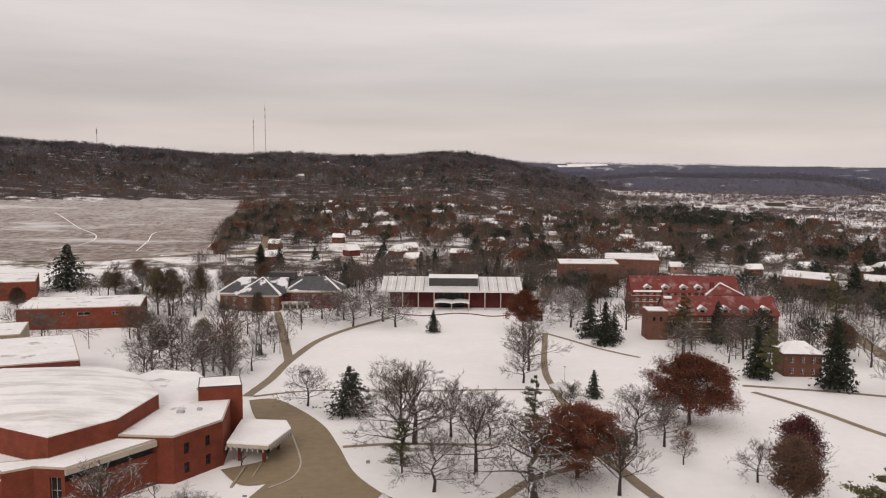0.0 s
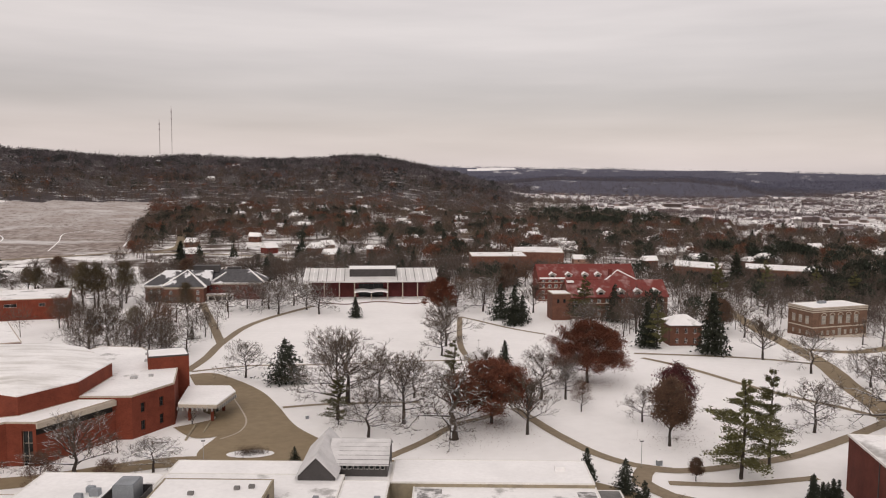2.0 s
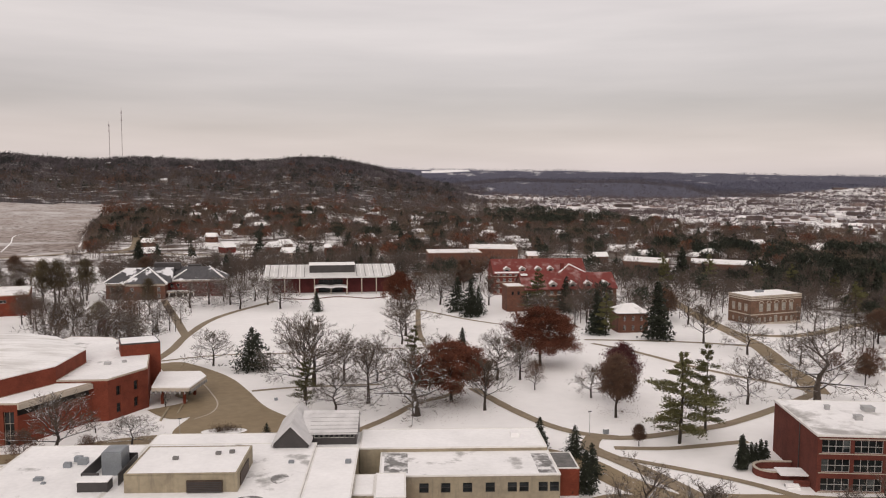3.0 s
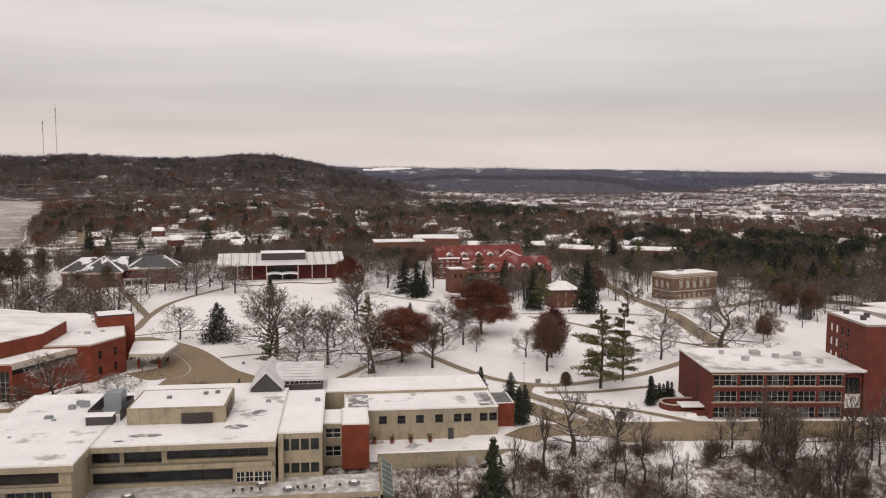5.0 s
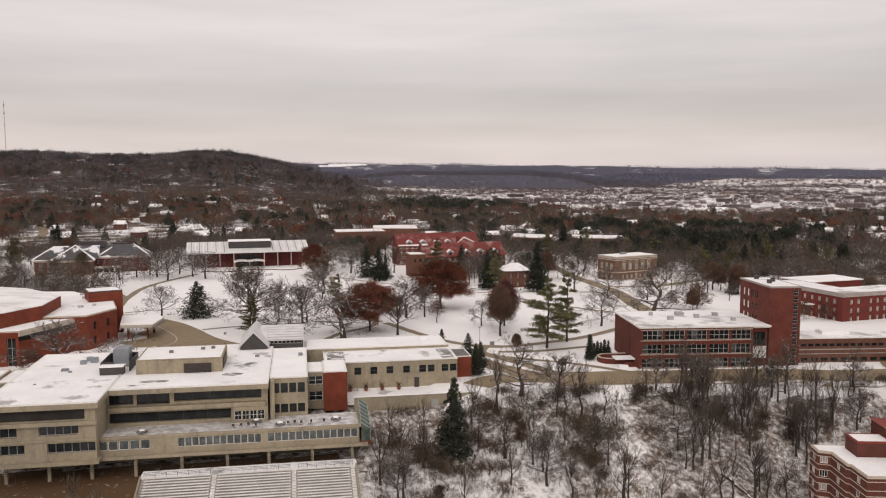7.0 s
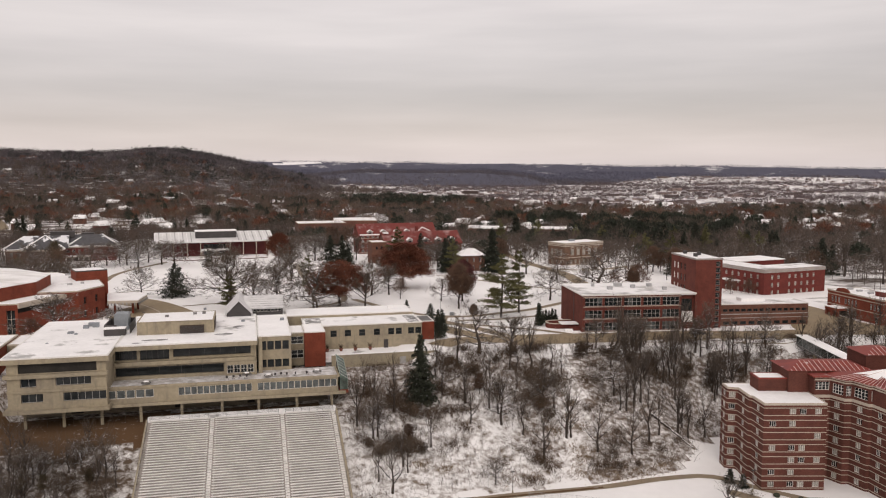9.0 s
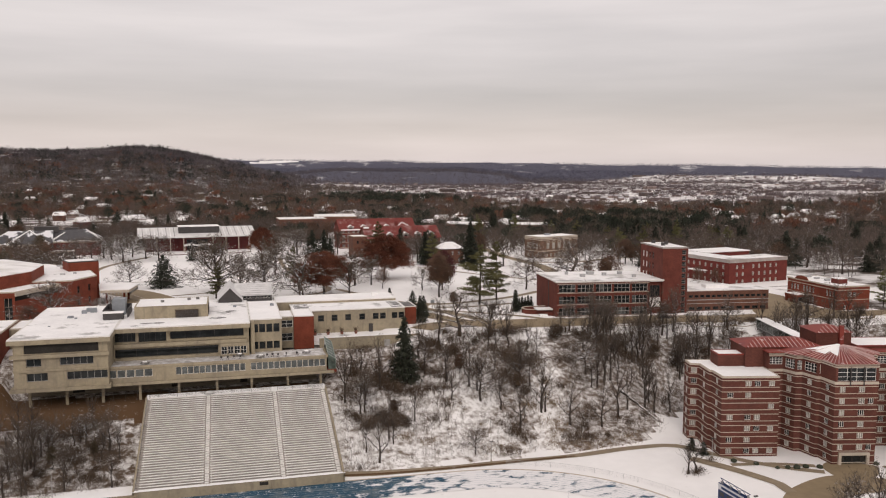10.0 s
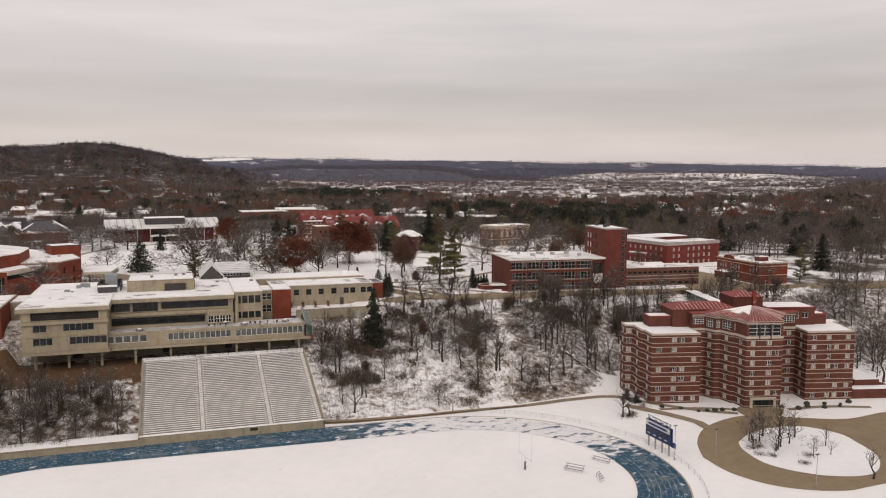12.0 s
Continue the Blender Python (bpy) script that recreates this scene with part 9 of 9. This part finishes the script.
def mast(x, y, h, label):
    z = ground_z(x, y)
    t = thing("radio_mast", label, "mast", x, y, z - 1, 0, "radio masts")
    for k in range(3):
        a = math.tau * k / 3
        p = (math.cos(a) * 0.9, math.sin(a) * 0.9)
        bm = bmesh.new()
        beam(bm, (*p, 0), (*p, h), 0.32, 0.28, 4)
        part("leg", bm, M["mast"], t)
    bm = bmesh.new()
    n = int(h / 6)
    for k in range(n):
        for j in range(3):
            a, b = math.tau * j / 3, math.tau * (j + 1) / 3
            beam(bm, (math.cos(a) * 0.9, math.sin(a) * 0.9, k * 6), (math.cos(b) * 0.9, math.sin(b) * 0.9, k * 6 + 6), 0.16, sides=3)
    part("lattice", bm, M["mast"], t)
    part("antenna", boxed((-0.2, 0.2, -0.2, 0.2, h, h + 9)), M["mast"], t)
    for f in (0.8, 0.93):
        part("dish", boxed((-1.6, 1.6, -1.6, 1.6, h * f, h * f + 5)), M["mast"], t)


mast(-665, 2926, 190, "tall lattice radio mast on the ridge")
mast(-704, 2916, 144, "shorter lattice radio mast on the ridge")
mast(-1190, 2750, 75, "faint small radio mast on the ridge")

# ---- small things ----
def lamp_post(x, y, h):
    z = sheet_z(x, y)
    t = thing("street_lamp", "slim dark steel lamp post standing in the snow", "street lamp", x, y, z, 0, "lamp posts")
    bm = bmesh.new()
    beam(bm, (0, 0, -0.2), (0, 0, h), 0.09, 0.06, 6)
    part("post", bm, M["grey_trim"], t)
    bm = bmesh.new()
    beam(bm, (0, 0, 0), (0, 0, 0.5), 0.22, 0.16, 8)
    part("base", bm, M["concrete"], t)
    part("lamp_head", boxed((-0.45, 0.45, -0.2, 0.2, h, h + 0.16)), M["dark_trim"], t)


for x, y, h in ((82.5, -19.5, 7), (88.5, -44, 7.5), (61, 155, 6.5), (-43, 165, 6), (143, 196, 6), (41, 290, 6), (-62, 49, 9), (40, 41.5, 5), (93, 22, 5), (72.5, -16.5, 8.5)):
    lamp_post(x, y, h)


def car(x, y, turn, label, paint):
    z = sheet_z(x, y) + 0.08
    t = thing("car", label, "car", x, y, z, turn, "parked cars")
    bm = bmesh.new()
    prof = ((-2.2, 0.35), (2.2, 0.35), (2.25, 0.75), (1.3, 0.95), (0.7, 1.45), (-1.3, 1.45), (-2.0, 0.98), (-2.25, 0.8))
    a, b = [bm.verts.new((p[0], -0.85, p[1])) for p in prof], [bm.verts.new((p[0], 0.85, p[1])) for p in prof]
    bm.faces.new(a)
    bm.faces.new(b[::-1])
    for k in range(len(prof)):
        bm.faces.new((a[k], b[k], b[(k + 1) % len(prof)], a[(k + 1) % len(prof)]))
    bmesh.ops.recalc_face_normals(bm, faces=bm.faces[:])
    bmesh.ops.bevel(bm, geom=bm.edges[:], offset=0.06, segments=2, affect="EDGES")
    part("body", bm, M[paint], t)
    for s in (-0.87, 0.87):
        part("side_window", boxed((-1.2, 0.7, s - 0.01, s + 0.01, 0.98, 1.36)), M["glass"], t)
    part("snow_cover", boxed((-1.25, 0.65, -0.75, 0.75, 1.46, 1.54)), M["roof_snow"], t)
    for u in (-1.4, 1.4):
        for s in (-0.8, 0.8):
            bm = bmesh.new()
            beam(bm, (u, s - 0.1, 0.33), (u, s + 0.1, 0.33), 0.33, sides=12)
            w = part("wheel", bm, M["tyre"], t)
            bm = bmesh.new()
            beam(bm, (u, s - 0.11, 0.33), (u, s + 0.11, 0.33), 0.18, sides=10)
            part("rim", bm, M["steel"], w)


car(131.0, 95.6, -14, "dark car parked on the bluff road", "car_dark")
car(170.0, 4.0, 20, "dark blue car parked beside the brick hall", "car_dark")
car(174.5, 8.0, 20, "dark car parked beside the brick hall", "car_dark")


def scoreboard():
    t = thing("scoreboard", "blue and white scoreboard on four steel posts", "scoreboard", 73.2, -9.6, -20.4, -93)
    for k in range(4):
        s = -4.2 + 2.8 * k
        part("post", boxed((s - 0.16, s + 0.16, -0.16, 0.16, -0.3, 7.6)), M["grey_trim"], t)
    part("panel", boxed((-5.0, 5.0, -0.45, -0.16, 2.9, 7.0)), M["sign_blue"], t)
    part("panel_back", boxed((-5.0, 5.0, 0.16, 0.45, 2.9, 7.0)), M["sign_blue"], t)
    part("header", boxed((-4.9, 4.9, -0.52, -0.45, 5.6, 6.9), (-4.9, 4.9, 0.45, 0.52, 5.6, 6.9)), M["sign_white"], t, "white header strip")
    for y in (-0.58, 0.52):
        part("lettering_bar", boxed((-3.8, 3.8, y, y + 0.06, 6.0, 6.5)), M["sign_blue"], t)
        for s in (-3.6, -1.2, 1.2, 3.4):
            part("digit_panel", boxed((s - 0.7, s + 0.7, y + 0.04, y + 0.08, 4.4, 5.2)), M["dark_trim"], t)
            part("lettering_bar", boxed((s - 0.6, s + 0.6, y + 0.04, y + 0.08, 3.6, 3.85)), M["sign_white"], t)
    part("side_sign", boxed((5.0, 6.6, -0.2, 0.2, 2.7, 3.9)), M["sign_blue"], t)
    bm = bmesh.new()
    for z in (7.2, 8.0):
        beam(bm, (-4.8, 0, z), (4.8, 0, z), 0.08, sides=4)
    for k in range(8):
        beam(bm, (-4.8 + 1.2 * k, 0, 7.2 if k % 2 else 8.0), (-3.6 + 1.2 * k, 0, 8.0 if k % 2 else 7.2), 0.07, sides=4)
    part("truss", bm, M["sign_blue"], t, "blue steel truss along the top")


scoreboard()


def field_bench(x, y, turn, n=3):
    t = thing("field_bench", "small aluminium bench bleacher standing on the field", "bench", x, y, sheet_z(x, y), turn, "field benches")
    for k in range(n):
        part("seat", boxed((-2.3, 2.3, 0.7 * k, 0.7 * k + 0.28, 0.5 + 0.35 * k, 0.56 + 0.35 * k)), M["bench_metal"], t)
    for s in (-2.0, 2.0):
        bm = bmesh.new()
        beam(bm, (s, 0, 0), (s, 0.7 * n, 0.5 + 0.35 * (n - 1)), 0.05, sides=4)
        beam(bm, (s, 0.7 * n - 0.4, 0), (s, 0.7 * n - 0.4, 0.5 + 0.35 * (n - 1)), 0.05, sides=4)
        part("leg_frame", bm, M["grey_trim"], t)


field_bench(45.9, -13.0, -52)
field_bench(55.2, -10.3, -62, 2)
for k in range(4):
    x, y = 49.6 - 0.35 * k, -17.6 - 1.1 * k
    t = thing("hurdle", "stacked track hurdle standing in the snow", "hurdle", x, y, sheet_z(x, y), 20, "track hurdles")
    part("bar", boxed((-0.6, 0.6, -0.03, 0.03, 0.86, 0.98)), M["dark_trim"], t)
    for s in (-0.55, 0.55):
        part("leg", boxed((s - 0.03, s + 0.03, -0.03, 0.6, 0, 0.06), (s - 0.03, s + 0.03, -0.03, 0.03, 0.06, 0.86)), M["grey_trim"], t)


def goal_post(x, y, turn):
    t = thing("goal_post", "white football goal post with a padded foot", "goal post", x, y, sheet_z(x, y), turn, "goal posts")
    bm = bmesh.new()
    beam(bm, (0, 0, 0), (0, 0, 3.05), 0.1, sides=8)
    beam(bm, (-3.5, 0, 3.05), (3.5, 0, 3.05), 0.07, sides=6)
    beam(bm, (-3.5, 0, 3.05), (-3.5, 0, 9.5), 0.05, sides=6)
    beam(bm, (3.5, 0, 3.05), (3.5, 0, 9.5), 0.05, sides=6)
    part("frame", bm, M["sign_white"], t)
    bm = bmesh.new()
    beam(bm, (0, 0, 0), (0, 0, 1.9), 0.28, sides=8)
    part("pad", bm, M["stain"], t)


goal_post(36.4, -7.1, 85)


def track_fence():
    t = thing("track_fence", "low chain-link fence round the track's bend", "fence", *at_frame(TT, cu, cv), -20.4, TT)
    n, r = 34, rad + 3.4
    pts = [(r * math.cos(a), r * math.sin(a)) for a in (math.pi * (0.42 - 0.80 * k / n) for k in range(n + 1))]
    pm = None
    for p in pts:
        if pm is None:
            bm = bmesh.new()
            beam(bm, (0, 0, -0.2), (0, 0, 1.25), 0.04, sides=5)
            pm = bpy.data.meshes.new("post")
            bm.to_mesh(pm)
            bm.free()
            pm.materials.append(M["steel"])
        ob = new("post", pm)
        ob.parent, ob.location = t, (*p, 0)
    bm = bmesh.new()
    for a, b in zip(pts, pts[1:]):
        beam(bm, (*a, 1.2), (*b, 1.2), 0.03, sides=4)
        for z in (0.2, 0.45, 0.7, 0.95):
            beam(bm, (*a, z), (*b, z), 0.012, sides=3)
    part("rail", bm, M["steel"], t)


track_fence()


# terrace furniture
def terrace_chair(u, v, turn):
    x, y = at_frame(TU, u, v)
    t = thing("terrace_chair", "grey metal terrace chair with snow on the seat", "chair", x, y, 0.35, TU + turn, "terrace chairs")
    part("seat", boxed((-0.3, 0.3, -0.3, 0.3, 0.42, 0.5)), M["roof_snow_thin"], t, "snow-topped seat")
    part("backrest", boxed((-0.3, 0.3, 0.26, 0.34, 0.5, 1.15)), M["dark_metal"], t)
    for a in (-0.26, 0.26):
        for b in (-0.26, 0.26):
            part("leg", boxed((a - 0.03, a + 0.03, b - 0.03, b + 0.03, 0, 0.42)), M["dark_metal"], t)


def terrace_table(u, v):
    x, y = at_frame(TU, u, v)
    t = thing("terrace_table", "round terrace table with a cap of snow", "table", x, y, 0.35, 0, "terrace tables")
    bm = bmesh.new()
    beam(bm, (0, 0, 0), (0, 0, 0.7), 0.1, 0.08, 6)
    part("foot", bm, M["grey_trim"], t)
    bm = bmesh.new()
    beam(bm, (0, 0, 0.7), (0, 0, 0.76), 0.75, sides=14)
    part("tabletop", bm, M["stain"], t)
    bm = bmesh.new()
    beam(bm, (0, 0, 0.76), (0, 0, 0.95), 0.72, 0.5, 14)
    part("snow_cap", bm, M["roof_snow"], t)
    bm = bmesh.new()
    ring = [[bm.verts.new((r * math.cos(math.tau * k / 16), r * math.sin(math.tau * k / 16), z)) for r, z in ((0.95, 0.36), (1.25, 0.36), (1.25, 0.48), (0.95, 0.48))] for k in range(16)]
    for k in range(16):
        a, b = ring[k], ring[(k + 1) % 16]
        for i in range(4):
            bm.faces.new((a[i], b[i], b[(i + 1) % 4], a[(i + 1) % 4]))
    bmesh.ops.recalc_face_normals(bm, faces=bm.faces[:])
    part("bench_ring", bm, M["stain"], t)


for k, u in enumerate((-30.6, -29.0, -27.4, -25.8, -18.0, -16.6, -15.2, -13.0, -9.6)):
    terrace_chair(u, 87.2 + 0.3 * (k % 3), 160 + 25 * (k % 4))
for u, v in ((-51, 87.0), (-25.6, 90.6), (-19.9, 87.6), (-6.8, 89.4)):
    terrace_table(u, v)

# gazebo on the lawn
g = thing("gazebo", "small open shelter with a slatted snowy roof", "shelter", 37.5, 272, sheet_z(37.5, 272), 20)
for a in (-2.6, 2.6):
    for b in (-2.6, 2.6):
        part("post", boxed((a - 0.12, a + 0.12, b - 0.12, b + 0.12, -0.2, 2.8)), M["grey_trim"], g)
bm = bmesh.new()
hip_roof(bm, rect(-3.6, 3.6, -3.4, 3.4), 2.8, (-1.5, 0), (1.5, 0), 4.6)
part("roof", bm, M["ribbed_snow"], g, "slatted roof dusted with snow")

# utility boxes and small signs
for x, y, s, label in ((66.0, 156.5, 1.3, "grey utility cabinet on the snowy lawn"), (-21.0, 202.0, 0.9, "small metal rack beside the drive")):
    t = thing("utility_box", label, "utility box", x, y, sheet_z(x, y), 15)
    part("cabinet", boxed((-s / 2, s / 2, -s / 3, s / 3, -0.1, s)), M["grey_metal"], t)
    part("cap", boxed((-s / 2 - 0.05, s / 2 + 0.05, -s / 3 - 0.05, s / 3 + 0.05, s, s + 0.12)), M["roof_snow"], t)

# clipped evergreen shrubs before the tall residence hall
shrub_rng = random.Random(12)
dome = None
for x, y in [(96, 17.5), (103, 10), (105.5, 9.2), (107.5, 8.3), (110, 8), (113, 6.6), (100, 14), (131, 0), (135, 0.5), (139, -2), (142, 0.6), (146, -1.5), (150, -1), (144, -3), (137, 2.6), (128, 3.4)]:
    t = thing("clipped_shrub", "low dark evergreen shrub in the snow", "shrub", x, y, sheet_z(x, y), shrub_rng.uniform(0, 360), "clipped shrubs")
    if dome is None:
        bm = bmesh.new()
        bmesh.ops.create_icosphere(bm, subdivisions=2, radius=0.7)
        for v in bm.verts:
            v.co *= 1 + 0.35 * noise.noise(v.co * 3.1)
            v.co.z = max(v.co.z * 0.8 + 0.35, -0.1)
        dome = bpy.data.meshes.new("foliage")
        bm.to_mesh(dome)
        bm.free()
    f = held("foliage", dome, M["needle"], t)
    f.scale = (shrub_rng.uniform(0.7, 1.3),) * 3
